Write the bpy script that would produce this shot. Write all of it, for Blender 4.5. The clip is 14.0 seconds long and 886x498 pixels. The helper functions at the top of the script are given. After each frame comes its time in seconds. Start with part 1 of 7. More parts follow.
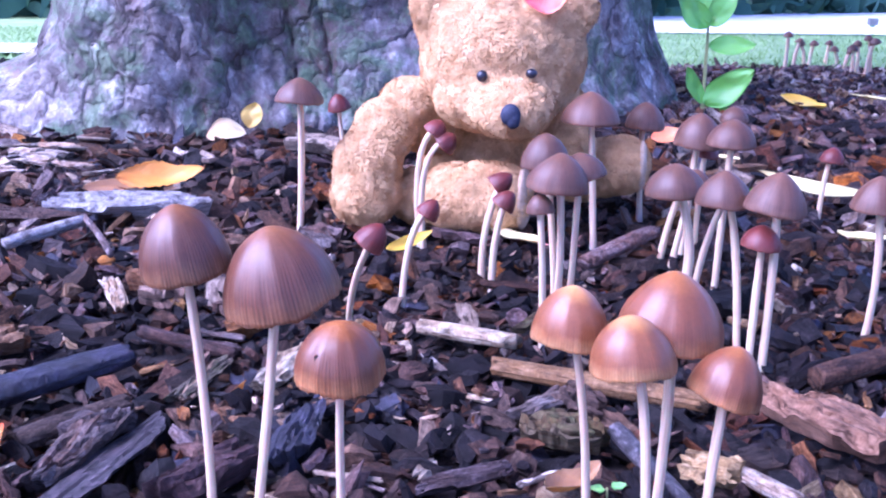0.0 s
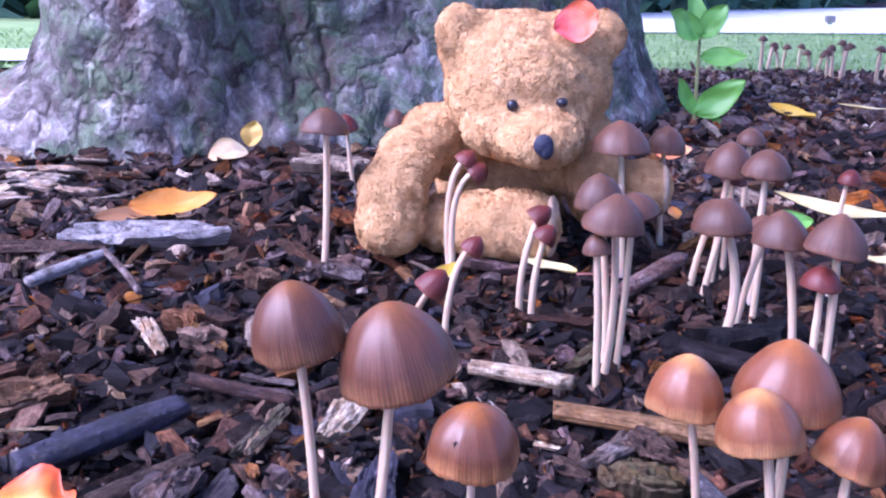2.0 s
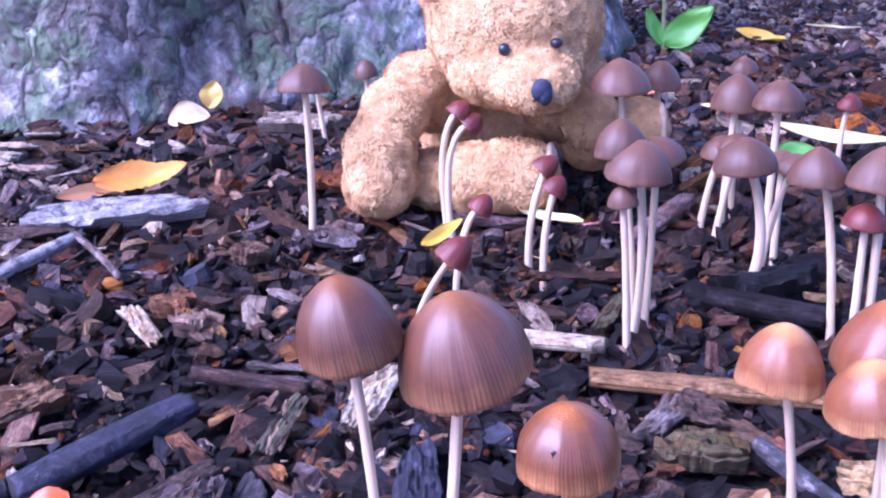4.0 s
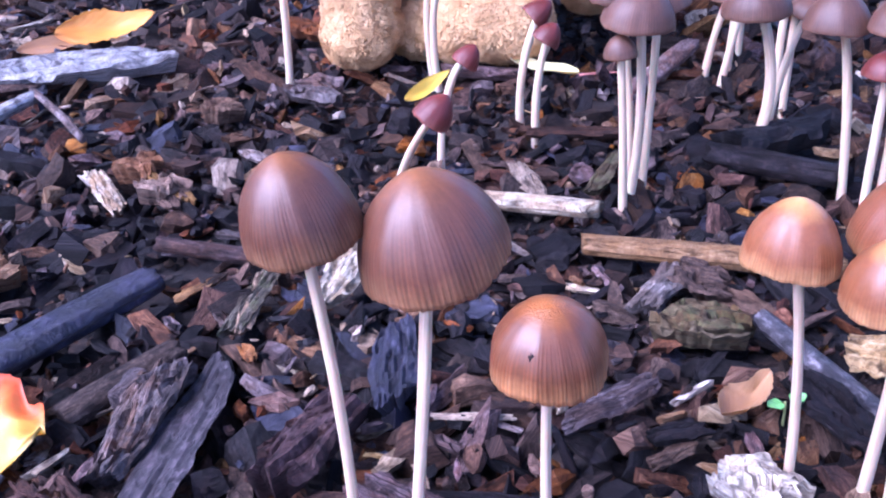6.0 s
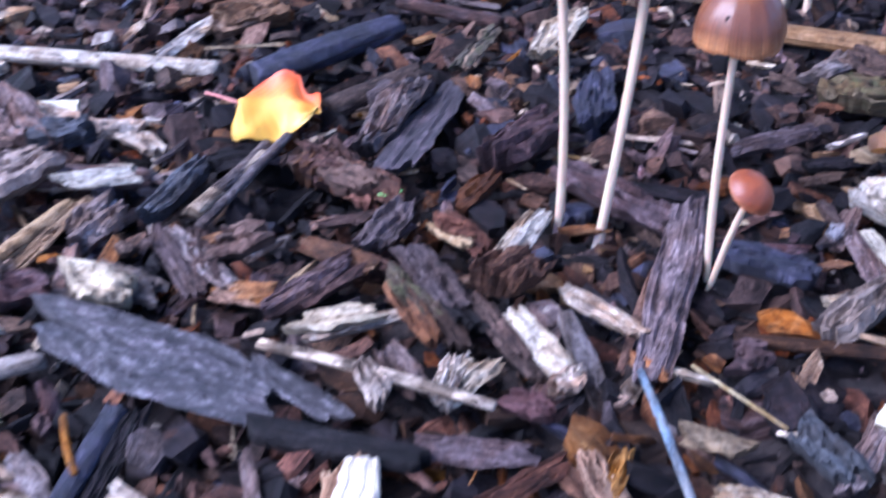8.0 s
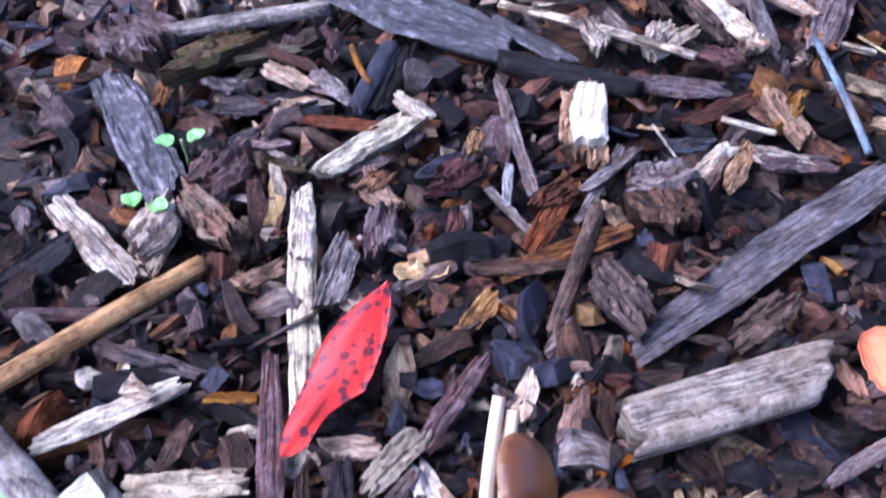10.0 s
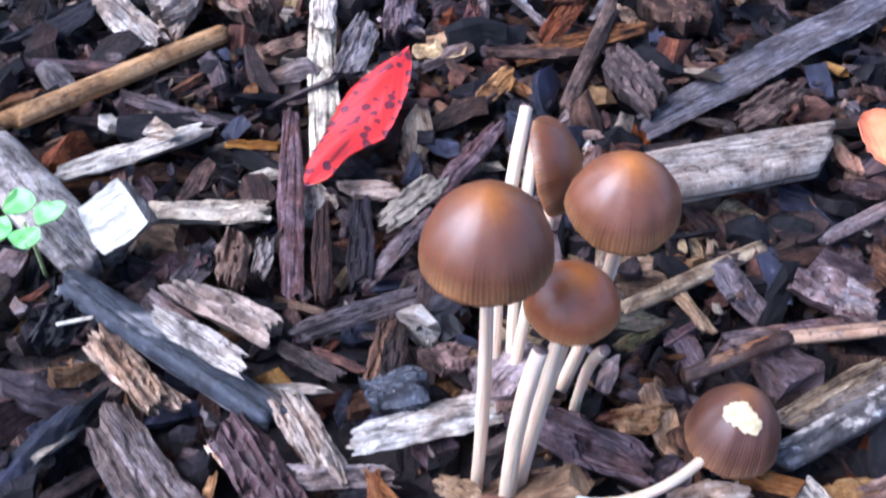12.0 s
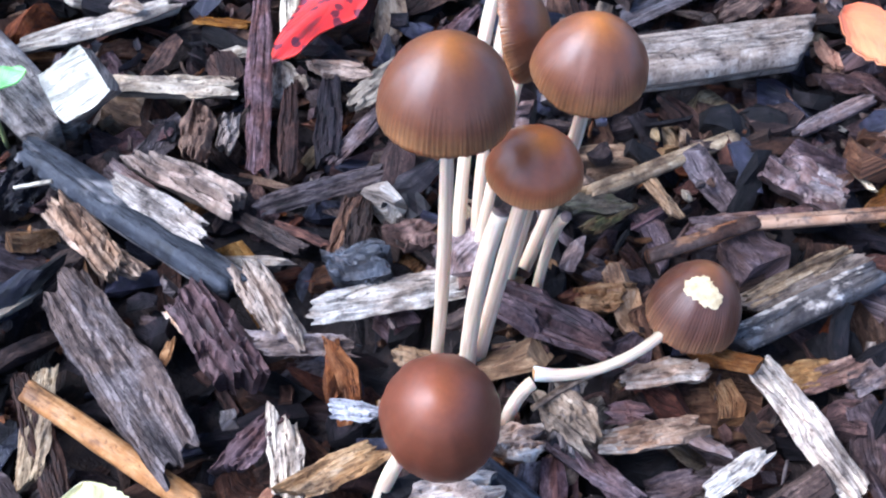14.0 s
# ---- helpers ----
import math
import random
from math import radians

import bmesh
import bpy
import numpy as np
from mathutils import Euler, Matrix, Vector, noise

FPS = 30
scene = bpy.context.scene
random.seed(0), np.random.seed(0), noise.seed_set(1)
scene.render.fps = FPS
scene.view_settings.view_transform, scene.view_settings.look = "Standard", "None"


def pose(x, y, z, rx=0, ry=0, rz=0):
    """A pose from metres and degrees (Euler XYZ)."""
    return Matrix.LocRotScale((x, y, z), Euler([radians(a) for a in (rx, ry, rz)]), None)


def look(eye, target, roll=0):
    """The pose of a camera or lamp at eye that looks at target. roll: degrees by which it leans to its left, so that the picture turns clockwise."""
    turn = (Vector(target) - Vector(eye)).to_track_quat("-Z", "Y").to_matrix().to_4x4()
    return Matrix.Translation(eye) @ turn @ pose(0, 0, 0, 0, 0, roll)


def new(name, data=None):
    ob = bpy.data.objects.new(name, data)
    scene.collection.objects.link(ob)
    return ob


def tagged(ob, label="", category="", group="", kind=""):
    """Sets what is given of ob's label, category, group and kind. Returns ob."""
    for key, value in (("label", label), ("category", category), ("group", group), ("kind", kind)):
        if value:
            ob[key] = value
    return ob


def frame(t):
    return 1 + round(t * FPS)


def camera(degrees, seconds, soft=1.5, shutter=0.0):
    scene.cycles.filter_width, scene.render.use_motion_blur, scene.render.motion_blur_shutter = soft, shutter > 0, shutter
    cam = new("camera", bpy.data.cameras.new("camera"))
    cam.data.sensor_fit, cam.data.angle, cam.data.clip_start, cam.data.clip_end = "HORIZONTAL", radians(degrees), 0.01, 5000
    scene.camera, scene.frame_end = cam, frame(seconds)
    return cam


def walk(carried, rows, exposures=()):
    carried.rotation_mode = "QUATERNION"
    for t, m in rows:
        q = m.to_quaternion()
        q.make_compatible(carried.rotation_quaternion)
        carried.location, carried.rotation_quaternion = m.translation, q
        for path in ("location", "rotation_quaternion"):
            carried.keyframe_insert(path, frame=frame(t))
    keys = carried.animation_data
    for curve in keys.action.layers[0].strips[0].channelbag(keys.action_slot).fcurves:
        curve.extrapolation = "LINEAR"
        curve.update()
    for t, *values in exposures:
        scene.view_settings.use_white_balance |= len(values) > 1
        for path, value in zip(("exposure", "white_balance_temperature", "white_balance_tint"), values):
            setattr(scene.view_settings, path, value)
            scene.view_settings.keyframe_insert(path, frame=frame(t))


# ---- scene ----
cam = camera(48.0, 14.0, 2.1, 0.4)
PATH = [
    (0, (0.05363, 0.05837, 0.17555), (0.03557, 1.01182, -0.12548), 0.507),
    (0.5, (0.04259, 0.05849, 0.17689), (0.04098, 1.01016, -0.13024), 0.369),
    (1, (0.03415, 0.06217, 0.17480), (0.05808, 1.01139, -0.13891), 0.758),
    (1.5, (0.01863, 0.06795, 0.18632), (0.03900, 1.02124, -0.11504), -0.070),
    (2, (0.01164, 0.06895, 0.19309), (0.03555, 1.02099, -0.11195), 0.500),
    (2.2, (0.00638, 0.07057, 0.19747), (0.03569, 1.01787, -0.12152), -0.103),
    (4.3, (-0.01341, 0.11346, 0.19096), (0.06262, 1.03935, -0.17910), -2.793),
    (4.5, (-0.01304, 0.11945, 0.19182), (0.06258, 1.03890, -0.19404), -3.206),
    (5, (-0.00581, 0.12528, 0.18918), (0.05206, 1.00040, -0.29126), -4.365),
    (5.5, (-0.00276, 0.13088, 0.18704), (0.04750, 0.99674, -0.31072), -4.012),
    (6, (-0.00354, 0.13317, 0.18476), (0.05413, 0.99785, -0.31426), -3.498),
    (6.5, (-0.00411, 0.12890, 0.18542), (0.04928, 0.99679, -0.30845), -3.198),
    (7, (-0.00551, 0.10158, 0.18163), (0.01477, 0.95431, -0.34032), -2.391),
    (7.5, (-0.01575, 0.07949, 0.17886), (-0.04295, 0.90432, -0.38585), -2.479),
    (8, (-0.02233, 0.04670, 0.17668), (-0.12042, 0.85068, -0.40983), -2.742),
    (8.5, (-0.02846, 0.02044, 0.17937), (-0.18536, 0.78044, -0.45134), -4.257),
    (9, (-0.03927, 0.00292, 0.18451), (-0.20413, 0.74023, -0.47063), -5.250),
    (9.2, (-0.04175, -0.00830, 0.18500), (-0.21502, 0.71234, -0.48631), -5.523),
    (11.3, (-0.06178, -0.06542, 0.16400), (-0.17410, 0.60456, -0.56984), 1.330),
    (11.5, (-0.05993, -0.07018, 0.16002), (-0.17322, 0.61347, -0.56094), 1.590),
    (12, (-0.05542, -0.07980, 0.15661), (-0.17911, 0.57689, -0.58734), 2.012),
    (12.5, (-0.05070, -0.08428, 0.15097), (-0.17302, 0.54984, -0.61253), 2.502),
    (13, (-0.04970, -0.09001, 0.14585), (-0.17699, 0.52883, -0.62930), 2.500),
    (13.5, (-0.04882, -0.08767, 0.14427), (-0.15841, 0.52348, -0.63962), 3.986),
    (14, (-0.04913, -0.08599, 0.14748), (-0.15081, 0.52706, -0.63599), 4.422),
]
walk(cam, [(t, look(eye, target, roll)) for t, eye, target, roll in PATH], [(0, 1.57, 4570, 47), (1.0, 1.41, 4900, 48), (2.2, 1.25, 4900, 45), (4.5, 1.59, 4640, 48), (5.0, 1.64, 4640, 42), (6.5, 1.46, 4680, 35), (7.5, 1.33, 4670, 25), (8.5, 1.39, 4720, 28), (9.0, 1.38, 4840, 29), (11.5, 1.41, 4830, 17), (12.5, 1.31, 4790, 16), (14, 1.34, 4830, 12)])

# world, sun and exposure
SUN_UP, SUN_TURN = 50.0, -106.0
world = bpy.data.worlds.new("sky")
scene.world = world
world.use_nodes = True
wt = world.node_tree
wt.nodes.clear()
sky = wt.nodes.new("ShaderNodeTexSky")
sky.sky_type, sky.sun_disc = "NISHITA", False
sky.sun_elevation, sky.sun_rotation = radians(SUN_UP), radians(SUN_TURN)
sky.air_density, sky.dust_density, sky.ozone_density = 1.0, 3.0, 1.0
back = wt.nodes.new("ShaderNodeBackground")
back.inputs["Strength"].default_value = 0.15
wout = wt.nodes.new("ShaderNodeOutputWorld")
wt.links.new(sky.outputs[0], back.inputs[0])
wt.links.new(back.outputs[0], wout.inputs[0])

sun = new("sun", bpy.data.lights.new("sun", "SUN"))
sun.data.energy, sun.data.angle, sun.data.color = 3.0, radians(50.0), (1.0, 0.94, 0.86)
_a, _e = radians(SUN_TURN), radians(SUN_UP)
sun.matrix_world = look((0, 0, 0), (-math.sin(_a) * math.cos(_e), -math.cos(_a) * math.cos(_e), -math.sin(_e)))


# ---- materials ----
def material(name):
    m = bpy.data.materials.new(name)
    m.use_nodes = True
    nt = m.node_tree
    nt.nodes.clear()
    out = nt.nodes.new("ShaderNodeOutputMaterial")
    bs = nt.nodes.new("ShaderNodeBsdfPrincipled")
    nt.links.new(bs.outputs[0], out.inputs[0])
    return m, nt, bs


def node(nt, kind, **kw):
    n = nt.nodes.new("ShaderNode" + kind)
    for k, v in kw.items():
        if k in n.inputs:
            n.inputs[k].default_value = v
    return n


def link(nt, a, b):
    nt.links.new(a, b)


def ramp(nt, fac, stops):
    r = nt.nodes.new("ShaderNodeValToRGB")
    el = r.color_ramp.elements
    while len(el) < len(stops):
        el.new(0.5)
    for e, (p, c) in zip(el, stops):
        e.position, e.color = p, (*c, 1) if len(c) == 3 else c
    link(nt, fac, r.inputs[0])
    return r.outputs[0]


def mix(nt, fac, a, b, mode="MIX"):
    n = nt.nodes.new("ShaderNodeMix")
    n.data_type, n.blend_type = "RGBA", mode
    for k, v in ((0, fac), (6, a), (7, b)):
        if hasattr(v, "is_output"):
            link(nt, v, n.inputs[k])
        else:
            n.inputs[k].default_value = (*v, 1) if isinstance(v, tuple) else v
    return n.outputs[2]


def math_node(nt, op, a, b=0.0):
    n = nt.nodes.new("ShaderNodeMath")
    n.operation = op
    for k, v in ((0, a), (1, b)):
        if hasattr(v, "is_output"):
            link(nt, v, n.inputs[k])
        else:
            n.inputs[k].default_value = v
    return n.outputs[0]


def coords(nt, kind, scale=(1, 1, 1)):
    c = nt.nodes.new("ShaderNodeTexCoord")
    m = nt.nodes.new("ShaderNodeMapping")
    m.inputs["Scale"].default_value = scale
    link(nt, c.outputs[kind], m.inputs[0])
    return m.outputs[0]


def noise_tex(nt, vec, scale, detail=4.0, rough=0.6, distort=0.0):
    n = node(nt, "TexNoise", Scale=scale, Detail=detail, Roughness=rough, Distortion=distort)
    link(nt, vec, n.inputs["Vector"])
    return n.outputs["Fac"]


def bump(nt, bs, height, strength, distance):
    b = node(nt, "Bump", Strength=strength, Distance=distance)
    link(nt, height, b.inputs["Height"])
    link(nt, b.outputs[0], bs.inputs["Normal"])


def piece_random(nt):
    """One number for each separate object and each loose island."""
    o = nt.nodes.new("ShaderNodeObjectInfo").outputs["Random"]
    g = nt.nodes.new("ShaderNodeNewGeometry").outputs["Random Per Island"]
    return math_node(nt, "FRACT", math_node(nt, "ADD", o, g))


def wood(name, dark, mid, light, rough=0.75, spread=0.5, moss=0.0, bands=None, warmth=0.75, clean=0.0, gloss=0.22):
    """Torn wood: fibres along u, cracks, stains, and each piece lighter or darker."""
    m, nt, bs = material(name)
    rnd = piece_random(nt)
    fibre = noise_tex(nt, coords(nt, "UV", (240, 2000, 1)), 1.0, 6, 0.75, 0.4)
    broad = noise_tex(nt, coords(nt, "UV", (90, 420, 1)), 1.0, 5, 0.7, 0.8)
    crack = noise_tex(nt, coords(nt, "UV", (45, 520, 1)), 1.0, 4, 0.6, 0.5)
    blotch = noise_tex(nt, coords(nt, "UV", (110, 170, 1)), 1.0, 5, 0.65)
    crumb = noise_tex(nt, coords(nt, "UV", (480, 720, 1)), 1.0, 6, 0.78, 0.2)
    grain = math_node(nt, "ADD", math_node(nt, "MULTIPLY", fibre, 0.34), math_node(nt, "MULTIPLY", broad, 0.26))
    grain = math_node(nt, "ADD", grain, math_node(nt, "MULTIPLY", crumb, 0.40))
    col = ramp(nt, grain, [(0.36, dark), (0.5, mid), (0.64, light)])
    if bands:
        a, b, freq, over = bands
        n = noise_tex(nt, coords(nt, "UV", (freq, min(150, 2 * freq), 1)), 1.0, 4, 0.65)
        col = mix(nt, 0.85, col, ramp(nt, n, [(0.45 + over, a), (0.51 + over, b)]))
    patch = noise_tex(nt, coords(nt, "UV", (75, 140, 1)), 1.0, 5, 0.68, 0.6)
    warm = mix(nt, 1.0, col, (0.66, 0.50, 0.39), "MULTIPLY")
    col = mix(nt, ramp(nt, patch, [(0.44, (0, 0, 0)), (0.56, (warmth, warmth, warmth))]), col, warm)
    stain = ramp(nt, blotch, [(0.36, (0.20, 0.17, 0.175)), (0.50, (0.9, 0.88, 0.88)), (0.7, (1.2, 1.18, 1.15))])
    col = mix(nt, 0.85 * (1 - clean), col, stain, "MULTIPLY")
    # thin dark splits along the grain
    line = math_node(nt, "ABSOLUTE", math_node(nt, "SUBTRACT", crack, 0.5))
    split = ramp(nt, line, [(0.0, (0.16, 0.13, 0.13)), (0.022, (1, 1, 1))])
    col = mix(nt, math_node(nt, "MULTIPLY", ramp(nt, blotch, [(0.40, (1, 1, 1)), (0.60, (0.1, 0.1, 0.1))]), 0.7 * (1 - clean)), col, mix(nt, 1.0, col, split, "MULTIPLY"))
    # specks of soil and pits
    speck = noise_tex(nt, coords(nt, "UV", (620, 780, 1)), 1.0, 4, 0.75)
    col = mix(nt, 0.9 * (1 - clean), col, ramp(nt, speck, [(0.34, (0.22, 0.18, 0.17)), (0.43, (1, 1, 1))]), "MULTIPLY")
    gain = math_node(nt, "ADD", math_node(nt, "MULTIPLY", rnd, 2 * spread), 1 - spread)
    hsv = node(nt, "HueSaturation")
    link(nt, col, hsv.inputs["Color"])
    link(nt, gain, hsv.inputs["Value"])
    sat = math_node(nt, "ADD", math_node(nt, "MULTIPLY", math_node(nt, "FRACT", math_node(nt, "MULTIPLY", rnd, 7.3)), 0.6), 0.7)
    link(nt, sat, hsv.inputs["Saturation"])
    turn = math_node(nt, "FRACT", math_node(nt, "MULTIPLY", rnd, 13.7))
    link(nt, math_node(nt, "ADD", math_node(nt, "MULTIPLY", turn, 0.024), 0.490), hsv.inputs["Hue"])
    col = hsv.outputs[0]
    if moss:
        green = noise_tex(nt, coords(nt, "UV", (120, 200, 1)), 1.0, 4, 0.7)
        col = mix(nt, math_node(nt, "MULTIPLY", ramp(nt, green, [(0.5, (0, 0, 0)), (0.62, (1, 1, 1))]), moss), col, (0.10, 0.11, 0.04))
    link(nt, col, bs.inputs["Base Color"])
    link(nt, math_node(nt, "ADD", rough - 0.28, math_node(nt, "MULTIPLY", blotch, 0.5)), bs.inputs["Roughness"])
    bs.inputs["Specular IOR Level"].default_value = gloss
    h = math_node(nt, "ADD", grain, math_node(nt, "MULTIPLY", blotch, 0.4))
    h = math_node(nt, "ADD", h, math_node(nt, "MULTIPLY", math_node(nt, "MINIMUM", line, 0.03), 12.0))
    bump(nt, bs, h, 1.0, 0.0014)
    return m


CHIP = {
    "grey": wood("grey_wood", (0.058, 0.042, 0.040), (0.205, 0.155, 0.145), (0.47, 0.385, 0.355), 0.8, 0.3),
    "dark": wood("dark_wood", (0.004, 0.0032, 0.0043), (0.0115, 0.0086, 0.011), (0.056, 0.041, 0.043), 0.7),
    "brown": wood("brown_wood", (0.011, 0.0062, 0.005), (0.060, 0.031, 0.023), (0.205, 0.118, 0.083), 0.75, 0.6, warmth=0.4),
    "red": wood("red_wood", (0.028, 0.011, 0.0075), (0.118, 0.050, 0.028), (0.30, 0.160, 0.092), 0.7, 0.45, warmth=0.4),
    "tan": wood("tan_wood", (0.12, 0.075, 0.047), (0.37, 0.26, 0.165), (0.62, 0.50, 0.36), 0.75, 0.3, warmth=0.4),
    "pale": wood("pale_wood", (0.20, 0.145, 0.105), (0.54, 0.455, 0.365), (0.82, 0.75, 0.65), 0.8, 0.2),
    "violet": wood("violet_grey_wood", (0.026, 0.017, 0.019), (0.112, 0.075, 0.077), (0.31, 0.235, 0.235), 0.75, 0.45),
    "moss": wood("mossy_wood", (0.030, 0.023, 0.015), (0.10, 0.076, 0.048), (0.23, 0.19, 0.13), 0.85, 0.3, 0.45),
    "orange": wood("orange_wood", (0.095, 0.042, 0.020), (0.26, 0.135, 0.066), (0.50, 0.32, 0.18), 0.7, 0.3),
}


def make_soil():
    m, nt, bs = material("mulch_soil")
    c = coords(nt, "Object")
    a = noise_tex(nt, c, 220.0, 6, 0.7)
    b = noise_tex(nt, c, 30.0, 4, 0.6)
    col = ramp(nt, a, [(0.3, (0.008, 0.006, 0.007)), (0.55, (0.03, 0.02, 0.018)), (0.75, (0.085, 0.05, 0.035))])
    col = mix(nt, 0.6, col, ramp(nt, b, [(0.3, (0.5, 0.5, 0.55)), (0.7, (1.3, 1.2, 1.1))]), "MULTIPLY")
    link(nt, col, bs.inputs["Base Color"])
    bs.inputs["Roughness"].default_value = 0.9
    bump(nt, bs, a, 0.9, 0.004)
    return m


SOIL = make_soil()


def make_cap(name, apex, mid, margin, rough, lines, coat=0.0, start=0.28, ray=0.45, moist=0.0):
    """Mushroom cap: u runs round, v from the apex to the margin; pleats near the margin."""
    m, nt, bs = material(name)
    uv = nt.nodes.new("ShaderNodeUVMap").outputs[0]
    sep = nt.nodes.new("ShaderNodeSeparateXYZ")
    link(nt, uv, sep.inputs[0])
    u, v = sep.outputs[0], sep.outputs[1]
    rnd = nt.nodes.new("ShaderNodeObjectInfo").outputs["Random"]
    blot = noise_tex(nt, coords(nt, "Object"), 110.0, 4, 0.6)
    vv = math_node(nt, "ADD", v, math_node(nt, "MULTIPLY", math_node(nt, "SUBTRACT", blot, 0.5), 0.35))
    rim = tuple(min(1.0, 1.35 * q) for q in margin)
    col = ramp(nt, vv, [(0.05, apex), (0.42, mid), (0.80, mid), (0.95, margin), (1.0, rim)])
    # broad uneven rays down the bell, then finer pleats towards the margin
    rays = noise_tex(nt, coords(nt, "UV", (20, 0.8, 1)), 1.0, 4, 0.6)
    col = mix(nt, math_node(nt, "MULTIPLY", ramp(nt, v, [(0.08, (0, 0, 0)), (0.35, (1, 1, 1))]), ray), col, mix(nt, 1.0, col, ramp(nt, rays, [(0.34, (0.62, 0.55, 0.50)), (0.5, (1, 1, 1)), (0.66, (1.32, 1.28, 1.22))]), "MULTIPLY"))
    streak = noise_tex(nt, coords(nt, "UV", (95, 1.4, 1)), 1.0, 4, 0.6)
    wave = math_node(nt, "SINE", math_node(nt, "ADD", math_node(nt, "MULTIPLY", u, 2 * math.pi * 82), math_node(nt, "MULTIPLY", rays, 9.0)))
    comb = math_node(nt, "ADD", math_node(nt, "MULTIPLY", wave, 0.13), math_node(nt, "MULTIPLY", streak, 0.95))
    near = ramp(nt, math_node(nt, "ADD", v, math_node(nt, "MULTIPLY", math_node(nt, "SUBTRACT", rays, 0.5), 0.6)), [(start, (0, 0, 0)), (min(0.97, start + 0.5), (1, 1, 1))])
    shade = ramp(nt, comb, [(0.25, (0.50, 0.42, 0.37)), (0.8, (1.34, 1.28, 1.20))])
    col = mix(nt, math_node(nt, "MULTIPLY", near, lines), col, mix(nt, 1.0, col, shade, "MULTIPLY"))
    fine = noise_tex(nt, coords(nt, "Object"), 900.0, 3, 0.6)
    col = mix(nt, 0.35, col, mix(nt, 1.0, col, ramp(nt, fine, [(0.3, (0.75, 0.75, 0.75)), (0.7, (1.25, 1.25, 1.25))]), "MULTIPLY"))
    hsv = node(nt, "HueSaturation")
    link(nt, col, hsv.inputs["Color"])
    link(nt, math_node(nt, "ADD", math_node(nt, "MULTIPLY", rnd, 0.3), 0.85), hsv.inputs["Value"])
    link(nt, hsv.outputs[0], bs.inputs["Base Color"])
    bs.inputs["Roughness"].default_value = rough
    bs.inputs["Specular IOR Level"].default_value = 0.38
    bs.inputs["Coat Weight"].default_value = coat
    bs.inputs["Coat Roughness"].default_value = 0.3
    bs.inputs["Subsurface Weight"].default_value = 0.25
    bs.inputs["Subsurface Radius"].default_value = (0.9, 0.4, 0.2)
    bs.inputs["Subsurface Scale"].default_value = 0.003
    h = math_node(nt, "ADD", math_node(nt, "MULTIPLY", math_node(nt, "MULTIPLY", comb, near), lines), math_node(nt, "MULTIPLY", blot, 0.7))
    # the moist crown is finely grained
    crown = math_node(nt, "MULTIPLY", noise_tex(nt, coords(nt, "Object"), 1900.0, 2, 0.5), ramp(nt, vv, [(0.10, (1, 1, 1)), (0.30, (0, 0, 0))]))
    h = math_node(nt, "ADD", h, math_node(nt, "MULTIPLY", crown, moist))
    bump(nt, bs, h, 0.5, 0.0006)
    return m


CAP = {
    "dull": make_cap("dull_brown_cap", (0.225, 0.088, 0.031), (0.115, 0.0445, 0.0235), (0.21, 0.106, 0.054), 0.44, 0.9, 0.12, 0.40, 0.4),
    "amber": make_cap("amber_cap", (0.31, 0.115, 0.032), (0.155, 0.052, 0.020), (0.29, 0.135, 0.058), 0.40, 0.6, 0.16, 0.55, 0.2),
    "wet": make_cap("wet_brown_cap", (0.30, 0.100, 0.022), (0.132, 0.045, 0.017), (0.28, 0.130, 0.054), 0.40, 0.8, 0.20, 0.45, 0.45, 1.6),
    # paler apex: partly drying skin, partly a patch of sunlight in the colour
    "honey": make_cap("honey_cap_sunlit_top", (0.52, 0.25, 0.080), (0.190, 0.066, 0.023), (0.36, 0.185, 0.080), 0.40, 0.6, 0.18, 0.52, 0.2),
    "chestnut": make_cap("chestnut_cap", (0.27, 0.095, 0.020), (0.130, 0.046, 0.019), (0.22, 0.105, 0.042), 0.42, 0.8, 0.16, 0.60, 0.16),
    "russet": make_cap("russet_cap", (0.19, 0.055, 0.017), (0.115, 0.033, 0.014), (0.14, 0.05, 0.026), 0.46, 0.3, 0.10, 0.65, 0.12),
    # redder skin, with the colour also brightened against the taller cap's shadow
    "ruddy": make_cap("brightened_ruddy_cap", (0.42, 0.140, 0.030), (0.205, 0.062, 0.020), (0.28, 0.125, 0.048), 0.40, 0.5, 0.25, 0.65, 0.12),
    "rust": make_cap("rust_orange_cap", (0.24, 0.066, 0.022), (0.19, 0.048, 0.017), (0.25, 0.085, 0.035), 0.42, 0.3, 0.05, 0.55),
    "wine": make_cap("wine_red_cap", (0.15, 0.032, 0.022), (0.125, 0.024, 0.019), (0.15, 0.045, 0.034), 0.45, 0.4),
    "far": make_cap("violet_brown_cap", (0.150, 0.070, 0.040), (0.112, 0.054, 0.036), (0.150, 0.080, 0.056), 0.48, 0.5),
}


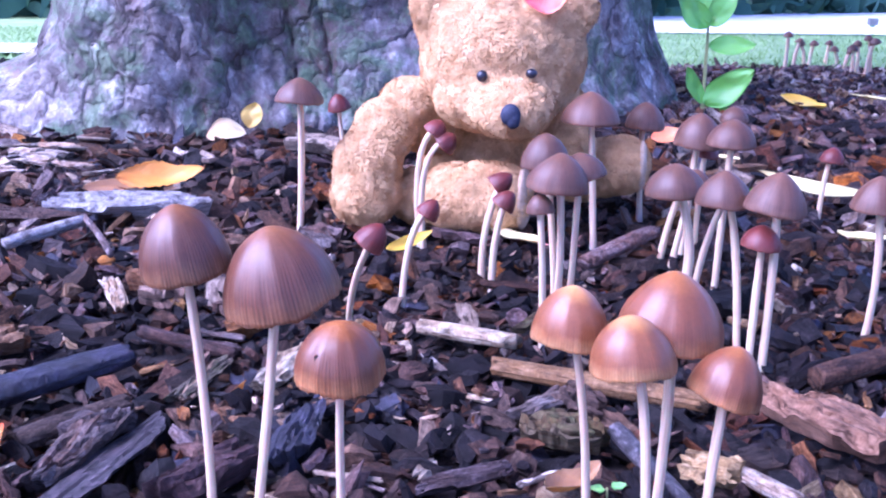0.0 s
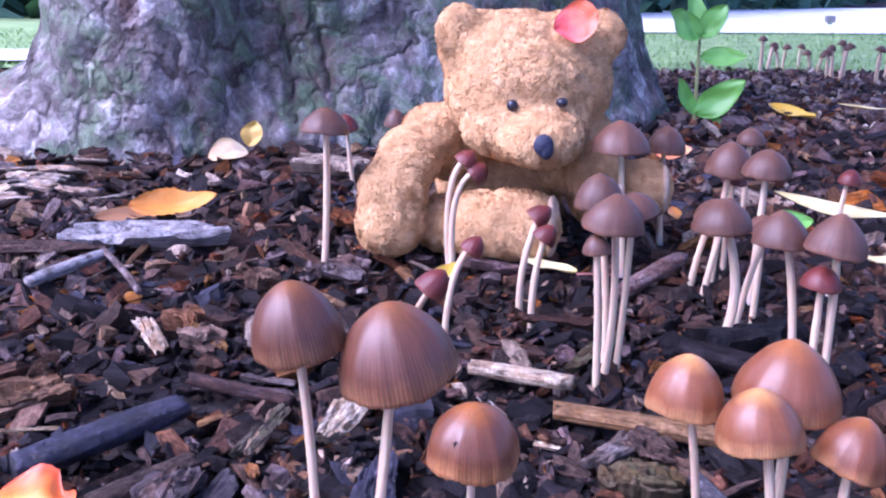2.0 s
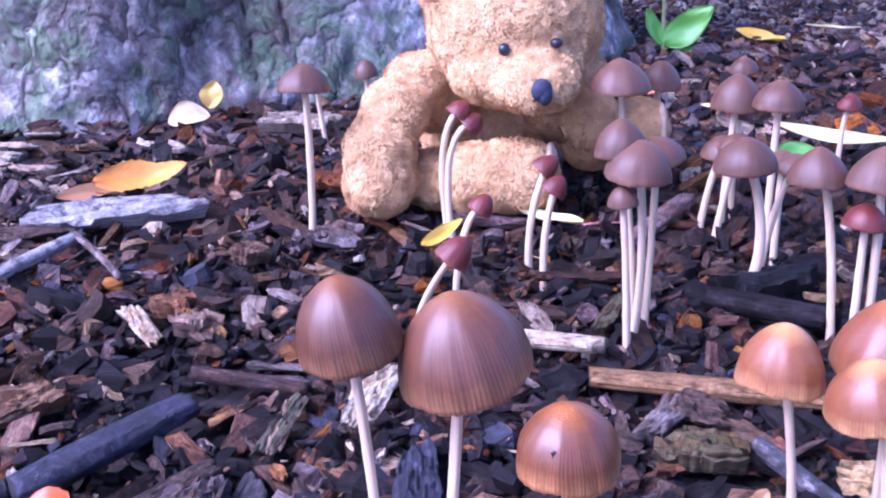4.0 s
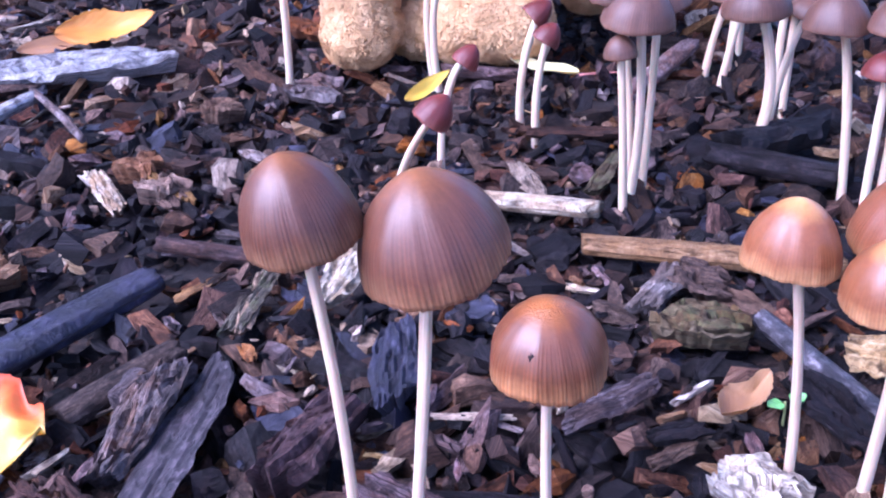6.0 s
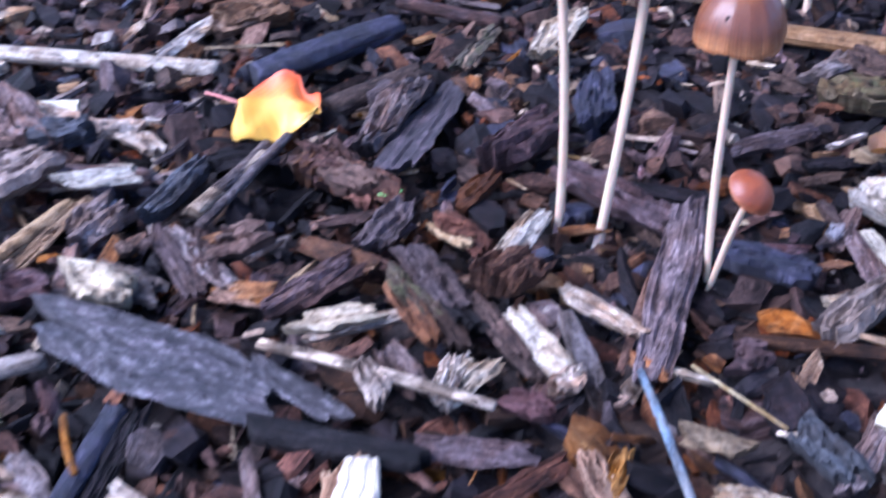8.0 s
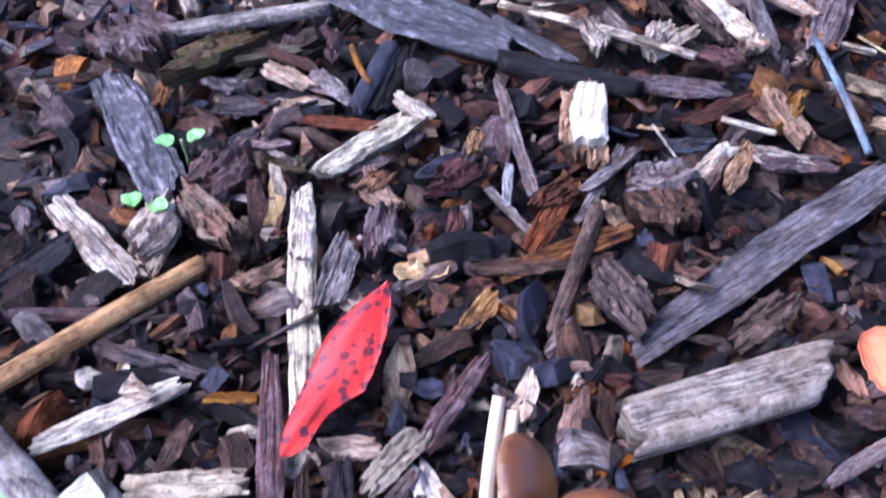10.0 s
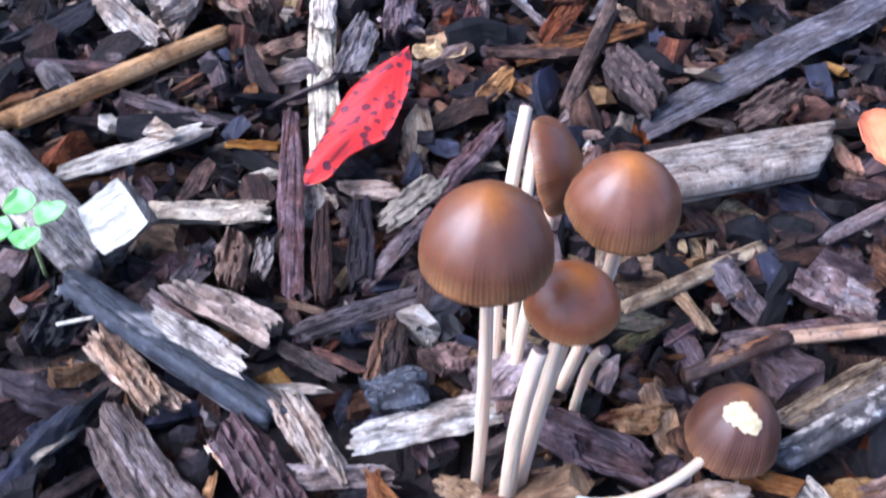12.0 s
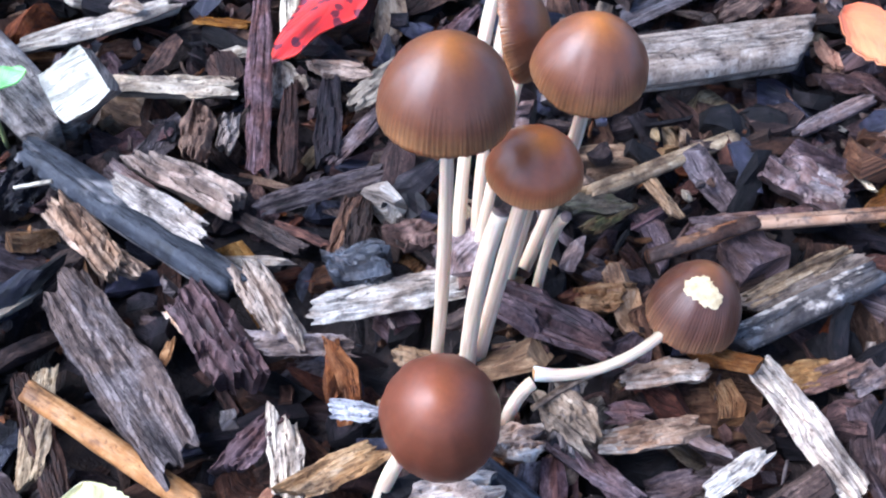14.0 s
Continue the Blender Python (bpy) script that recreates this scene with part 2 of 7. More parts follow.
def make_stem():
    m, nt, bs = material("mushroom_stem")
    sep = nt.nodes.new("ShaderNodeSeparateXYZ")
    link(nt, nt.nodes.new("ShaderNodeUVMap").outputs[0], sep.inputs[0])
    n = noise_tex(nt, coords(nt, "UV", (14, 5, 1)), 1.0, 4, 0.6)
    col = ramp(nt, n, [(0.3, (0.45, 0.32, 0.21)), (0.55, (0.62, 0.475, 0.325)), (0.75, (0.72, 0.59, 0.44))])
    foot = math_node(nt, "ADD", sep.outputs[1], math_node(nt, "MULTIPLY", n, 0.12))
    col = mix(nt, ramp(nt, foot, [(0.05, (0.8, 0.8, 0.8)), (0.16, (0, 0, 0))]), col, (0.42, 0.46, 0.52))
    link(nt, col, bs.inputs["Base Color"])
    bs.inputs["Roughness"].default_value = 0.5
    bs.inputs["Subsurface Weight"].default_value = 0.3
    bs.inputs["Subsurface Scale"].default_value = 0.002
    bump(nt, bs, noise_tex(nt, coords(nt, "UV", (40, 4, 1)), 1.0, 4, 0.6), 0.35, 0.0004)
    return m


STEM = make_stem()


def plain(name, stops, scale, rough, strength=0.4, distance=0.001, kind="Object", stretch=(1, 1, 1), detail=5, two_sided=0.0):
    m, nt, bs = material(name)
    n = noise_tex(nt, coords(nt, kind, stretch), scale, detail, 0.62)
    link(nt, ramp(nt, n, stops), bs.inputs["Base Color"])
    bs.inputs["Roughness"].default_value = rough
    if two_sided:
        bs.inputs["Subsurface Weight"].default_value = two_sided
        bs.inputs["Subsurface Scale"].default_value = 0.002
    bump(nt, bs, n, strength, distance)
    return m


GILL = plain("gill_brown", [(0.3, (0.08, 0.05, 0.045)), (0.7, (0.20, 0.13, 0.10))], 300, 0.8)


# ---- mesh helpers ----
def link_mesh(name, verts, faces, mats, uvs=None, smooth=True, mat_index=None):
    me = bpy.data.meshes.new(name)
    me.from_pydata([tuple(v) for v in verts], [], [tuple(f) for f in faces])
    for m in mats:
        me.materials.append(m)
    if uvs is not None:
        lay = me.uv_layers.new(name="UVMap")
        idx = np.empty(len(me.loops), dtype=np.int32)
        me.loops.foreach_get("vertex_index", idx)
        lay.data.foreach_set("uv", np.asarray(uvs, dtype=np.float32)[idx].ravel())
    if mat_index is not None:
        me.polygons.foreach_set("material_index", np.asarray(mat_index, dtype=np.int32))
    me.polygons.foreach_set("use_smooth", np.full(len(me.polygons), smooth))
    me.update()
    return new(name, me)


def under(parent, ob, label=""):
    ob.parent = parent
    if label:
        ob["label"] = label
    return ob


def grid_faces(rows, cols, closed=True, flip=False):
    f = []
    for i in range(rows - 1):
        for j in range(cols if closed else cols - 1):
            k = (j + 1) % cols
            q = (i * cols + j, i * cols + k, (i + 1) * cols + k, (i + 1) * cols + j)
            f.append(q[::-1] if flip else q)
    return f


def ground_z(x, y):
    """The bed is level round the tree and falls gently away behind it."""
    return -0.060 * max(0.0, y - 0.95)


def basis(axis, hint=(0, 1, 0)):
    z = Vector(axis).normalized()
    x = Vector(hint).cross(z)
    if x.length < 1e-4:
        x = Vector((1, 0, 0)).cross(z)
    x.normalize()
    return Matrix((x, z.cross(x), z)).transposed()


def bezier(a, b, c, t):
    return a * (1 - t) ** 2 + b * 2 * t * (1 - t) + c * t ** 2


def tube(name, a, b, c, r0, r1, mats, segs=14, steps=18, rough=0.06, seed=1):
    """A tapered stalk along the curve a, b, c, with a swollen foot."""
    rng = random.Random(seed)
    a, b, c = Vector(a), Vector(b), Vector(c)
    vs, uvs = [], []
    ph = rng.random() * 6.28
    for i in range(steps + 1):
        t = i / steps
        p = bezier(a, b, c, t)
        d = (b - a) * (1 - t) + (c - b) * t
        m = basis(d)
        r = r0 + (r1 - r0) * t + r0 * 0.22 * max(0.0, 1 - t * 9)
        for j in range(segs):
            w = 2 * math.pi * j / segs
            k = r * (1 + rough * (math.sin(3 * w + ph + 5 * t) * 0.6 + math.sin(9 * t + ph) * 0.7 + rng.uniform(-0.5, 0.5)))
            vs.append(p + m @ Vector((math.cos(w) * k, math.sin(w) * k, 0)))
            uvs.append((j / segs if j <= segs / 2 else 1 - j / segs, t))
    f = grid_faces(steps + 1, segs)
    f.append(tuple(range(segs))[::-1])
    f.append(tuple(steps * segs + j for j in range(segs)))
    return link_mesh(name, vs, f, mats, uvs)


# ---- ground, lawn, road and distance ----
def make_ground():
    """One sheet, fine near the camera's way and coarse to the horizon."""
    def axis(lo, hi, step, far):
        inner = list(np.arange(lo, hi + step / 2, step))
        s, left, right = step, [], []
        a, b = lo, hi
        while a > -far or b < far:
            s *= 1.55
            a, b = a - s, b + s
            left.insert(0, a)
            right.append(b)
        return left + inner + right

    xs, ys = axis(-0.6, 0.9, 0.02, 300.0), axis(-0.3, 2.1, 0.02, 300.0)
    vs = []
    for y in ys:
        for x in xs:
            near = max(0.0, 1 - max(0.0, abs(x) - 0.8) / 2) * max(0.0, 1 - max(0.0, abs(y - 0.8) - 1.2) / 2)
            z = ground_z(x, y) if y < 16 else ground_z(x, 16)
            vs.append((x, y, z - 0.008 + near * 0.004 * noise.noise((x * 14, y * 14, 0.3))))
    w = len(xs)
    f = [(j * w + i, j * w + i + 1, (j + 1) * w + i + 1, (j + 1) * w + i) for j in range(len(ys) - 1) for i in range(w - 1)]
    return tagged(link_mesh("ground", vs, f, [SOIL]), "dark damp soil under a bed of wood mulch", "ground", kind="structure")


GROUND = make_ground()


def sheet(name, x0, x1, y0, y1, lift, mat, label, cat, edge=0.0, seg=40):
    vs, rows = [], 8
    for j in range(rows + 1):
        for i in range(seg + 1):
            x = x0 + (x1 - x0) * i / seg
            y = y0 + (y1 - y0) * j / rows
            if j == 0:
                y += edge * noise.noise((x * 3.1, 0, 7.7))
            vs.append((x, y, ground_z(x, y) + lift))
    f = [(j * (seg + 1) + i, j * (seg + 1) + i + 1, (j + 1) * (seg + 1) + i + 1, (j + 1) * (seg + 1) + i) for j in range(rows) for i in range(seg)]
    return tagged(link_mesh(name, vs, f, [mat]), label, cat, kind="structure")


TURF = plain("lawn_turf", [(0.3, (0.14, 0.23, 0.08)), (0.55, (0.23, 0.34, 0.13)), (0.75, (0.34, 0.44, 0.19))], 9.0, 0.9, 0.6, 0.01)
GRASS = plain("grass_blade", [(0.3, (0.15, 0.27, 0.08)), (0.6, (0.24, 0.38, 0.13)), (0.8, (0.37, 0.48, 0.21))], 5.0, 0.7, 0.1)
ROAD = plain("sunlit_concrete", [(0.3, (0.66, 0.65, 0.62)), (0.7, (0.80, 0.79, 0.76))], 6.0, 0.85, 0.3, 0.004)
sheet("path", -1.9, -0.66, 2.02, 2.42, 0.012, ROAD, "pale sunlit paved path beside the mulch bed", "path", 0.03)
sheet("lawn", -9, 12, 1.95, 6.3, 0.004, TURF, "bright green mown lawn beyond the mulch bed", "lawn", 0.05)
sheet("road", -1.0, 34, 3.85, 20.0, 0.010, ROAD, "pale sunlit paved road beyond the lawn", "road", 0.0)


def make_grass():
    rng = np.random.default_rng(5)
    n = 30000
    x = rng.uniform(-2.2, 2.8, n)
    y = 1.93 + rng.random(n) ** 1.4 * 1.95
    h, a, lean = rng.uniform(0.008, 0.022, n), rng.uniform(0, 6.283, n), rng.normal(0, 0.014, (n, 2))
    z = -0.060 * np.maximum(0, y - 0.95)
    dx, dy = np.cos(a) * 0.0018, np.sin(a) * 0.0018
    v = np.empty((n, 3, 3))
    v[:, 0] = np.stack([x - dx, y - dy, z], 1)
    v[:, 1] = np.stack([x + dx, y + dy, z], 1)
    v[:, 2] = np.stack([x + lean[:, 0], y + lean[:, 1], z + h], 1)
    ob = link_mesh("grass", v.reshape(-1, 3), np.arange(3 * n).reshape(-1, 3), [GRASS])
    return tagged(ob, "short green blades of lawn grass", "grass", kind="stuff")


make_grass()

HEDGE = plain("hedge_leaves", [(0.3, (0.04, 0.11, 0.08)), (0.6, (0.08, 0.18, 0.11)), (0.8, (0.19, 0.32, 0.10))], 3, 0.8)


def make_hedge():
    """A far line of dark shrubs, each leaf clump a small tilted plate."""
    rng = np.random.default_rng(9)
    n = 14000
    x = np.concatenate([rng.uniform(-9, 0, n // 3), rng.uniform(0, 16, n - n // 3)])
    top = 2.2 + 0.7 * np.sin(x * 0.9) + 0.4 * np.sin(x * 2.3 + 1)
    y = np.where(x < 0, 6.3, 6.3 + 1.45 * x) + rng.normal(0, 0.4, n)
    z = -0.060 * (np.minimum(y, 16) - 0.95) - 0.1 + rng.random(n) * top
    s = rng.uniform(0.06, 0.20, (n, 1))
    u, w = rng.normal(size=(n, 3)), rng.normal(size=(n, 3))
    c = np.stack([x, y, z], 1)
    v = np.stack([c - u * s, c + w * s * 0.6, c + u * s, c - w * s * 0.6], 1)
    ob = link_mesh("hedge", v.reshape(-1, 3), np.arange(4 * n).reshape(-1, 4), [HEDGE], smooth=False)
    return tagged(ob, "dark green hedge far beyond the road", "hedge", kind="stuff")


make_hedge()


# ---- the tree ----
def make_bark():
    m, nt, bs = material("tree_bark")
    c = coords(nt, "Object", (1, 1, 0.85))
    big = noise_tex(nt, c, 9.0, 5, 0.6, 0.8)
    mid = noise_tex(nt, c, 46.0, 6, 0.68, 0.5)
    fine = noise_tex(nt, c, 300.0, 4, 0.7)
    warp = node(nt, "TexNoise", Scale=14.0, Detail=4.0)
    link(nt, c, warp.inputs["Vector"])
    bent = nt.nodes.new("ShaderNodeVectorMath")
    bent.operation = "MULTIPLY_ADD"
    link(nt, warp.outputs["Color"], bent.inputs[0])
    bent.inputs[1].default_value = (0.16, 0.16, 0.16)
    link(nt, c, bent.inputs[2])
    plate = node(nt, "TexVoronoi", Scale=15.0)
    plate.feature = "DISTANCE_TO_EDGE"
    link(nt, bent.outputs[0], plate.inputs["Vector"])
    cell = node(nt, "TexVoronoi", Scale=15.0)
    link(nt, bent.outputs[0], cell.inputs["Vector"])
    tone = nt.nodes.new("ShaderNodeSeparateColor")
    link(nt, cell.outputs["Color"], tone.inputs[0])
    edge = plate.outputs["Distance"]
    col = ramp(nt, mid, [(0.30, (0.060, 0.046, 0.048)), (0.43, (0.155, 0.138, 0.132)), (0.56, (0.27, 0.255, 0.245)), (0.68, (0.46, 0.45, 0.44))])
    col = mix(nt, 0.7, col, ramp(nt, tone.outputs[0], [(0.0, (0.45, 0.40, 0.42)), (0.5, (0.9, 0.87, 0.9)), (1.0, (1.5, 1.5, 1.55))]), "MULTIPLY")
    col = mix(nt, 0.8, col, ramp(nt, big, [(0.34, (0.42, 0.37, 0.35)), (0.5, (0.9, 0.86, 0.83)), (0.66, (1.3, 1.3, 1.28))]), "MULTIPLY")
    rusty = noise_tex(nt, coords(nt, "Object", (1.3, 1, 0.5)), 17.0, 4, 0.6, 0.5)
    col = mix(nt, ramp(nt, rusty, [(0.57, (0, 0, 0)), (0.66, (0.6, 0.6, 0.6))]), col, (0.16, 0.08, 0.065))
    green = noise_tex(nt, coords(nt, "Object"), 13.0, 6, 0.74, 0.3)
    col = mix(nt, ramp(nt, green, [(0.47, (0, 0, 0)), (0.58, (0.75, 0.75, 0.75))]), col, (0.11, 0.175, 0.090))
    col = mix(nt, 0.4, col, ramp(nt, fine, [(0.3, (0.5, 0.5, 0.5)), (0.7, (1.4, 1.4, 1.4))]), "MULTIPLY")
    col = mix(nt, 0.55, col, ramp(nt, edge, [(0.0, (0.3, 0.27, 0.28)), (0.07, (1, 1, 1))]), "MULTIPLY")
    scale = node(nt, "TexVoronoi", Scale=75.0)
    link(nt, bent.outputs[0], scale.inputs["Vector"])
    tint = nt.nodes.new("ShaderNodeSeparateColor")
    link(nt, scale.outputs["Color"], tint.inputs[0])
    col = mix(nt, 0.75, col, ramp(nt, tint.outputs[1], [(0.0, (0.5, 0.47, 0.46)), (0.6, (1, 1, 1)), (1.0, (1.35, 1.36, 1.36))]), "MULTIPLY")
    link(nt, col, bs.inputs["Base Color"])
    bs.inputs["Roughness"].default_value = 0.85
    h = math_node(nt, "ADD", mid, math_node(nt, "MULTIPLY", fine, 0.5))
    h = math_node(nt, "ADD", h, math_node(nt, "MULTIPLY", tint.outputs[1], 0.45))
    bump(nt, bs, math_node(nt, "ADD", h, math_node(nt, "MULTIPLY", math_node(nt, "MINIMUM", edge, 0.12), 8.0)), 0.62, 0.008)
    return m


BARK = make_bark()
CROWN_LEAF = plain("crown_leaf", [(0.3, (0.05, 0.10, 0.03)), (0.7, (0.12, 0.20, 0.06))], 3, 0.6)


def trunk_radius(th, z):
    """A main stem with a buttress in front of it to one side; both flare into roots."""
    ox, oy = math.cos(th), math.sin(th)
    best = 0.0
    for cx, cy, r in ((0.10, 0.14, 0.275), (-0.14, -0.12, 0.11), (-0.02, 0.10, 0.27)):
        r *= 1 + 0.16 * math.exp(-max(z, 0) / 0.07) - 0.05 * min(z, 3.0) / 3
        b = ox * cx + oy * cy
        q = b * b - (cx * cx + cy * cy - r * r)
        if q > 0:
            best = max(best, b + math.sqrt(q))
    # one root runs out to the side
    root = math.exp(-((math.atan2(math.sin(th - 3.45), math.cos(th - 3.45))) / 0.32) ** 2)
    return best + root * 0.34 * math.exp(-max(z, 0) / 0.03)


def make_tree():
    tree = tagged(new("tree"), "large old tree with grey mossy fissured bark and flaring roots", "tree")
    tree.location = (-0.10, 1.20, 0.0)
    segs = 260
    zs = [-0.06 + i * 0.008 for i in range(72)] + [0.55, 0.62, 0.7, 0.8, 0.95, 1.1, 1.3, 1.5, 1.8, 2.1, 2.4, 2.8, 3.2]
    vs = []
    for z in zs:
        for j in range(segs):
            th = 2 * math.pi * j / segs
            r = trunk_radius(th, z)
            p = Vector((math.cos(th) * r, math.sin(th) * r, z))
            n1 = noise.fractal(Vector((p.x * 7, p.y * 7, p.z * 6)), 0.9, 2.0, 4)
            n2 = noise.fractal(Vector((p.x * 30, p.y * 30, p.z * 28)), 0.9, 2.0, 4)
            crack = abs(noise.noise(Vector((p.x * 15 + 3, p.y * 15, p.z * 3.5))))
            r += 0.014 * n1 + 0.0065 * n2 - 0.012 * max(0.0, 0.05 - crack) / 0.05
            vs.append((math.cos(th) * r, math.sin(th) * r, z))
    under(tree, link_mesh("trunk", vs, grid_faces(len(zs), segs), [BARK]))
    rng = random.Random(3)
    ends = []
    for i in range(7):
        a = 2 * math.pi * i / 7 + rng.uniform(-0.3, 0.3)
        e = Vector((math.cos(a) * rng.uniform(1.2, 1.9), math.sin(a) * rng.uniform(1.2, 1.9), rng.uniform(3.6, 4.6)))
        s = Vector((math.cos(a) * 0.12, math.sin(a) * 0.12, 2.5 + 0.1 * i))
        ends.append(e)
        under(tree, tube("limb", s, (s + e) / 2 + Vector((0, 0, 0.25)), e, 0.12, 0.03, [BARK], 10, 14, 0.12, seed=i))
    # leaves in clumps round the limbs; the unseen crown is added to shade the bed and reaches over the lawn behind
    nr = np.random.default_rng(4)
    n = 16000
    c = nr.normal(size=(n, 3))
    c /= np.linalg.norm(c, axis=1)[:, None]
    c *= (nr.random((n, 1)) ** 0.4) * np.array([2.9, 2.6, 0.9])
    c += np.array([0.3, 0.7, 4.4]) + 0.25 * np.sin(c[:, [1, 2, 0]] * 5)
    s = nr.uniform(0.06, 0.11, (n, 1))
    u, w = nr.normal(size=(n, 3)), nr.normal(size=(n, 3))
    u /= np.linalg.norm(u, axis=1)[:, None]
    w -= u * (u * w).sum(1)[:, None]
    w /= np.linalg.norm(w, axis=1)[:, None]
    v = np.stack([c - u * s, c - u * s * 0.2 + w * s * 0.55, c + u * s, c - u * s * 0.2 - w * s * 0.55], 1)
    under(tree, link_mesh("crown", v.reshape(-1, 3), np.arange(4 * n).reshape(-1, 4), [CROWN_LEAF], smooth=False), "unseen green leafy crown overhead")
    return tree


make_tree()


# ---- mushrooms ----
def cap_parts(m, r, h, look_name, n=2.0, k=1.7, wave=0.03, seed=1, flare=0.0, detail=1.0):
    """The bell, and the pleated gills under it; m carries the rim's centre and the cap's axis."""
    rng = random.Random(seed)
    segs, rings = int(72 * detail), max(8, int(18 * detail))
    ph = [rng.random() * 6.28 for _ in range(5)]

    def edge(w):
        return math.sin(2 * w + ph[0]) * 0.5 + math.sin(3 * w + ph[1]) * 0.35 + math.sin(7 * w + ph[2]) * 0.2 + math.sin(13 * w + ph[3]) * 0.14 + math.sin(29 * w + ph[4]) * 0.10 + math.sin(47 * w + ph[1]) * 0.09

    vs, uvs = [], []
    for i in range(rings + 1):
        th = 0.5 * math.pi * max(0.02, i / rings)
        s, z = math.sin(th) ** (2 / n), max(0.0, math.cos(th)) ** (2 / k)
        for j in range(segs + 1):
            w = 2 * math.pi * j / segs
            dent = 0.05 * s * noise.noise((1.5 * s * math.cos(w) + seed, 1.5 * s * math.sin(w), 1.1 * z)) + 0.015 * s * noise.noise((4 * s * math.cos(w) + seed, 4 * s * math.sin(w), 3 * z))
            rr = r * s * (1 + wave * edge(w) * s + flare * s ** 8 + dent * (1 - s ** 6))
            vs.append(m @ Vector((rr * math.cos(w), rr * math.sin(w), h * (z + 0.015 * math.exp(-((s / 0.22) ** 2))) + h * wave * 1.6 * edge(w + 1) * s ** 4)))
            uvs.append((j / segs, i / rings))
    # the margin turns under with some thickness
    for inset, lift in ((0.975, -0.012), (0.93, 0.05), (0.86, 0.22)):
        for j in range(segs + 1):
            w = 2 * math.pi * j / segs
            rr = r * inset * (1 + wave * edge(w) + flare)
            vs.append(m @ Vector((rr * math.cos(w), rr * math.sin(w), h * lift + h * wave * 1.6 * edge(w + 1))))
            uvs.append((j / segs, 0.98))
    f = grid_faces(rings + 4, segs + 1, closed=False, flip=True)
    f.append(tuple(range(segs)))
    cap = link_mesh("cap", vs, f, [CAP[look_name]], uvs)
    g, gu = [], []
    cols = int(88 * detail) // 2 * 2
    for i, (q, z0, z1) in enumerate(((0.92, 0.03, 0.12), (0.6, 0.10, 0.34), (0.3, 0.30, 0.55), (0.1, 0.5, 0.62))):
        for j in range(cols):
            w = 2 * math.pi * j / cols
            g.append(m @ Vector((r * q * math.cos(w), r * q * math.sin(w), h * (z0 if j % 2 else z1))))
            gu.append((j / cols, i / 3))
    gills = link_mesh("gills", g, grid_faces(4, cols), [GILL], gu, smooth=False)
    under(cap, gills, "dark brown pleated gills")
    return cap


def mushroom(label, foot, mid, top, axis, r, h, look_name, stem_r, n=2.0, k=1.7, wave=0.03, seed=1, group="mushrooms on the mulch", flare=0.0, detail=1.0, sunk=0.009):
    """foot, mid, top: the stalk's line; axis: the way the cap points."""
    root = tagged(new("mushroom"), label, "mushroom", group)
    root.location = foot
    inv = Matrix.Translation(-Vector(foot))
    a, c = Vector(foot) - Vector((0, 0, sunk)), Vector(top)
    b = 2 * Vector(mid) - 0.5 * (Vector(foot) + c)
    ax = Vector(axis).normalized()
    stem = tube("stem", inv @ a, inv @ b, inv @ (c + ax * h * 0.45), stem_r, stem_r * 0.85, [STEM], int(14 * max(0.7, detail)), 18, seed=seed)
    under(root, stem, "slender whitish stem")
    m = inv @ Matrix.Translation(c) @ basis(ax).to_4x4() @ Matrix.Rotation(seed * 1.7, 4, "Z")
    cap = under(root, cap_parts(m, r, h, look_name, n, k, wave, seed, flare, detail))
    return root, cap, m


# near clump, bear's clumps, troop behind and the last clump
mushroom("tall mushroom with a dull violet-brown bell cap and white stem", (-0.0173, 0.3058, 0.0000), (-0.0164, 0.3074, 0.0453), (-0.0193, 0.3089, 0.0889), (-0.16, 0.00, 0.98), 0.0125, 0.0186, "dull", 0.0014, 1.8, 2.1, 0.035, 3, "mushrooms in front", detail=1.4)
mushroom("tall mushroom with a wide ribbed violet-brown bell cap", (-0.0059, 0.2967, 0.0000), (0.0015, 0.3020, 0.0461), (0.0068, 0.3060, 0.0817), (-0.17, 0.00, 0.99), 0.0156, 0.0211, "dull", 0.0015, 1.75, 2.0, 0.045, 4, "mushrooms in front", detail=1.4)
C = mushroom("short mushroom with an orange-brown cap marked by a dark hole", (0.0259, 0.2793, 0.0000), (0.0241, 0.2801, 0.0358), (0.0248, 0.2809, 0.0721), (-0.02, 0.00, 1.00), 0.0112, 0.0142, "wet", 0.0012, 1.95, 2.3, 0.06, 5, "mushrooms in front", detail=1.4)
mushroom("mushroom with a shiny amber cap and pale margin", (0.0911, 0.3119, 0.0000), (0.0898, 0.3117, 0.0346), (0.0837, 0.3115, 0.0706), (0.04, 0.00, 0.99), 0.0106, 0.0150, "honey", 0.0013, 1.75, 1.95, 0.035, 6, "mushrooms in front", detail=1.4)
mushroom("mushroom with a glossy amber bell cap", (0.1035, 0.2880, 0.0000), (0.1026, 0.2901, 0.0480), (0.0977, 0.2921, 0.0712), (-0.11, 0.00, 1.00), 0.0111, 0.0136, "honey", 0.0014, 1.7, 1.9, 0.035, 7, "mushrooms in front", detail=1.4)
mushroom("taller mushroom with a broad reddish-brown cap", (0.1085, 0.3080, 0.0000), (0.1112, 0.3088, 0.0448), (0.1103, 0.3096, 0.0723), (0.04, 0.00, 1.00), 0.0146, 0.0184, "amber", 0.0016, 1.55, 1.8, 0.035, 8, "mushrooms in front", detail=1.4)
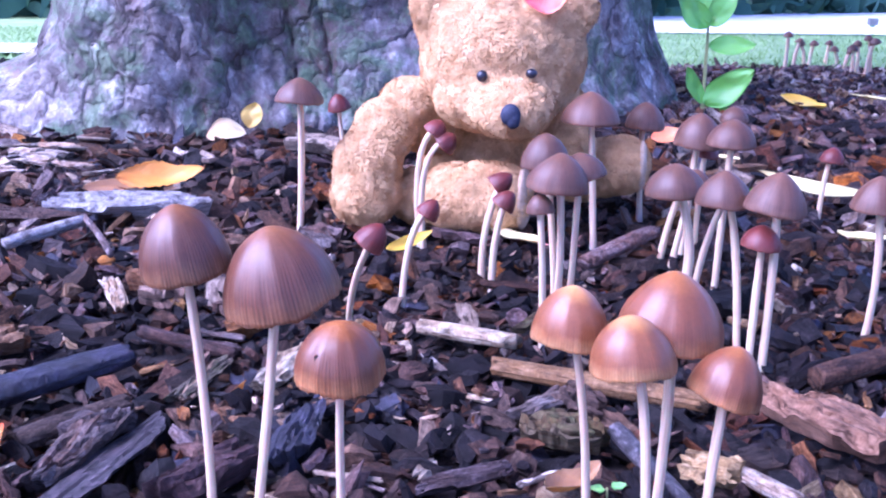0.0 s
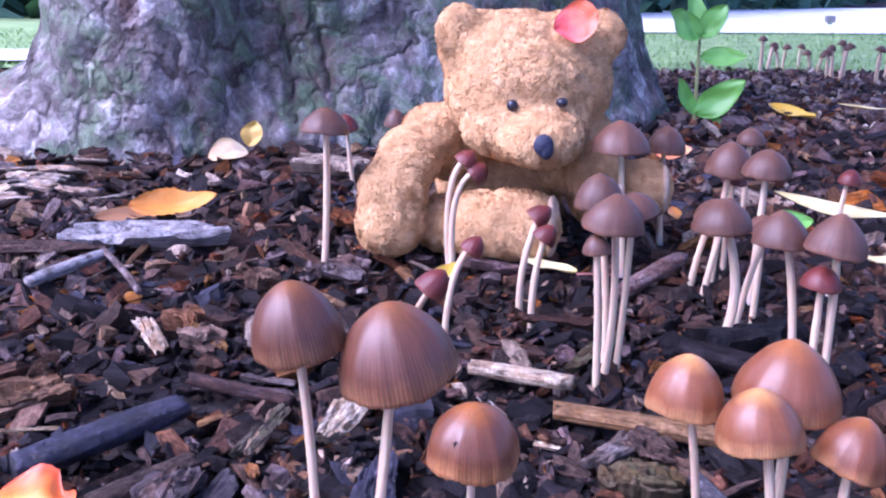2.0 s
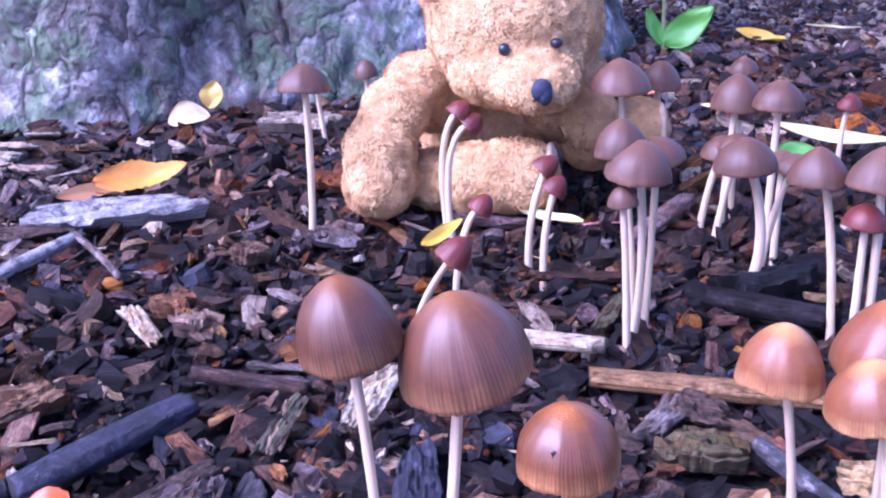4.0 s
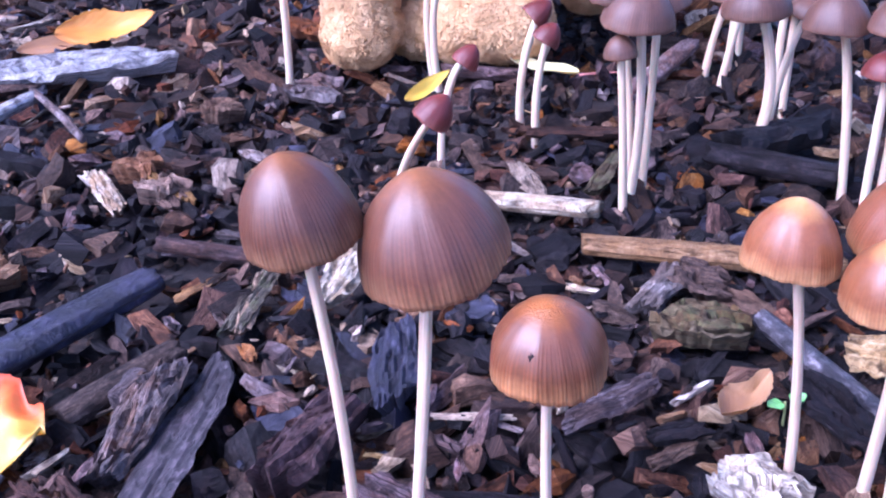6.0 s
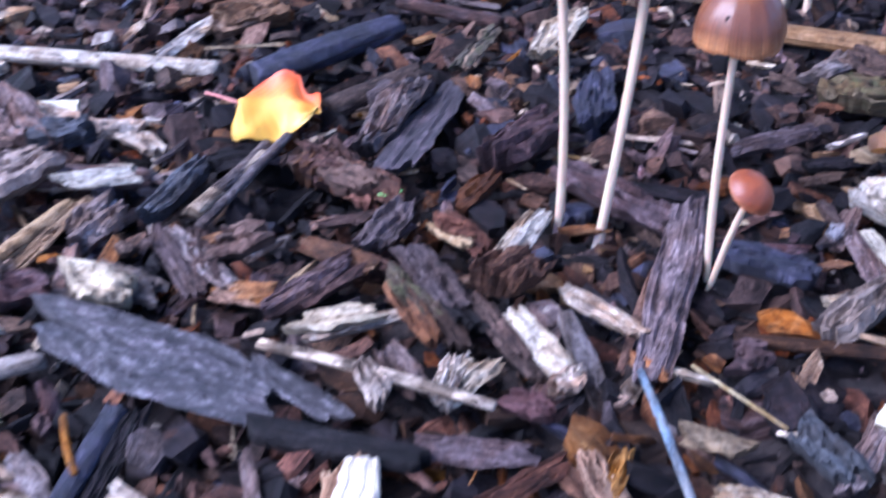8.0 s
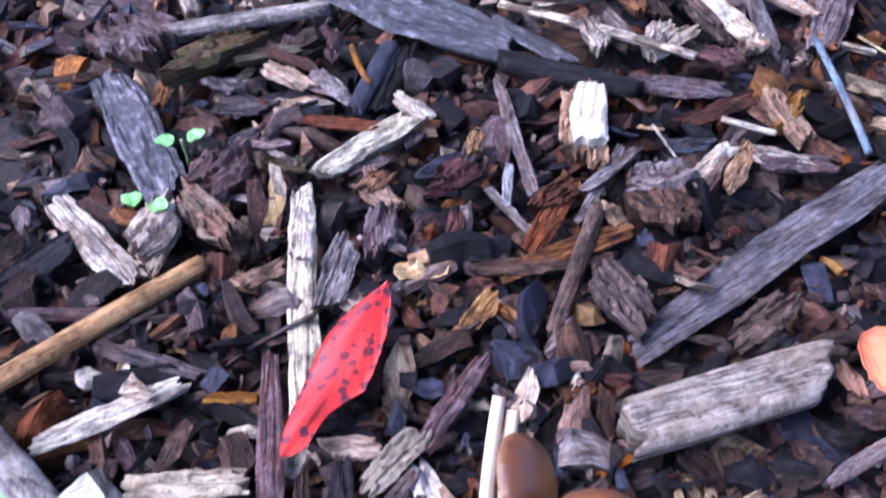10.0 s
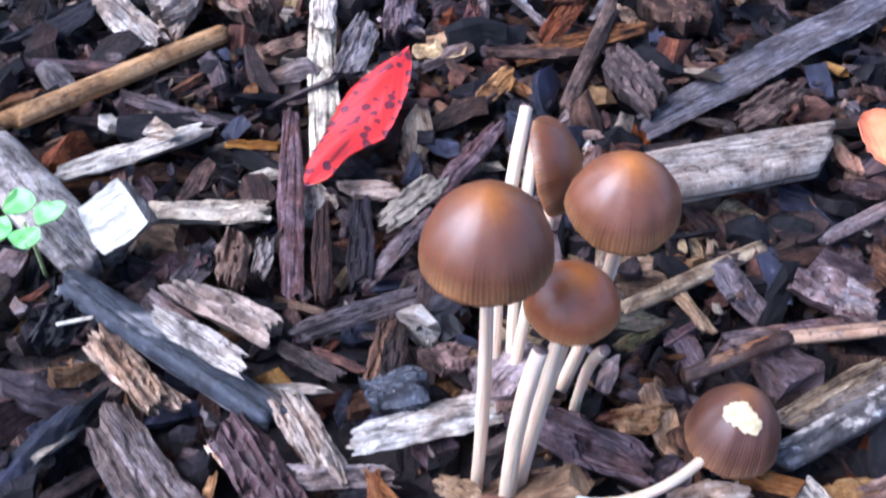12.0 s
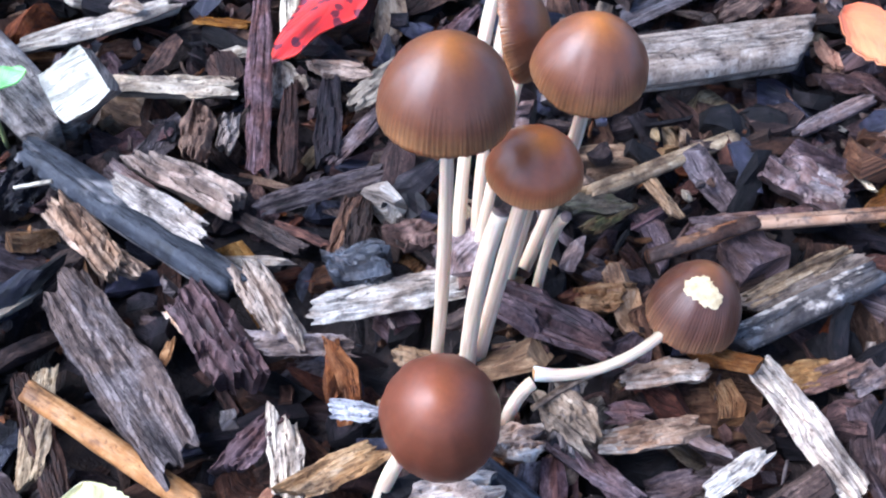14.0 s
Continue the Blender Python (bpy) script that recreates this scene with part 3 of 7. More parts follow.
mushroom("short mushroom with a shiny rust-brown cap", (0.1180, 0.2900, 0.0000), (0.1201, 0.2911, 0.0479), (0.1215, 0.2921, 0.0635), (0.24, 0.00, 0.97), 0.0096, 0.0135, "amber", 0.0014, 1.7, 1.9, 0.035, 9, "mushrooms in front", detail=1.4)
mushroom("tiny mushroom with a rust-red cap on a bent stem", (0.0248, 0.2765, 0.0000), (0.0272, 0.2680, 0.0235), (0.0284, 0.2590, 0.0408), (0.55, -0.25, 0.80), 0.0065, 0.0052, "rust", 0.0010, 2.0, 1.9, 0.03, 10, "mushrooms in front", detail=1)
mushroom("slim mushroom with a brown conical cap before the tree", (-0.0465, 0.6460, 0.0000), (-0.0437, 0.6460, 0.0404), (-0.0436, 0.6460, 0.0809), (0.05, 0.00, 1.00), 0.0146, 0.0137, "far", 0.0022, 1.5, 1.65, 0.03, 11, "troop of mushrooms behind", detail=0.8)
mushroom("small mushroom with a red-brown cap before the tree", (-0.0407, 0.8540, 0.0000), (-0.0430, 0.8540, 0.0089), (-0.0456, 0.8540, 0.0403), (-0.17, 0.00, 0.99), 0.0095, 0.0132, "wine", 0.0020, 1.7, 1.8, 0.03, 12, "troop of mushrooms behind", detail=0.8)
mushroom("small brown mushroom close to the tree", (-0.0083, 0.8800, 0.0000), (-0.0074, 0.8800, 0.0267), (-0.0077, 0.8800, 0.0401), (0.00, 0.00, 1.00), 0.0096, 0.0130, "far", 0.0020, 1.7, 1.85, 0.03, 13, "troop of mushrooms behind", detail=0.8)
mushroom("tiny wine-red mushroom bent over beside the bear", (0.0307, 0.6180, 0.0000), (0.0278, 0.6180, 0.0480), (0.0371, 0.6180, 0.0678), (0.57, 0.00, 0.82), 0.0070, 0.0087, "wine", 0.0019, 1.7, 1.8, 0.03, 14, "troop of mushrooms behind", detail=0.8)
mushroom("tiny wine-red mushroom bent over beside the bear", (0.0326, 0.6160, 0.0000), (0.0309, 0.6160, 0.0452), (0.0423, 0.6160, 0.0610), (0.72, 0.00, 0.69), 0.0073, 0.0095, "wine", 0.0019, 1.7, 1.8, 0.03, 15, "troop of mushrooms behind", detail=0.8)
mushroom("tiny wine-red mushroom on a curved stem", (0.0238, 0.5290, 0.0000), (0.0278, 0.5290, 0.0309), (0.0364, 0.5290, 0.0443), (0.54, 0.00, 0.84), 0.0060, 0.0089, "wine", 0.0018, 1.7, 1.8, 0.03, 16, "troop of mushrooms behind", detail=0.8)
mushroom("small wine-red mushroom with a tilted cap", (0.0010, 0.4970, 0.0000), (0.0056, 0.4710, 0.0279), (0.0154, 0.4450, 0.0547), (0.60, 0.00, 0.80), 0.0067, 0.0109, "wine", 0.0016, 1.7, 1.8, 0.03, 17, "troop of mushrooms behind", detail=0.8)
mushroom("tiny wine-red mushroom before the bear's foot", (0.0653, 0.5620, 0.0000), (0.0650, 0.5620, 0.0261), (0.0709, 0.5620, 0.0508), (0.79, 0.00, 0.62), 0.0064, 0.0108, "wine", 0.0020, 1.7, 1.8, 0.03, 18, "troop of mushrooms behind", detail=0.8)
mushroom("tiny wine-red mushroom before the bear's foot", (0.0700, 0.5500, 0.0000), (0.0705, 0.5500, 0.0256), (0.0742, 0.5500, 0.0438), (0.59, 0.00, 0.81), 0.0063, 0.0092, "wine", 0.0019, 1.7, 1.8, 0.03, 19, "troop of mushrooms behind", detail=0.8)
mushroom("mushroom with a grey-brown conical cap in a cluster", (0.0933, 0.4780, 0.0000), (0.0971, 0.4780, 0.0312), (0.0948, 0.4780, 0.0715), (0.12, 0.00, 0.99), 0.0136, 0.0153, "far", 0.0019, 1.7, 1.85, 0.03, 20, "clump of grey-brown mushrooms", detail=0.8)
mushroom("mushroom with a grey-brown conical cap in a cluster", (0.0948, 0.4860, 0.0000), (0.0959, 0.4860, 0.0280), (0.0900, 0.4860, 0.0791), (0.00, 0.00, 1.00), 0.0110, 0.0146, "far", 0.0017, 1.7, 1.85, 0.03, 21, "clump of grey-brown mushrooms", detail=0.8)
mushroom("mushroom with a grey-brown conical cap in a cluster", (0.1018, 0.4880, 0.0000), (0.1042, 0.4880, 0.0291), (0.1064, 0.4880, 0.0741), (-0.17, 0.00, 0.99), 0.0111, 0.0108, "far", 0.0017, 1.7, 1.85, 0.03, 22, "clump of grey-brown mushrooms", detail=0.8)
mushroom("small brown mushroom low in a cluster", (0.0908, 0.4720, 0.0000), (0.0896, 0.4720, 0.0319), (0.0875, 0.4720, 0.0625), (-0.06, 0.00, 1.00), 0.0062, 0.0078, "far", 0.0017, 1.7, 1.85, 0.03, 23, "clump of grey-brown mushrooms", detail=0.8)
mushroom("mushroom with a wide conical brown cap beside the bear", (0.1332, 0.6280, 0.0000), (0.1293, 0.6280, 0.0490), (0.1268, 0.6280, 0.0741), (0.00, 0.00, 1.00), 0.0172, 0.0168, "far", 0.0021, 1.5, 1.65, 0.03, 24, "troop of mushrooms behind", detail=0.8)
mushroom("brown mushroom with a conical cap behind the others", (0.1722, 0.7000, 0.0000), (0.1702, 0.7000, 0.0457), (0.1715, 0.7000, 0.0578), (0.05, 0.00, 1.00), 0.0129, 0.0162, "far", 0.0020, 1.7, 1.85, 0.03, 25, "troop of mushrooms behind", detail=0.8)
mushroom("brown mushroom with a conical cap in a troop", (0.1796, 0.6080, 0.0000), (0.1829, 0.6080, 0.0444), (0.1848, 0.6080, 0.0646), (0.04, 0.00, 1.00), 0.0136, 0.0180, "far", 0.0021, 1.7, 1.85, 0.03, 26, "troop of mushrooms behind", detail=0.8)
mushroom("brown mushroom with a conical cap in a troop", (0.1940, 0.5800, 0.0000), (0.1953, 0.5800, 0.0521), (0.1958, 0.5800, 0.0707), (0.04, 0.00, 1.00), 0.0129, 0.0137, "far", 0.0020, 1.7, 1.85, 0.03, 27, "troop of mushrooms behind", detail=0.8)
mushroom("brown mushroom partly behind another", (0.2375, 0.7340, 0.0000), (0.2374, 0.7340, 0.0459), (0.2379, 0.7340, 0.0564), (0.00, 0.00, 1.00), 0.0097, 0.0101, "far", 0.0019, 1.7, 1.85, 0.03, 28, "troop of mushrooms behind", detail=0.8)
mushroom("small brown mushroom under larger caps", (0.1922, 0.6250, 0.0000), (0.1923, 0.6250, 0.0397), (0.1941, 0.6250, 0.0551), (0.08, 0.00, 1.00), 0.0075, 0.0081, "wine", 0.0018, 1.7, 1.8, 0.03, 29, "troop of mushrooms behind", detail=0.8)
mushroom("brown mushroom with a white curved stem in a troop", (0.1499, 0.5100, 0.0000), (0.1625, 0.5120, 0.0255), (0.1536, 0.5130, 0.0609), (-0.04, 0.00, 1.00), 0.0138, 0.0142, "far", 0.0025, 1.7, 1.85, 0.03, 30, "troop of mushrooms behind", detail=0.8)
mushroom("slender white leaning mushroom in a troop", (0.1687, 0.6100, 0.0000), (0.1722, 0.6100, 0.0185), (0.1790, 0.6100, 0.0370), (0.15, 0.00, 0.99), 0.0113, 0.0125, "far", 0.0021, 1.7, 1.85, 0.03, 31, "troop of mushrooms behind", detail=0.8)
mushroom("slender white leaning mushroom in a troop", (0.1716, 0.5950, 0.0000), (0.1761, 0.5950, 0.0217), (0.1810, 0.5950, 0.0442), (0.19, 0.00, 0.98), 0.0100, 0.0099, "far", 0.0020, 1.7, 1.85, 0.03, 32, "troop of mushrooms behind", detail=0.8)
mushroom("brown mushroom with a broad conical cap in a troop", (0.1757, 0.4640, 0.0000), (0.1708, 0.4640, 0.0467), (0.1633, 0.4640, 0.0695), (-0.03, 0.00, 1.00), 0.0119, 0.0138, "far", 0.0018, 1.5, 1.65, 0.03, 33, "troop of mushrooms behind", detail=0.8)
mushroom("slender white leaning mushroom in a troop", (0.1673, 0.5250, 0.0000), (0.1728, 0.5250, 0.0329), (0.1809, 0.5250, 0.0531), (0.27, 0.00, 0.96), 0.0096, 0.0096, "far", 0.0018, 1.7, 1.85, 0.03, 34, "troop of mushrooms behind", detail=0.8)
mushroom("slender white upright mushroom in a troop", (0.1859, 0.5500, 0.0000), (0.1863, 0.5500, 0.0272), (0.1865, 0.5500, 0.0482), (0.06, 0.00, 1.00), 0.0092, 0.0089, "far", 0.0019, 1.7, 1.85, 0.03, 35, "troop of mushrooms behind", detail=0.8)
mushroom("brown mushroom with a split conical cap", (0.1813, 0.4480, 0.0000), (0.1815, 0.4480, 0.0427), (0.1797, 0.4480, 0.0709), (0.09, 0.00, 1.00), 0.0126, 0.0156, "far", 0.0019, 1.5, 1.65, 0.03, 36, "troop of mushrooms behind", detail=0.8)
mushroom("small rusty mushroom beside a larger one", (0.1757, 0.4480, 0.0000), (0.1759, 0.4480, 0.0402), (0.1756, 0.4480, 0.0555), (0.08, 0.00, 1.00), 0.0083, 0.0090, "wine", 0.0017, 1.7, 1.8, 0.03, 37, "troop of mushrooms behind", detail=0.8)
mushroom("small brown mushroom among yellow leaves", (0.2888, 0.6960, 0.0000), (0.2901, 0.6960, 0.0280), (0.2930, 0.6960, 0.0374), (0.12, 0.00, 0.99), 0.0078, 0.0094, "wine", 0.0017, 1.7, 1.8, 0.03, 38, "troop of mushrooms behind", detail=0.8)
mushroom("brown mushroom on a leaning white stem", (0.2387, 0.4870, 0.0000), (0.2411, 0.4870, 0.0328), (0.2367, 0.4870, 0.0614), (0.05, 0.00, 1.00), 0.0110, 0.0150, "far", 0.0018, 1.5, 1.65, 0.03, 39, "troop of mushrooms behind", detail=0.8)
mushroom("tall mushroom with a glossy chestnut cap", (-0.0644, 0.0074, 0.0000), (-0.0648, 0.0105, 0.0212), (-0.0667, 0.0134, 0.0517), (-0.03, 0.00, 1.00), 0.0097, 0.0115, "chestnut", 0.0012, 1.75, 2.0, 0.035, 40, "clump of chestnut mushrooms", detail=1.4)
mushroom("short mushroom with a small glossy chestnut cap", (-0.0575, 0.0060, 0.0000), (-0.0555, 0.0130, 0.0207), (-0.0534, 0.0201, 0.0350), (-0.01, 0.00, 1.00), 0.0075, 0.0080, "ruddy", 0.0014, 1.9, 2.0, 0.035, 41, "clump of chestnut mushrooms", detail=1.4)
mushroom("mushroom with a chestnut cap showing pale ribs", (-0.0545, 0.0270, 0.0000), (-0.0491, 0.0291, 0.0270), (-0.0484, 0.0312, 0.0471), (0.01, 0.00, 1.00), 0.0090, 0.0102, "chestnut", 0.0013, 1.65, 1.9, 0.035, 42, "clump of chestnut mushrooms", detail=1.4)
mushroom("mushroom with a brown cap tipped on its side", (-0.0610, 0.0200, 0.0000), (-0.0619, 0.0310, 0.0101), (-0.0610, 0.0420, 0.0436), (0.90, 0.00, 0.44), 0.0084, 0.0052, "chestnut", 0.0012, 2.0, 2.0, 0.05, 43, "clump of chestnut mushrooms", detail=1.4)
mushroom("mushroom with a glossy chestnut cap seen from above", (-0.0675, -0.0230, 0.0000), (-0.0653, -0.0203, 0.0080), (-0.0589, -0.0175, 0.0215), (-0.02, -0.32, 0.95), 0.0088, 0.0135, "russet", 0.0013, 2.0, 2.1, 0.035, 44, "clump of chestnut mushrooms", detail=1.4)


# ---- the toy bear ----
def make_plush():
    m, nt, bs = material("tan_plush")
    c = coords(nt, "Object")
    a = noise_tex(nt, c, 190.0, 3, 0.6)
    b = noise_tex(nt, c, 45.0, 4, 0.6)
    # backing darker than the strands, imitating shade in gaps between the tufts
    col = ramp(nt, a, [(0.3, (0.46, 0.235, 0.10)), (0.5, (0.60, 0.335, 0.155)), (0.7, (0.70, 0.42, 0.21))])
    col = mix(nt, 0.5, col, ramp(nt, b, [(0.3, (0.9, 0.87, 0.84)), (0.7, (1.08, 1.07, 1.05))]), "MULTIPLY")
    link(nt, col, bs.inputs["Base Color"])
    bs.inputs["Roughness"].default_value = 0.95
    bs.inputs["Sheen Weight"].default_value = 0.12
    bump(nt, bs, a, 1.0, 0.003)
    return m


PLUSH = make_plush()
PILE = plain("tan_pile_strands", [(0.3, (0.55, 0.310, 0.120)), (0.55, (0.70, 0.430, 0.190)), (0.75, (0.82, 0.550, 0.280))], 140, 0.8, 0.0)
SOLE = plain("pale_plush_sole", [(0.3, (0.50, 0.33, 0.20)), (0.7, (0.66, 0.48, 0.32))], 300, 0.95, 0.8, 0.001)
EYE_BLACK = plain("black_bead", [(0.3, (0.012, 0.012, 0.018)), (0.7, (0.03, 0.03, 0.045))], 200, 0.3, 0.1)
NOSE_BLUE = plain("navy_thread", [(0.3, (0.012, 0.014, 0.03)), (0.7, (0.03, 0.035, 0.07))], 900, 0.7, 0.8, 0.0006)


def blob(bm, c, r):
    m = Matrix.Translation(c) @ Matrix.Diagonal((*r, 1))
    bmesh.ops.create_icosphere(bm, subdivisions=3, radius=1.0, matrix=m)


def make_bear():
    bm = bmesh.new()
    blob(bm, (0.0701, 0.6720, 0.1229), (0.0423, 0.0356, 0.0257))
    blob(bm, (0.0671, 0.6680, 0.0999), (0.0395, 0.0351, 0.0279))
    blob(bm, (0.1016, 0.6720, 0.1045), (0.0267, 0.0301, 0.0291))
    blob(bm, (0.0510, 0.6760, 0.1037), (0.0240, 0.0292, 0.0292))
    blob(bm, (0.1008, 0.6740, 0.1262), (0.0265, 0.0278, 0.0224))
    blob(bm, (0.0490, 0.6760, 0.1257), (0.0258, 0.0279, 0.0224))
    blob(bm, (0.0745, 0.6560, 0.0847), (0.0385, 0.0315, 0.0241))
    blob(bm, (0.0815, 0.6330, 0.0800), (0.0250, 0.0270, 0.0178))
    blob(bm, (0.0630, 0.6540, 0.0830), (0.0275, 0.0235, 0.0200))
    blob(bm, (0.0745, 0.6600, 0.1100), (0.0400, 0.0330, 0.0300))
    blob(bm, (0.0355, 0.6600, 0.1370), (0.0150, 0.0075, 0.0160))
    blob(bm, (0.1195, 0.6600, 0.1345), (0.0135, 0.0075, 0.0160))
    blob(bm, (0.0680, 0.7330, 0.0340), (0.0450, 0.0370, 0.0460))
    blob(bm, (0.0327, 0.7000, 0.0638), (0.0273, 0.0254, 0.0254))
    blob(bm, (0.1096, 0.7000, 0.0567), (0.0256, 0.0256, 0.0274))
    blob(bm, (0.0197, 0.6800, 0.0732), (0.0193, 0.0182, 0.0182))
    blob(bm, (0.0058, 0.6650, 0.0604), (0.0200, 0.0190, 0.0200))
    blob(bm, (-0.0044, 0.6550, 0.0416), (0.0212, 0.0199, 0.0212))
    blob(bm, (-0.0062, 0.6520, 0.0229), (0.0213, 0.0200, 0.0206))
    blob(bm, (0.1168, 0.6750, 0.0664), (0.0182, 0.0182, 0.0210))
    blob(bm, (0.1194, 0.6640, 0.0486), (0.0167, 0.0160, 0.0181))
    blob(bm, (0.0288, 0.6720, 0.0171), (0.0221, 0.0207, 0.0185))
    blob(bm, (0.0491, 0.6550, 0.0210), (0.0229, 0.0215, 0.0215))
    blob(bm, (0.0673, 0.6450, 0.0240), (0.0232, 0.0218, 0.0218))
    blob(bm, (0.0780, 0.6400, 0.0247), (0.0183, 0.0210, 0.0210))
    blob(bm, (0.1306, 0.7050, 0.0252), (0.0206, 0.0187, 0.0187))
    blob(bm, (0.1476, 0.6980, 0.0316), (0.0207, 0.0200, 0.0192))
    blob(bm, (0.1575, 0.6930, 0.0345), (0.0183, 0.0198, 0.0194))
    me = bpy.data.meshes.new("teddy_bear")
    bm.to_mesh(me)
    bm.free()
    ob = new("teddy_bear", me)
    mod = ob.modifiers.new("skin", "REMESH")
    mod.mode, mod.voxel_size = "VOXEL", 0.0022
    sm = ob.modifiers.new("soft", "SMOOTH")
    sm.factor, sm.iterations = 0.6, 20
    dg = bpy.context.evaluated_depsgraph_get()
    skin = bpy.data.meshes.new_from_object(ob.evaluated_get(dg))
    ob.modifiers.clear()
    nv, npoly = len(skin.vertices), len(skin.polygons)
    co, no = np.empty(nv * 3), np.empty(nv * 3)
    skin.vertices.foreach_get("co", co)
    skin.vertices.foreach_get("normal", no)
    co, no = co.reshape(-1, 3), no.reshape(-1, 3)
    faces = [tuple(p.vertices) for p in skin.polygons]
    rng = np.random.default_rng(2)
    # nubby pile: the backing is lumpy, and strands lean together into small curled locks
    lump = np.array([noise.noise(Vector(p) * 120) for p in co])
    curl = np.array([noise.noise(Vector(p) * 260) for p in co])
    lock = np.array([noise.noise_vector(Vector(p) * 210)[:] for p in co])
    co = co + no * (lump * 0.0009 + curl * 0.0010)[:, None]
    k = 11
    at = np.repeat(np.arange(nv), k)
    m = nv * k
    t1 = np.cross(no[at], rng.normal(size=(m, 3)))
    t1 /= np.linalg.norm(t1, axis=1)[:, None] + 1e-9
    t2 = np.cross(no[at], t1)
    base = co[at] + t1 * rng.normal(0, 0.0012, (m, 1)) + t2 * rng.normal(0, 0.0012, (m, 1))
    ln, wd = rng.uniform(0.0016, 0.0040, (m, 1)), rng.uniform(0.00022, 0.00042, (m, 1))
    lean = lock[at] * 2.0 + np.array([0.0, -0.1, -0.35]) + rng.normal(0, 0.35, (m, 3))
    lean -= no[at] * (lean * no[at]).sum(1)[:, None]
    lean /= np.linalg.norm(lean, axis=1)[:, None] + 1e-9
    across = np.cross(no[at], lean)
    rise = rng.uniform(0.35, 0.85, (m, 1))
    mid = base + (lean * 0.45 + no[at] * rise * 0.75) * ln * 0.6
    tip = mid + (lean * 0.85 - no[at] * 0.10) * ln * 0.5
    root = base - no[at] * 0.0004
    tv = np.stack([root - across * wd, root + across * wd, mid + across * wd * 0.9, tip, mid - across * wd * 0.9], 1).reshape(-1, 3)
    verts = [co, tv]
    q = (np.arange(m) * 5)[:, None] + nv
    faces += [tuple(x) for x in (q + np.array([[0, 1, 2, 4]])).tolist()]
    faces += [tuple(x) for x in (q + np.array([[4, 2, 3]])).tolist()]
    mats = [0] * npoly + [4] * (2 * m)
    off = nv + len(tv)

    def lump_on(c, r, mi, rot=(0, 0, 0)):
        nonlocal off
        b = bmesh.new()
        bmesh.ops.create_icosphere(b, subdivisions=3, radius=1.0, matrix=Matrix.Translation(c) @ Euler(rot).to_matrix().to_4x4() @ Matrix.Diagonal((*r, 1)))
        b.verts.index_update()
        verts.append(np.array([v.co[:] for v in b.verts]))
        faces.extend(tuple(v.index + off for v in f.verts) for f in b.faces)
        mats.extend([mi] * len(b.faces))
        off += len(b.verts)
        b.free()

    lump_on((0.0642, 0.6285, 0.0991), (0.0032, 0.0030, 0.0034), 1)
    lump_on((0.0923, 0.6290, 0.1008), (0.0034, 0.0030, 0.0028), 1)
    lump_on((0.0799, 0.6060, 0.0809), (0.0056, 0.0042, 0.0062), 2)
    lump_on((0.0814, 0.6050, 0.0784), (0.0040, 0.0034, 0.0054), 2)
    # flat pale soles
    lump_on((0.0905, 0.6375, 0.0250), (0.0048, 0.0170, 0.0190), 3, (0, 0, -0.25))
    lump_on((0.1690, 0.6900, 0.0345), (0.0045, 0.0155, 0.0165), 3, (0, 0, -0.15))
    bpy.data.objects.remove(ob)
    bear = link_mesh("teddy_bear", np.concatenate(verts), faces, [PLUSH, EYE_BLACK, NOSE_BLUE, SOLE, PILE], mat_index=mats)
    return tagged(bear, "tan plush teddy bear sitting on the mulch against the tree", "teddy bear")


make_bear()


# ---- loose wood ----
def bark_piece(name, dark, mid, light):
    """Outer bark: rough flaking plates, damp and faintly glossy."""
    m, nt, bs = material(name)
    a = noise_tex(nt, coords(nt, "UV", (260, 420, 1)), 1.0, 6, 0.72, 0.3)
    b = noise_tex(nt, coords(nt, "UV", (60, 110, 1)), 1.0, 4, 0.6, 0.5)
    col = ramp(nt, a, [(0.34, dark), (0.52, mid), (0.68, light)])
    col = mix(nt, 0.8, col, ramp(nt, b, [(0.36, (0.35, 0.33, 0.36)), (0.52, (1, 1, 1)), (0.68, (2.2, 2.1, 2.1))]), "MULTIPLY")
    link(nt, col, bs.inputs["Base Color"])
    link(nt, math_node(nt, "ADD", 0.25, math_node(nt, "MULTIPLY", a, 0.5)), bs.inputs["Roughness"])
    bump(nt, bs, math_node(nt, "ADD", a, b), 1.0, 0.0022)
    return m


CHIP["banded"] = wood("banded_twig", (0.2, 0.15, 0.1), (0.5, 0.4, 0.3), (0.8, 0.7, 0.6), 0.7, 0.15, 0, ((0.055, 0.032, 0.028), (0.36, 0.21, 0.12), 70, 0.0))
CHIP["redwet"] = wood("maroon_wood", (0.024, 0.010, 0.010), (0.090, 0.038, 0.036), (0.25, 0.135, 0.125), 0.6, 0.2)
CHIP["peeled"] = wood("peeled_orange_wood", (0.24, 0.115, 0.052), (0.45, 0.255, 0.13), (0.58, 0.38, 0.23), 0.65, 0.1, warmth=0.4, clean=0.15)
CHIP["silver"] = wood("silvery_wood", (0.16, 0.15, 0.155), (0.40, 0.385, 0.39), (0.66, 0.645, 0.65), 0.7, 0.1, warmth=0.3)
CHIP["lavender"] = wood("lavender_grey_wood", (0.045, 0.040, 0.043), (0.130, 0.118, 0.124), (0.30, 0.28, 0.29), 0.65, 0.1, warmth=0.4, clean=0.2)
CHIP["bandpale"] = wood("pale_banded_twig", (0.2, 0.15, 0.1), (0.5, 0.4, 0.3), (0.8, 0.7, 0.6), 0.7, 0.15, 0, ((0.10, 0.075, 0.065), (0.66, 0.55, 0.47), 70, 0.0), 0.3)
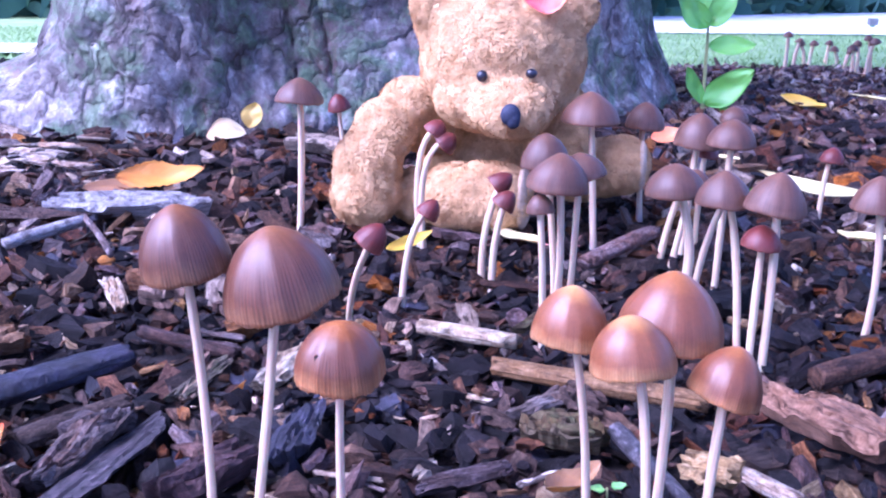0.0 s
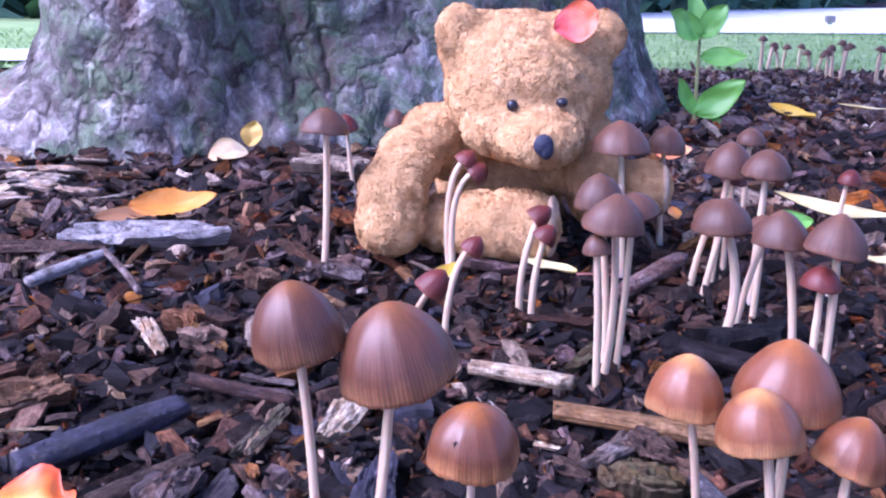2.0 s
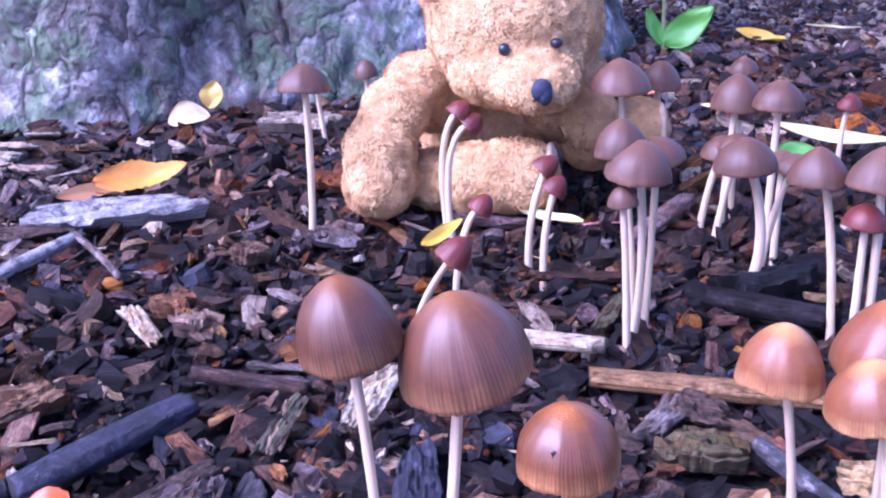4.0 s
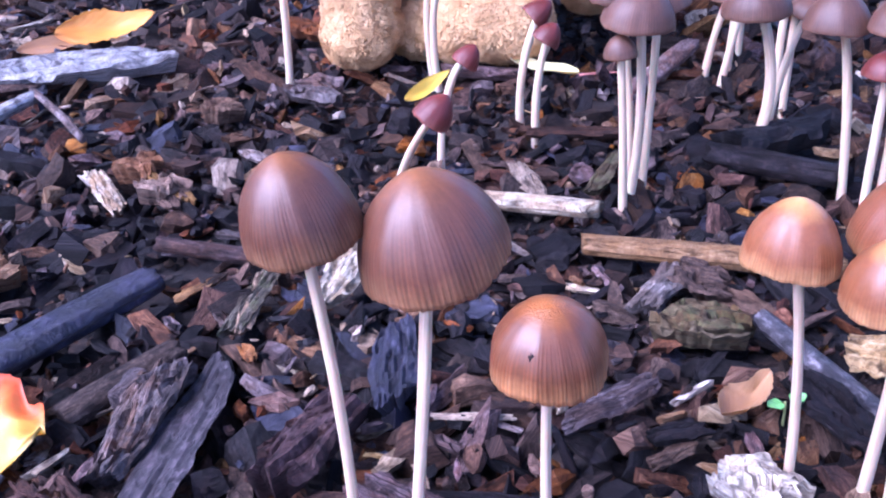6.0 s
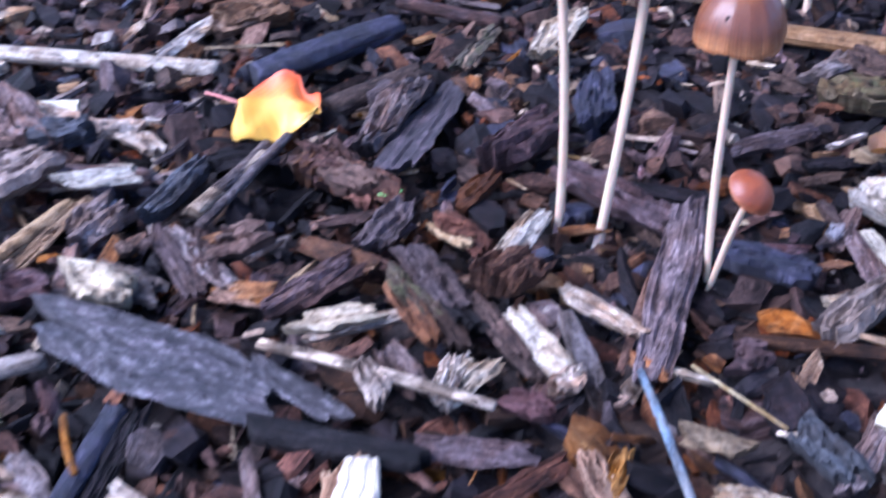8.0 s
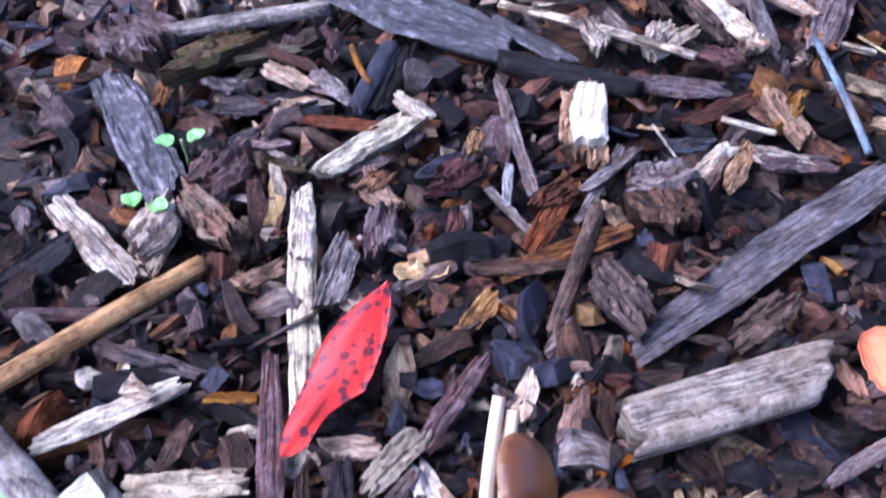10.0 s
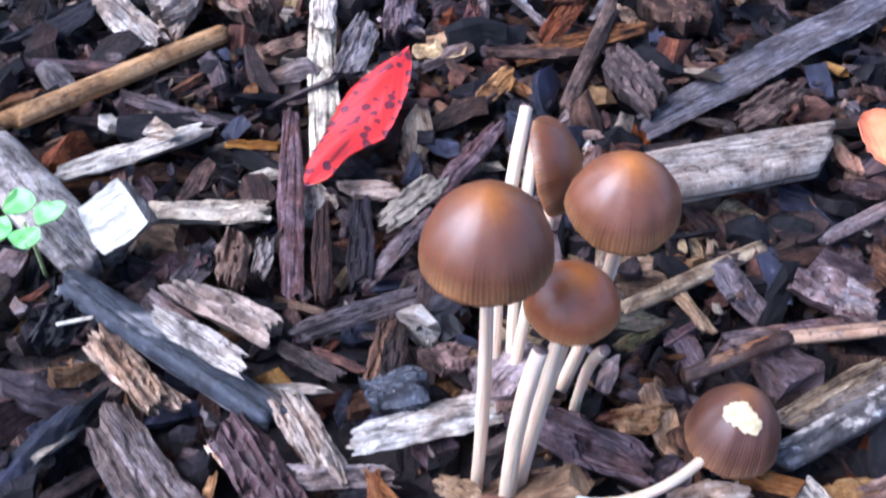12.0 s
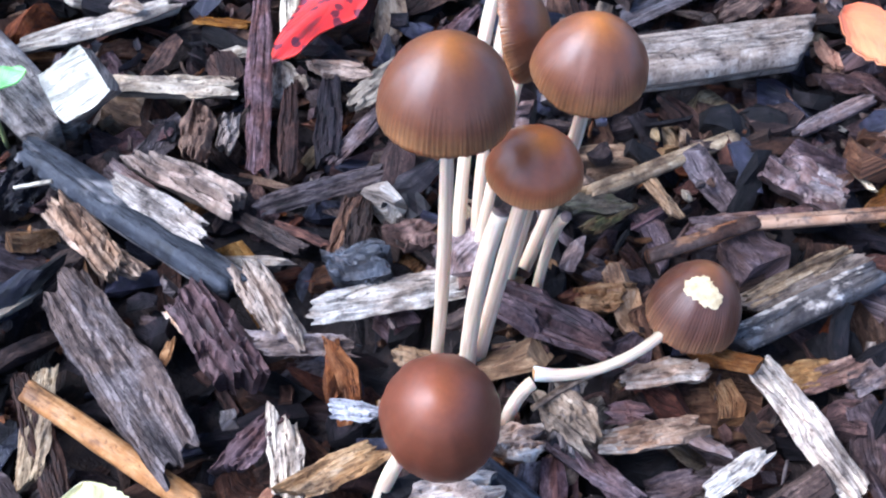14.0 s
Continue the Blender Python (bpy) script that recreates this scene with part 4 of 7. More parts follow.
CHIP["plum"] = bark_piece("violet_bark", (0.012, 0.009, 0.012), (0.045, 0.034, 0.040), (0.14, 0.11, 0.12))
CHIP["birch"] = wood("birch_bark", (0.3, 0.3, 0.3), (0.6, 0.6, 0.6), (0.9, 0.9, 0.9), 0.7, 0.1, 0, ((0.045, 0.032, 0.032), (0.62, 0.58, 0.54), 110, 0.09))


CHIP["bark"] = bark_piece("dark_bark", (0.014, 0.012, 0.015), (0.062, 0.053, 0.060), (0.26, 0.235, 0.25))
# dark bark with the sky's blue reflection put into its colour
CHIP["navy"] = bark_piece("sky_tinted_dark_bark", (0.006, 0.006, 0.013), (0.018, 0.017, 0.034), (0.066, 0.060, 0.092))
CHIP["fresh"] = wood("fresh_cut_wood", (0.55, 0.46, 0.31), (0.74, 0.65, 0.46), (0.85, 0.77, 0.60), 0.7, 0.05, warmth=0.1, clean=0.75)
CHIP["bleached"] = wood("bleached_wood", (0.19, 0.145, 0.105), (0.57, 0.49, 0.385), (0.85, 0.77, 0.64), 0.8, 0.12, warmth=0.3)
CHIP["burnt"] = wood("burnt_branch", (0.02, 0.02, 0.025), (0.1, 0.1, 0.1), (0.3, 0.3, 0.3), 0.65, 0.1, 0, ((0.022, 0.025, 0.036), (0.30, 0.27, 0.255), 30, 0.04), 0.2)
CHIP["driftwood"] = wood("driftwood", (0.10, 0.073, 0.056), (0.34, 0.27, 0.215), (0.62, 0.53, 0.44), 0.8, 0.1, warmth=0.45)
CHIP["hazel"] = wood("hazel_wood", (0.085, 0.046, 0.029), (0.25, 0.155, 0.100), (0.45, 0.315, 0.22), 0.7, 0.1, warmth=0.3, clean=0.3)
CHIP["blue"] = wood("bluish_twig", (0.10, 0.13, 0.17), (0.24, 0.30, 0.36), (0.36, 0.42, 0.48), 0.7, 0.1)
CHIP["slate"] = wood("slate_wood", (0.015, 0.017, 0.022), (0.06, 0.065, 0.08), (0.20, 0.20, 0.22), 0.55, 0.15)
CHIP["straw"] = wood("straw", (0.34, 0.26, 0.16), (0.55, 0.46, 0.32), (0.68, 0.60, 0.46), 0.6, 0.15)


def splinter(L, W, T, seed, cols=10, rows=13, torn=0.5, round_=False, taper=0.3, bend=0.0, ridge=0.2):
    """A torn piece of wood along x: ridges run with the grain, and both ends are split and frayed."""
    rng = random.Random(seed)
    k = seed * 3.71
    t0, t1 = 1 - rng.uniform(0.2, 1.0) * taper, 1 - rng.uniform(0.2, 1.0) * taper
    skew0, skew1 = rng.uniform(-0.5, 0.5), rng.uniform(-0.5, 0.5)
    vs, uvs = [], []
    ring = 2 * cols
    for i in range(rows):
        s = i / (rows - 1) * 2 - 1
        q = abs(s)
        wide = 1 - q * q * (1 - (t0 if s < 0 else t1))
        up = 1 + 0.35 * noise.noise((s * 1.3, k, 2.2))
        for j in range(ring):
            if round_:
                w = 2 * math.pi * (j + 0.5) / ring
                c, d = -math.cos(w), math.sin(w)
                fold = 1 + ridge * 0.8 * noise.noise((c * 3 + k, d * 3, s * 1.2)) + ridge * 0.5 * noise.noise((c * 8, d * 8 + k, s * 4))
                y, z = c * W / 2 * wide * fold, d * T / 2 * wide * fold
            else:
                top = j < cols
                c = (j / (cols - 1) if top else (ring - 1 - j) / (cols - 1)) * 2 - 1
                side = noise.noise((s * 1.7, k + (5 if c > 0 else 0), 0.7)) + 0.35 * noise.noise((s * 6.5, k + (5 if c > 0 else 0), 3.7))
                y = c * W / 2 * wide * (1 + 0.24 * side * abs(c)) * (1.0 if top else 0.72 + 0.2 * noise.noise((s * 2, k, 7.1)))
                # flaking layers: the top breaks off in steps along the grain
                flake = noise.noise((c * 2.3 + k, s * 1.5 * L / (W + L), 21)) + 0.45 * noise.noise((c * 6 + k, s * 3.1, 27))
                lift = -ridge * 2.2 * min(1.0, max(0.0, (flake - 0.06) / 0.10))
                lift += ridge * (0.9 * noise.noise((c * 1.6 + k, s * 0.6, 0)) + 0.6 * noise.noise((c * 8 + k, s * 0.9, 4)) + 0.6 * noise.noise((c * 17 + k, s * 3, 8)) + 0.14 * noise.noise((c * 9 + k, s * 13, 12)))
                z = T * (0.5 * up * (1 - 0.35 * c ** 6) + lift) if top else -T * 0.5 * (1 - 0.3 * c ** 6)
            fray = torn * W * (1.0 * noise.noise((c * 1.5 + k, 9 if s < 0 else 17, 0.2)) + 0.42 * noise.noise((c * 6 + k, 3 if s < 0 else 31, 0.2)))
            x = s * L / 2 + q ** 4 * (fray + (skew0 if s < 0 else skew1) * W * c * torn * 1.6) * (1 if s > 0 else -1)
            if not round_ and j >= cols:
                x *= 0.93
            y += bend * L * (0.5 - s * s) * 0.3
            vs.append((x, y, z))
            uvs.append((x + k, (c * 0.5 + 0.5) * W + (0 if j < cols else W * 1.7) + k * 0.37))
    f = grid_faces(rows, ring, flip=True)
    for i, flip in ((0, False), (rows - 1, True)):
        o = i * ring
        for j in range(cols - 1):
            q = (o + j, o + j + 1, o + ring - 2 - j, o + ring - 1 - j)
            f.append(q[::-1] if flip else q)
    return vs, f, uvs


def block(L, W, T):
    """A sawn block with broken edges."""
    bm = bmesh.new()
    bmesh.ops.create_cube(bm, size=1.0, matrix=Matrix.Diagonal((L, W, T, 1)))
    bmesh.ops.subdivide_edges(bm, edges=bm.edges[:], cuts=5, use_grid_fill=True)
    for v in bm.verts:
        v.co *= 1 - 0.03 * (max(0.0, abs(v.co.x) / L * 2 - 0.7) * max(0.0, abs(v.co.y) / W * 2 - 0.7)) * 8
        v.co += Vector((noise.noise(v.co * 300), noise.noise(v.co * 300 + Vector((5, 0, 0))), noise.noise(v.co * 300 + Vector((0, 9, 0))))) * 0.0004 + Vector((noise.noise(v.co * 90 + Vector((3, 0, 0))), noise.noise(v.co * 90), 0.5 * noise.noise(v.co * 120 + Vector((0, 4, 0))))) * 0.0022
    bm.verts.index_update()
    vs, f = [v.co.copy() for v in bm.verts], [tuple(v.index for v in q.verts) for q in bm.faces]
    bm.free()
    return vs, f, [(v.x + v.z, v.y + v.z) for v in vs]


hero_count = 0
HERO = []


def hero(name, label, wood_name, x, y, yaw, L, W, kind, lift=0.0):
    """One loose piece of wood, lying on the bed."""
    global hero_count
    hero_count += 1
    rng = random.Random(hero_count * 17)
    T = {"chip": 0.34, "chunk": 0.6, "stick": 0.85, "twig": 0.9, "strip": 0.22, "bark": 0.20, "straw": 0.9, "plank": 0.4, "log": 0.7, "blade": 0.16, "block": 0.9}[kind] * W
    T = max(0.0009, min(T, 0.012))
    rnd = kind in ("stick", "twig", "straw", "log")
    thin = kind in ("twig", "straw")
    vs, f, uvs = splinter(L, W, T, hero_count, 6 if thin else 18, 12 if thin else 30, 0.1 if thin else 0.06 if kind == "block" else 0.12 if wood_name == "fresh" else 0.42, rnd, 0.15 if rnd else 0.35, rng.uniform(-0.12, 0.12) if kind == "twig" else 0.0, 0.08 if thin else 0.03 if kind == "block" or wood_name == "fresh" else 0.06 if kind == "log" else 0.12)
    if kind == "block":
        vs, f, uvs = block(L, W * 0.8, T * 0.45)
    ob = link_mesh(name, vs, f, [CHIP[wood_name], CHIP["driftwood"]], uvs, smooth=rnd)
    if kind == "block":
        for q in ob.data.polygons:
            q.material_index = 0 if q.normal.z > 0.75 else 1
    tip = rng.uniform(-5, 5) if L > 0.02 else rng.uniform(-12, 12)
    z = 0.0015 + T * 0.42 + (0.004 if thin else 0.0) + abs(math.sin(radians(tip))) * L * 0.25 + lift
    if kind == "plank":
        tip, z = 6.0, 0.004
    ob.matrix_world = pose(x, y, z + ground_z(x, y), rng.uniform(-14, 14) if not rnd else 0, tip, yaw)
    if kind == "block":
        ob.matrix_world = Matrix.Translation((0, 0, 0.004)) @ pose(x, y, z, 38, 0, 0) @ Matrix.Rotation(radians(yaw), 4, "Z")
    HERO.append((x, y, yaw, L, W))
    return tagged(ob, label, name.replace("_", " "), "loose wood on the mulch")


# loose wood, from the bear's tree to the last clump
hero("stick", "long blackened round stick lying on the mulch", "navy", -0.1103, 0.4156, 46, 0.0711, 0.0137, "stick")
hero("wood_chunk", "large flat weathered grey wood chunk on the mulch", "silver", -0.1637, 0.6784, 6, 0.0922, 0.0317, "chunk")
hero("twig", "weathered grey thin twig lying on the mulch", "grey", -0.1837, 0.6235, 54, 0.0309, 0.0054, "twig")
hero("twig", "weathered grey thin twig lying on the mulch", "grey", -0.1572, 0.6064, -58, 0.0699, 0.0042, "twig")
hero("stick", "peeled pale round stick lying on the mulch", "straw", 0.0557, 0.4723, -28, 0.0470, 0.0088, "stick")
hero("wood_chip", "pale flat wood chip on the mulch", "pale", -0.0169, 0.4371, 66, 0.0384, 0.0157, "chip")
hero("wood_chip", "pale lavender-grey flat wood chip on the mulch", "grey", 0.0875, 0.4067, 49, 0.0335, 0.0119, "chip")
hero("wood_chunk", "mossy olive thick wood chunk on the mulch", "moss", 0.0919, 0.3794, -21, 0.0232, 0.0155, "chunk")
hero("stick", "dark grey short stick lying on the mulch", "bark", 0.1188, 0.3553, -70, 0.0499, 0.0075, "stick")
hero("wood_chunk", "blackish wet thick wood chunk on the mulch", "dark", 0.1152, 0.3347, -68, 0.0295, 0.0129, "chunk")
hero("wood_chip", "mossy olive flat wood chip on the mulch", "moss", -0.0503, 0.4250, 71, 0.0374, 0.0093, "chip")
hero("wood_chip", "brown flat wood chip on the mulch", "brown", -0.0696, 0.4366, 46, 0.0184, 0.0050, "chip")
hero("wood_chip", "tan flat wood chip on the mulch", "tan", -0.0860, 0.3762, 28, 0.0334, 0.0064, "chip")
hero("bark_slab", "long slate-grey bark chip lying on the mulch", "plum", -0.0643, 0.3579, 77, 0.0674, 0.0165, "bark")
hero("wood_chunk", "pitted pale grey-brown thick wood chunk on the mulch", "grey", -0.0773, 0.3619, 73, 0.0437, 0.0135, "chunk")
hero("wood_chunk", "dark maroon thick wood chunk on the mulch", "redwet", -0.0287, 0.3431, 58, 0.0367, 0.0167, "chunk")
hero("wood_chip", "blue-black wet flat wood chip on the mulch", "navy", -0.0033, 0.3796, 87, 0.0426, 0.0152, "chip")
hero("wood_chunk", "brown-grey wood chip beside the tall mushroom's foot", "violet", 0.0013, 0.3113, -43, 0.0418, 0.0129, "chunk")
hero("plank_piece", "weathered grey-violet fibrous plank piece pointing up from the mulch", "violet", 0.0140, 0.2679, -103, 0.0729, 0.0129, "plank")
hero("wood_strip", "reddish-brown narrow wood strip on the mulch", "red", 0.0042, 0.2574, -105, 0.0480, 0.0028, "strip")
hero("wood_chip", "white wedge-shaped wood chip on the mulch", "fresh", 0.0690, 0.2286, 53, 0.0324, 0.0100, "chip")
hero("wood_chip", "blackish wet flat wood chip on the mulch", "dark", 0.0138, 0.3183, -18, 0.0327, 0.0072, "chip")
hero("wood_chip", "tan flat wood chip on the mulch", "tan", 0.0166, 0.3533, -10, 0.0233, 0.0027, "chip")
hero("wood_chip", "pale flat wood chip on the mulch", "pale", -0.0308, 0.2922, 69, 0.0307, 0.0050, "chip")
hero("wood_chip", "tan flat wood chip on the mulch", "tan", -0.0493, 0.2925, -45, 0.0173, 0.0098, "chip")
hero("wood_chip", "reddish-brown flat wood chip on the mulch", "red", -0.0817, 0.2816, -22, 0.0257, 0.0053, "chip")
hero("wood_chunk", "brown thick wood chunk on the mulch", "brown", -0.0962, 0.3244, -27, 0.0137, 0.0142, "chunk")
hero("wood_chip", "reddish-brown flat wood chip on the mulch", "red", -0.0839, 0.3166, -39, 0.0195, 0.0099, "chip")
hero("wood_chip", "grey-violet flat wood chip on the mulch", "violet", -0.0688, 0.2908, 57, 0.0185, 0.0091, "chip")
hero("wood_chip", "grey-violet flat wood chip on the mulch", "violet", 0.0559, 0.3517, 29, 0.0339, 0.0093, "chip")
hero("stick", "grey-violet short stick lying on the mulch", "violet", -0.0649, 0.4579, -18, 0.0469, 0.0068, "stick")
hero("wood_chip", "pale flat wood chip on the mulch", "pale", -0.1654, 0.4538, 66, 0.0329, 0.0090, "chip")
hero("wood_chip", "orange-brown flat wood chip on the mulch", "orange", -0.1501, 0.4491, 42, 0.0302, 0.0111, "chip")
hero("wood_chip", "pale flat wood chip on the mulch", "pale", 0.0629, 0.2653, 18, 0.0169, 0.0074, "chip")
hero("wood_chip", "weathered grey flat wood chip on the mulch", "grey", 0.0704, 0.2772, -81, 0.0320, 0.0070, "chip")
hero("wood_chip", "weathered grey flat wood chip on the mulch", "grey", 0.0663, 0.2999, 57, 0.0237, 0.0063, "chip")
hero("wood_chunk", "big splintered pale wood chunk beside mushroom stems", "pale", 0.0820, 0.3065, -53, 0.0247, 0.0120, "chunk")
# pale wood, whitened in colour to look sunlit
hero("wood_chunk", "pale thick wood chunk on the mulch", "bleached", 0.0956, 0.2788, -66, 0.0242, 0.0099, "chunk")
hero("wood_chip", "reddish-brown flat wood chip on the mulch", "red", -0.0922, 0.5128, -55, 0.0249, 0.0133, "chip")
hero("wood_chip", "pale flat wood chip on the mulch", "pale", -0.1187, 0.5234, -65, 0.0437, 0.0097, "chip")
hero("wood_chip", "brown flat wood chip on the mulch", "brown", -0.1048, 0.5370, -33, 0.0157, 0.0099, "chip")
hero("wood_chip", "weathered grey flat wood chip on the mulch", "grey", -0.0549, 0.4722, -13, 0.0232, 0.0076, "chip")
hero("wood_chip", "blackish wet flat wood chip on the mulch", "dark", -0.1261, 0.3348, 28, 0.0202, 0.0125, "chip")
hero("twig", "weathered grey thin twig lying on the mulch", "grey", -0.1206, 0.3209, 77, 0.0352, 0.0052, "twig")
hero("wood_chip", "tan flat wood chip on the mulch", "tan", -0.1495, 0.4264, -3, 0.0374, 0.0037, "chip")
hero("wood_chip", "reddish-brown flat wood chip on the mulch", "red", -0.0831, 0.2985, 27, 0.0167, 0.0064, "chip")
hero("wood_chip", "brown flat wood chip on the mulch", "brown", 0.1010, 0.4093, -38, 0.0160, 0.0153, "chip")
hero("wood_chip", "blackish wet flat wood chip on the mulch", "dark", 0.0699, 0.3360, 1, 0.0153, 0.0093, "chip")
hero("wood_chip", "reddish-brown flat wood chip on the mulch", "red", 0.0672, 0.3285, 28, 0.0152, 0.0062, "chip")
hero("wood_chunk", "blackened thick wood chunk on the mulch", "navy", 0.0414, 0.2784, -18, 0.0229, 0.0115, "chunk")
hero("wood_chip", "grey-violet flat wood chip on the mulch", "violet", 0.0420, 0.2891, 5, 0.0273, 0.0042, "chip")
hero("wood_chip", "weathered grey flat wood chip on the mulch", "grey", 0.0673, 0.3000, -117, 0.0211, 0.0070, "chip")
hero("wood_chunk", "speckled pale-topped wood chunk on the mulch", "tan", 0.0606, 0.2573, 43, 0.0304, 0.0124, "chunk")
hero("wood_chip", "weathered grey flat wood chip on the mulch", "grey", 0.0732, 0.2774, -76, 0.0265, 0.0048, "chip")
hero("wood_chip", "tan flat wood chip on the mulch", "tan", 0.0819, 0.2718, -84, 0.0293, 0.0047, "chip")
hero("stick", "brown short stick lying on the mulch", "brown", 0.0493, 0.2450, -11, 0.0422, 0.0043, "stick")
hero("wood_chunk", "dark maroon thick wood chunk on the mulch", "redwet", 0.0310, 0.2398, 14, 0.0098, 0.0098, "chunk")
hero("twig", "tan thin twig lying on the mulch", "tan", 0.0649, 0.2444, -7, 0.0134, 0.0020, "twig")
hero("wood_chip", "orange-brown flat wood chip on the mulch", "orange", 0.0606, 0.2822, 18, 0.0082, 0.0045, "chip")
hero("wood_chunk", "reddish-brown thick wood chunk on the mulch", "red", -0.0884, 0.3202, -35, 0.0322, 0.0136, "chunk")
hero("wood_chip", "orange-brown flat wood chip on the mulch", "orange", -0.0824, 0.2812, -27, 0.0273, 0.0057, "chip")
hero("wood_chunk", "orange-brown thick wood chunk on the mulch", "orange", -0.1140, 0.2865, 11, 0.0164, 0.0073, "chunk")
hero("wood_chip", "orange-brown flat wood chip on the mulch", "orange", -0.1064, 0.2617, -10, 0.0200, 0.0068, "chip")
hero("wood_chunk", "grey-violet thick wood chunk on the mulch", "violet", -0.0876, 0.2644, 51, 0.0304, 0.0086, "chunk")
hero("wood_chunk", "mossy olive thick wood chunk on the mulch", "moss", -0.0577, 0.2597, -52, 0.0256, 0.0086, "chunk")
hero("wood_chunk", "grey-violet thick wood chunk on the mulch", "violet", -0.0529, 0.2690, -56, 0.0338, 0.0099, "chunk")
hero("wood_chunk", "reddish-brown thick wood chunk on the mulch", "red", -0.0490, 0.2933, -16, 0.0105, 0.0088, "chunk")
hero("wood_chunk", "brown thick wood chunk on the mulch", "brown", -0.0335, 0.2482, -59, 0.0272, 0.0069, "chunk")
hero("stick", "blackened short stick lying on the mulch", "navy", -0.1268, 0.1960, 85, 0.0335, 0.0063, "stick")
hero("wood_chip", "mossy olive flat wood chip on the mulch", "moss", -0.1419, 0.1544, 14, 0.0117, 0.0065, "chip")
hero("wood_chip", "grey-violet flat wood chip on the mulch", "violet", -0.1566, 0.1642, 51, 0.0102, 0.0068, "chip")
hero("wood_chunk", "orange-brown thick wood chunk on the mulch", "orange", -0.1145, 0.1502, 62, 0.0076, 0.0071, "chunk")
hero("wood_chip", "grey-violet flat wood chip on the mulch", "violet", -0.0924, 0.1668, 90, 0.0155, 0.0044, "chip")
hero("wood_chunk", "dark maroon thick wood chunk on the mulch", "redwet", -0.0944, 0.1548, 30, 0.0118, 0.0095, "chunk")
hero("wood_chip", "silvery weathered flat wood chip on the mulch", "silver", -0.0799, 0.1566, 95, 0.0174, 0.0029, "chip")
hero("wood_chip", "grey-violet flat wood chip on the mulch", "violet", -0.1193, 0.1586, 34, 0.0107, 0.0049, "chip")
hero("wood_chunk", "dark maroon thick wood chunk on the mulch", "redwet", -0.1518, 0.1486, 129, 0.0173, 0.0083, "chunk")
hero("wood_chunk", "reddish-brown thick wood chunk on the mulch", "red", -0.0669, 0.1524, 55, 0.0121, 0.0073, "chunk")
hero("wood_chunk", "weathered grey thick wood chunk on the mulch", "grey", -0.0411, 0.1607, 27, 0.0134, 0.0122, "chunk")
hero("wood_chip", "slate-blue flat wood chip on the mulch", "slate", -0.0329, 0.1790, 22, 0.0124, 0.0056, "chip")
hero("wood_chunk", "orange-brown thick wood chunk on the mulch", "orange", -0.0069, 0.1939, -66, 0.0217, 0.0081, "chunk")
hero("twig", "pale thin twig lying on the mulch", "pale", -0.0175, 0.1856, -19, 0.0152, 0.0020, "twig")
hero("stick", "long pale stick lying on the mulch", "pale", -0.2013, 0.4065, -3, 0.0949, 0.0081, "stick")
hero("wood_chip", "pale flat wood chip on the mulch", "pale", -0.1715, 0.4428, 70, 0.0610, 0.0105, "chip")
hero("wood_chunk", "orange-brown thick wood chunk on the mulch", "orange", -0.1512, 0.4491, 36, 0.0318, 0.0124, "chunk")
hero("wood_chip", "white wood chip on the mulch", "fresh", -0.2099, 0.3679, 7, 0.0237, 0.0091, "chip")
hero("wood_chunk", "slate-blue thick wood chunk on the mulch", "slate", -0.1955, 0.3456, 12, 0.0230, 0.0153, "chunk")
hero("wood_chunk", "pale thick wood chunk on the mulch", "pale", -0.1769, 0.3512, 22, 0.0180, 0.0103, "chunk")
hero("wood_chip", "pale flat wood chip on the mulch", "pale", -0.1744, 0.3194, 24, 0.0286, 0.0067, "chip")
hero("wood_chunk", "slate-blue thick wood chunk on the mulch", "slate", -0.1411, 0.3113, 70, 0.0312, 0.0102, "chunk")
hero("stick", "tan short stick lying on the mulch", "tan", -0.1797, 0.2882, 75, 0.0322, 0.0057, "stick")
hero("wood_chunk", "weathered grey thick wood chunk on the mulch", "grey", -0.1598, 0.2892, 65, 0.0155, 0.0145, "chunk")
hero("wood_chunk", "silvery weathered thick wood chunk on the mulch", "driftwood", -0.1466, 0.2593, 3, 0.0190, 0.0121, "chunk")
hero("wood_chunk", "grey-violet thick wood chunk on the mulch", "violet", -0.1719, 0.2562, 12, 0.0079, 0.0089, "chunk")
hero("wood_chip", "grey-violet flat wood chip on the mulch", "violet", -0.1309, 0.2756, -53, 0.0409, 0.0074, "chip")
hero("wood_chunk", "dark maroon thick wood chunk on the mulch", "redwet", -0.0246, 0.2196, -25, 0.0122, 0.0079, "chunk")
hero("wood_chunk", "pale thick wood chunk on the mulch", "pale", -0.0146, 0.2290, 45, 0.0090, 0.0077, "chunk")
hero("wood_chip", "weathered grey flat wood chip on the mulch", "grey", -0.1385, 0.1917, -41, 0.0193, 0.0057, "chip")
hero("wood_chunk", "grey-violet thick wood chunk on the mulch", "violet", -0.0779, 0.3785, 42, 0.0207, 0.0148, "chunk")
hero("wood_chunk", "slate-blue thick wood chunk on the mulch", "slate", 0.0430, 0.2083, -62, 0.0168, 0.0105, "chunk")
hero("wood_chip", "weathered grey flat wood chip on the mulch", "grey", 0.0522, 0.2091, 58, 0.0268, 0.0066, "chip")
hero("wood_chunk", "reddish-brown thick wood chunk on the mulch", "red", -0.0971, 0.3327, 50, 0.0149, 0.0120, "chunk")
hero("wood_chunk", "dark maroon thick wood chunk on the mulch", "redwet", -0.0299, 0.3459, 31, 0.0234, 0.0146, "chunk")
hero("bark_slab", "large slab of dark wet bark lying on the mulch", "bark", -0.1225, 0.2310, -21, 0.0700, 0.0250, "bark")
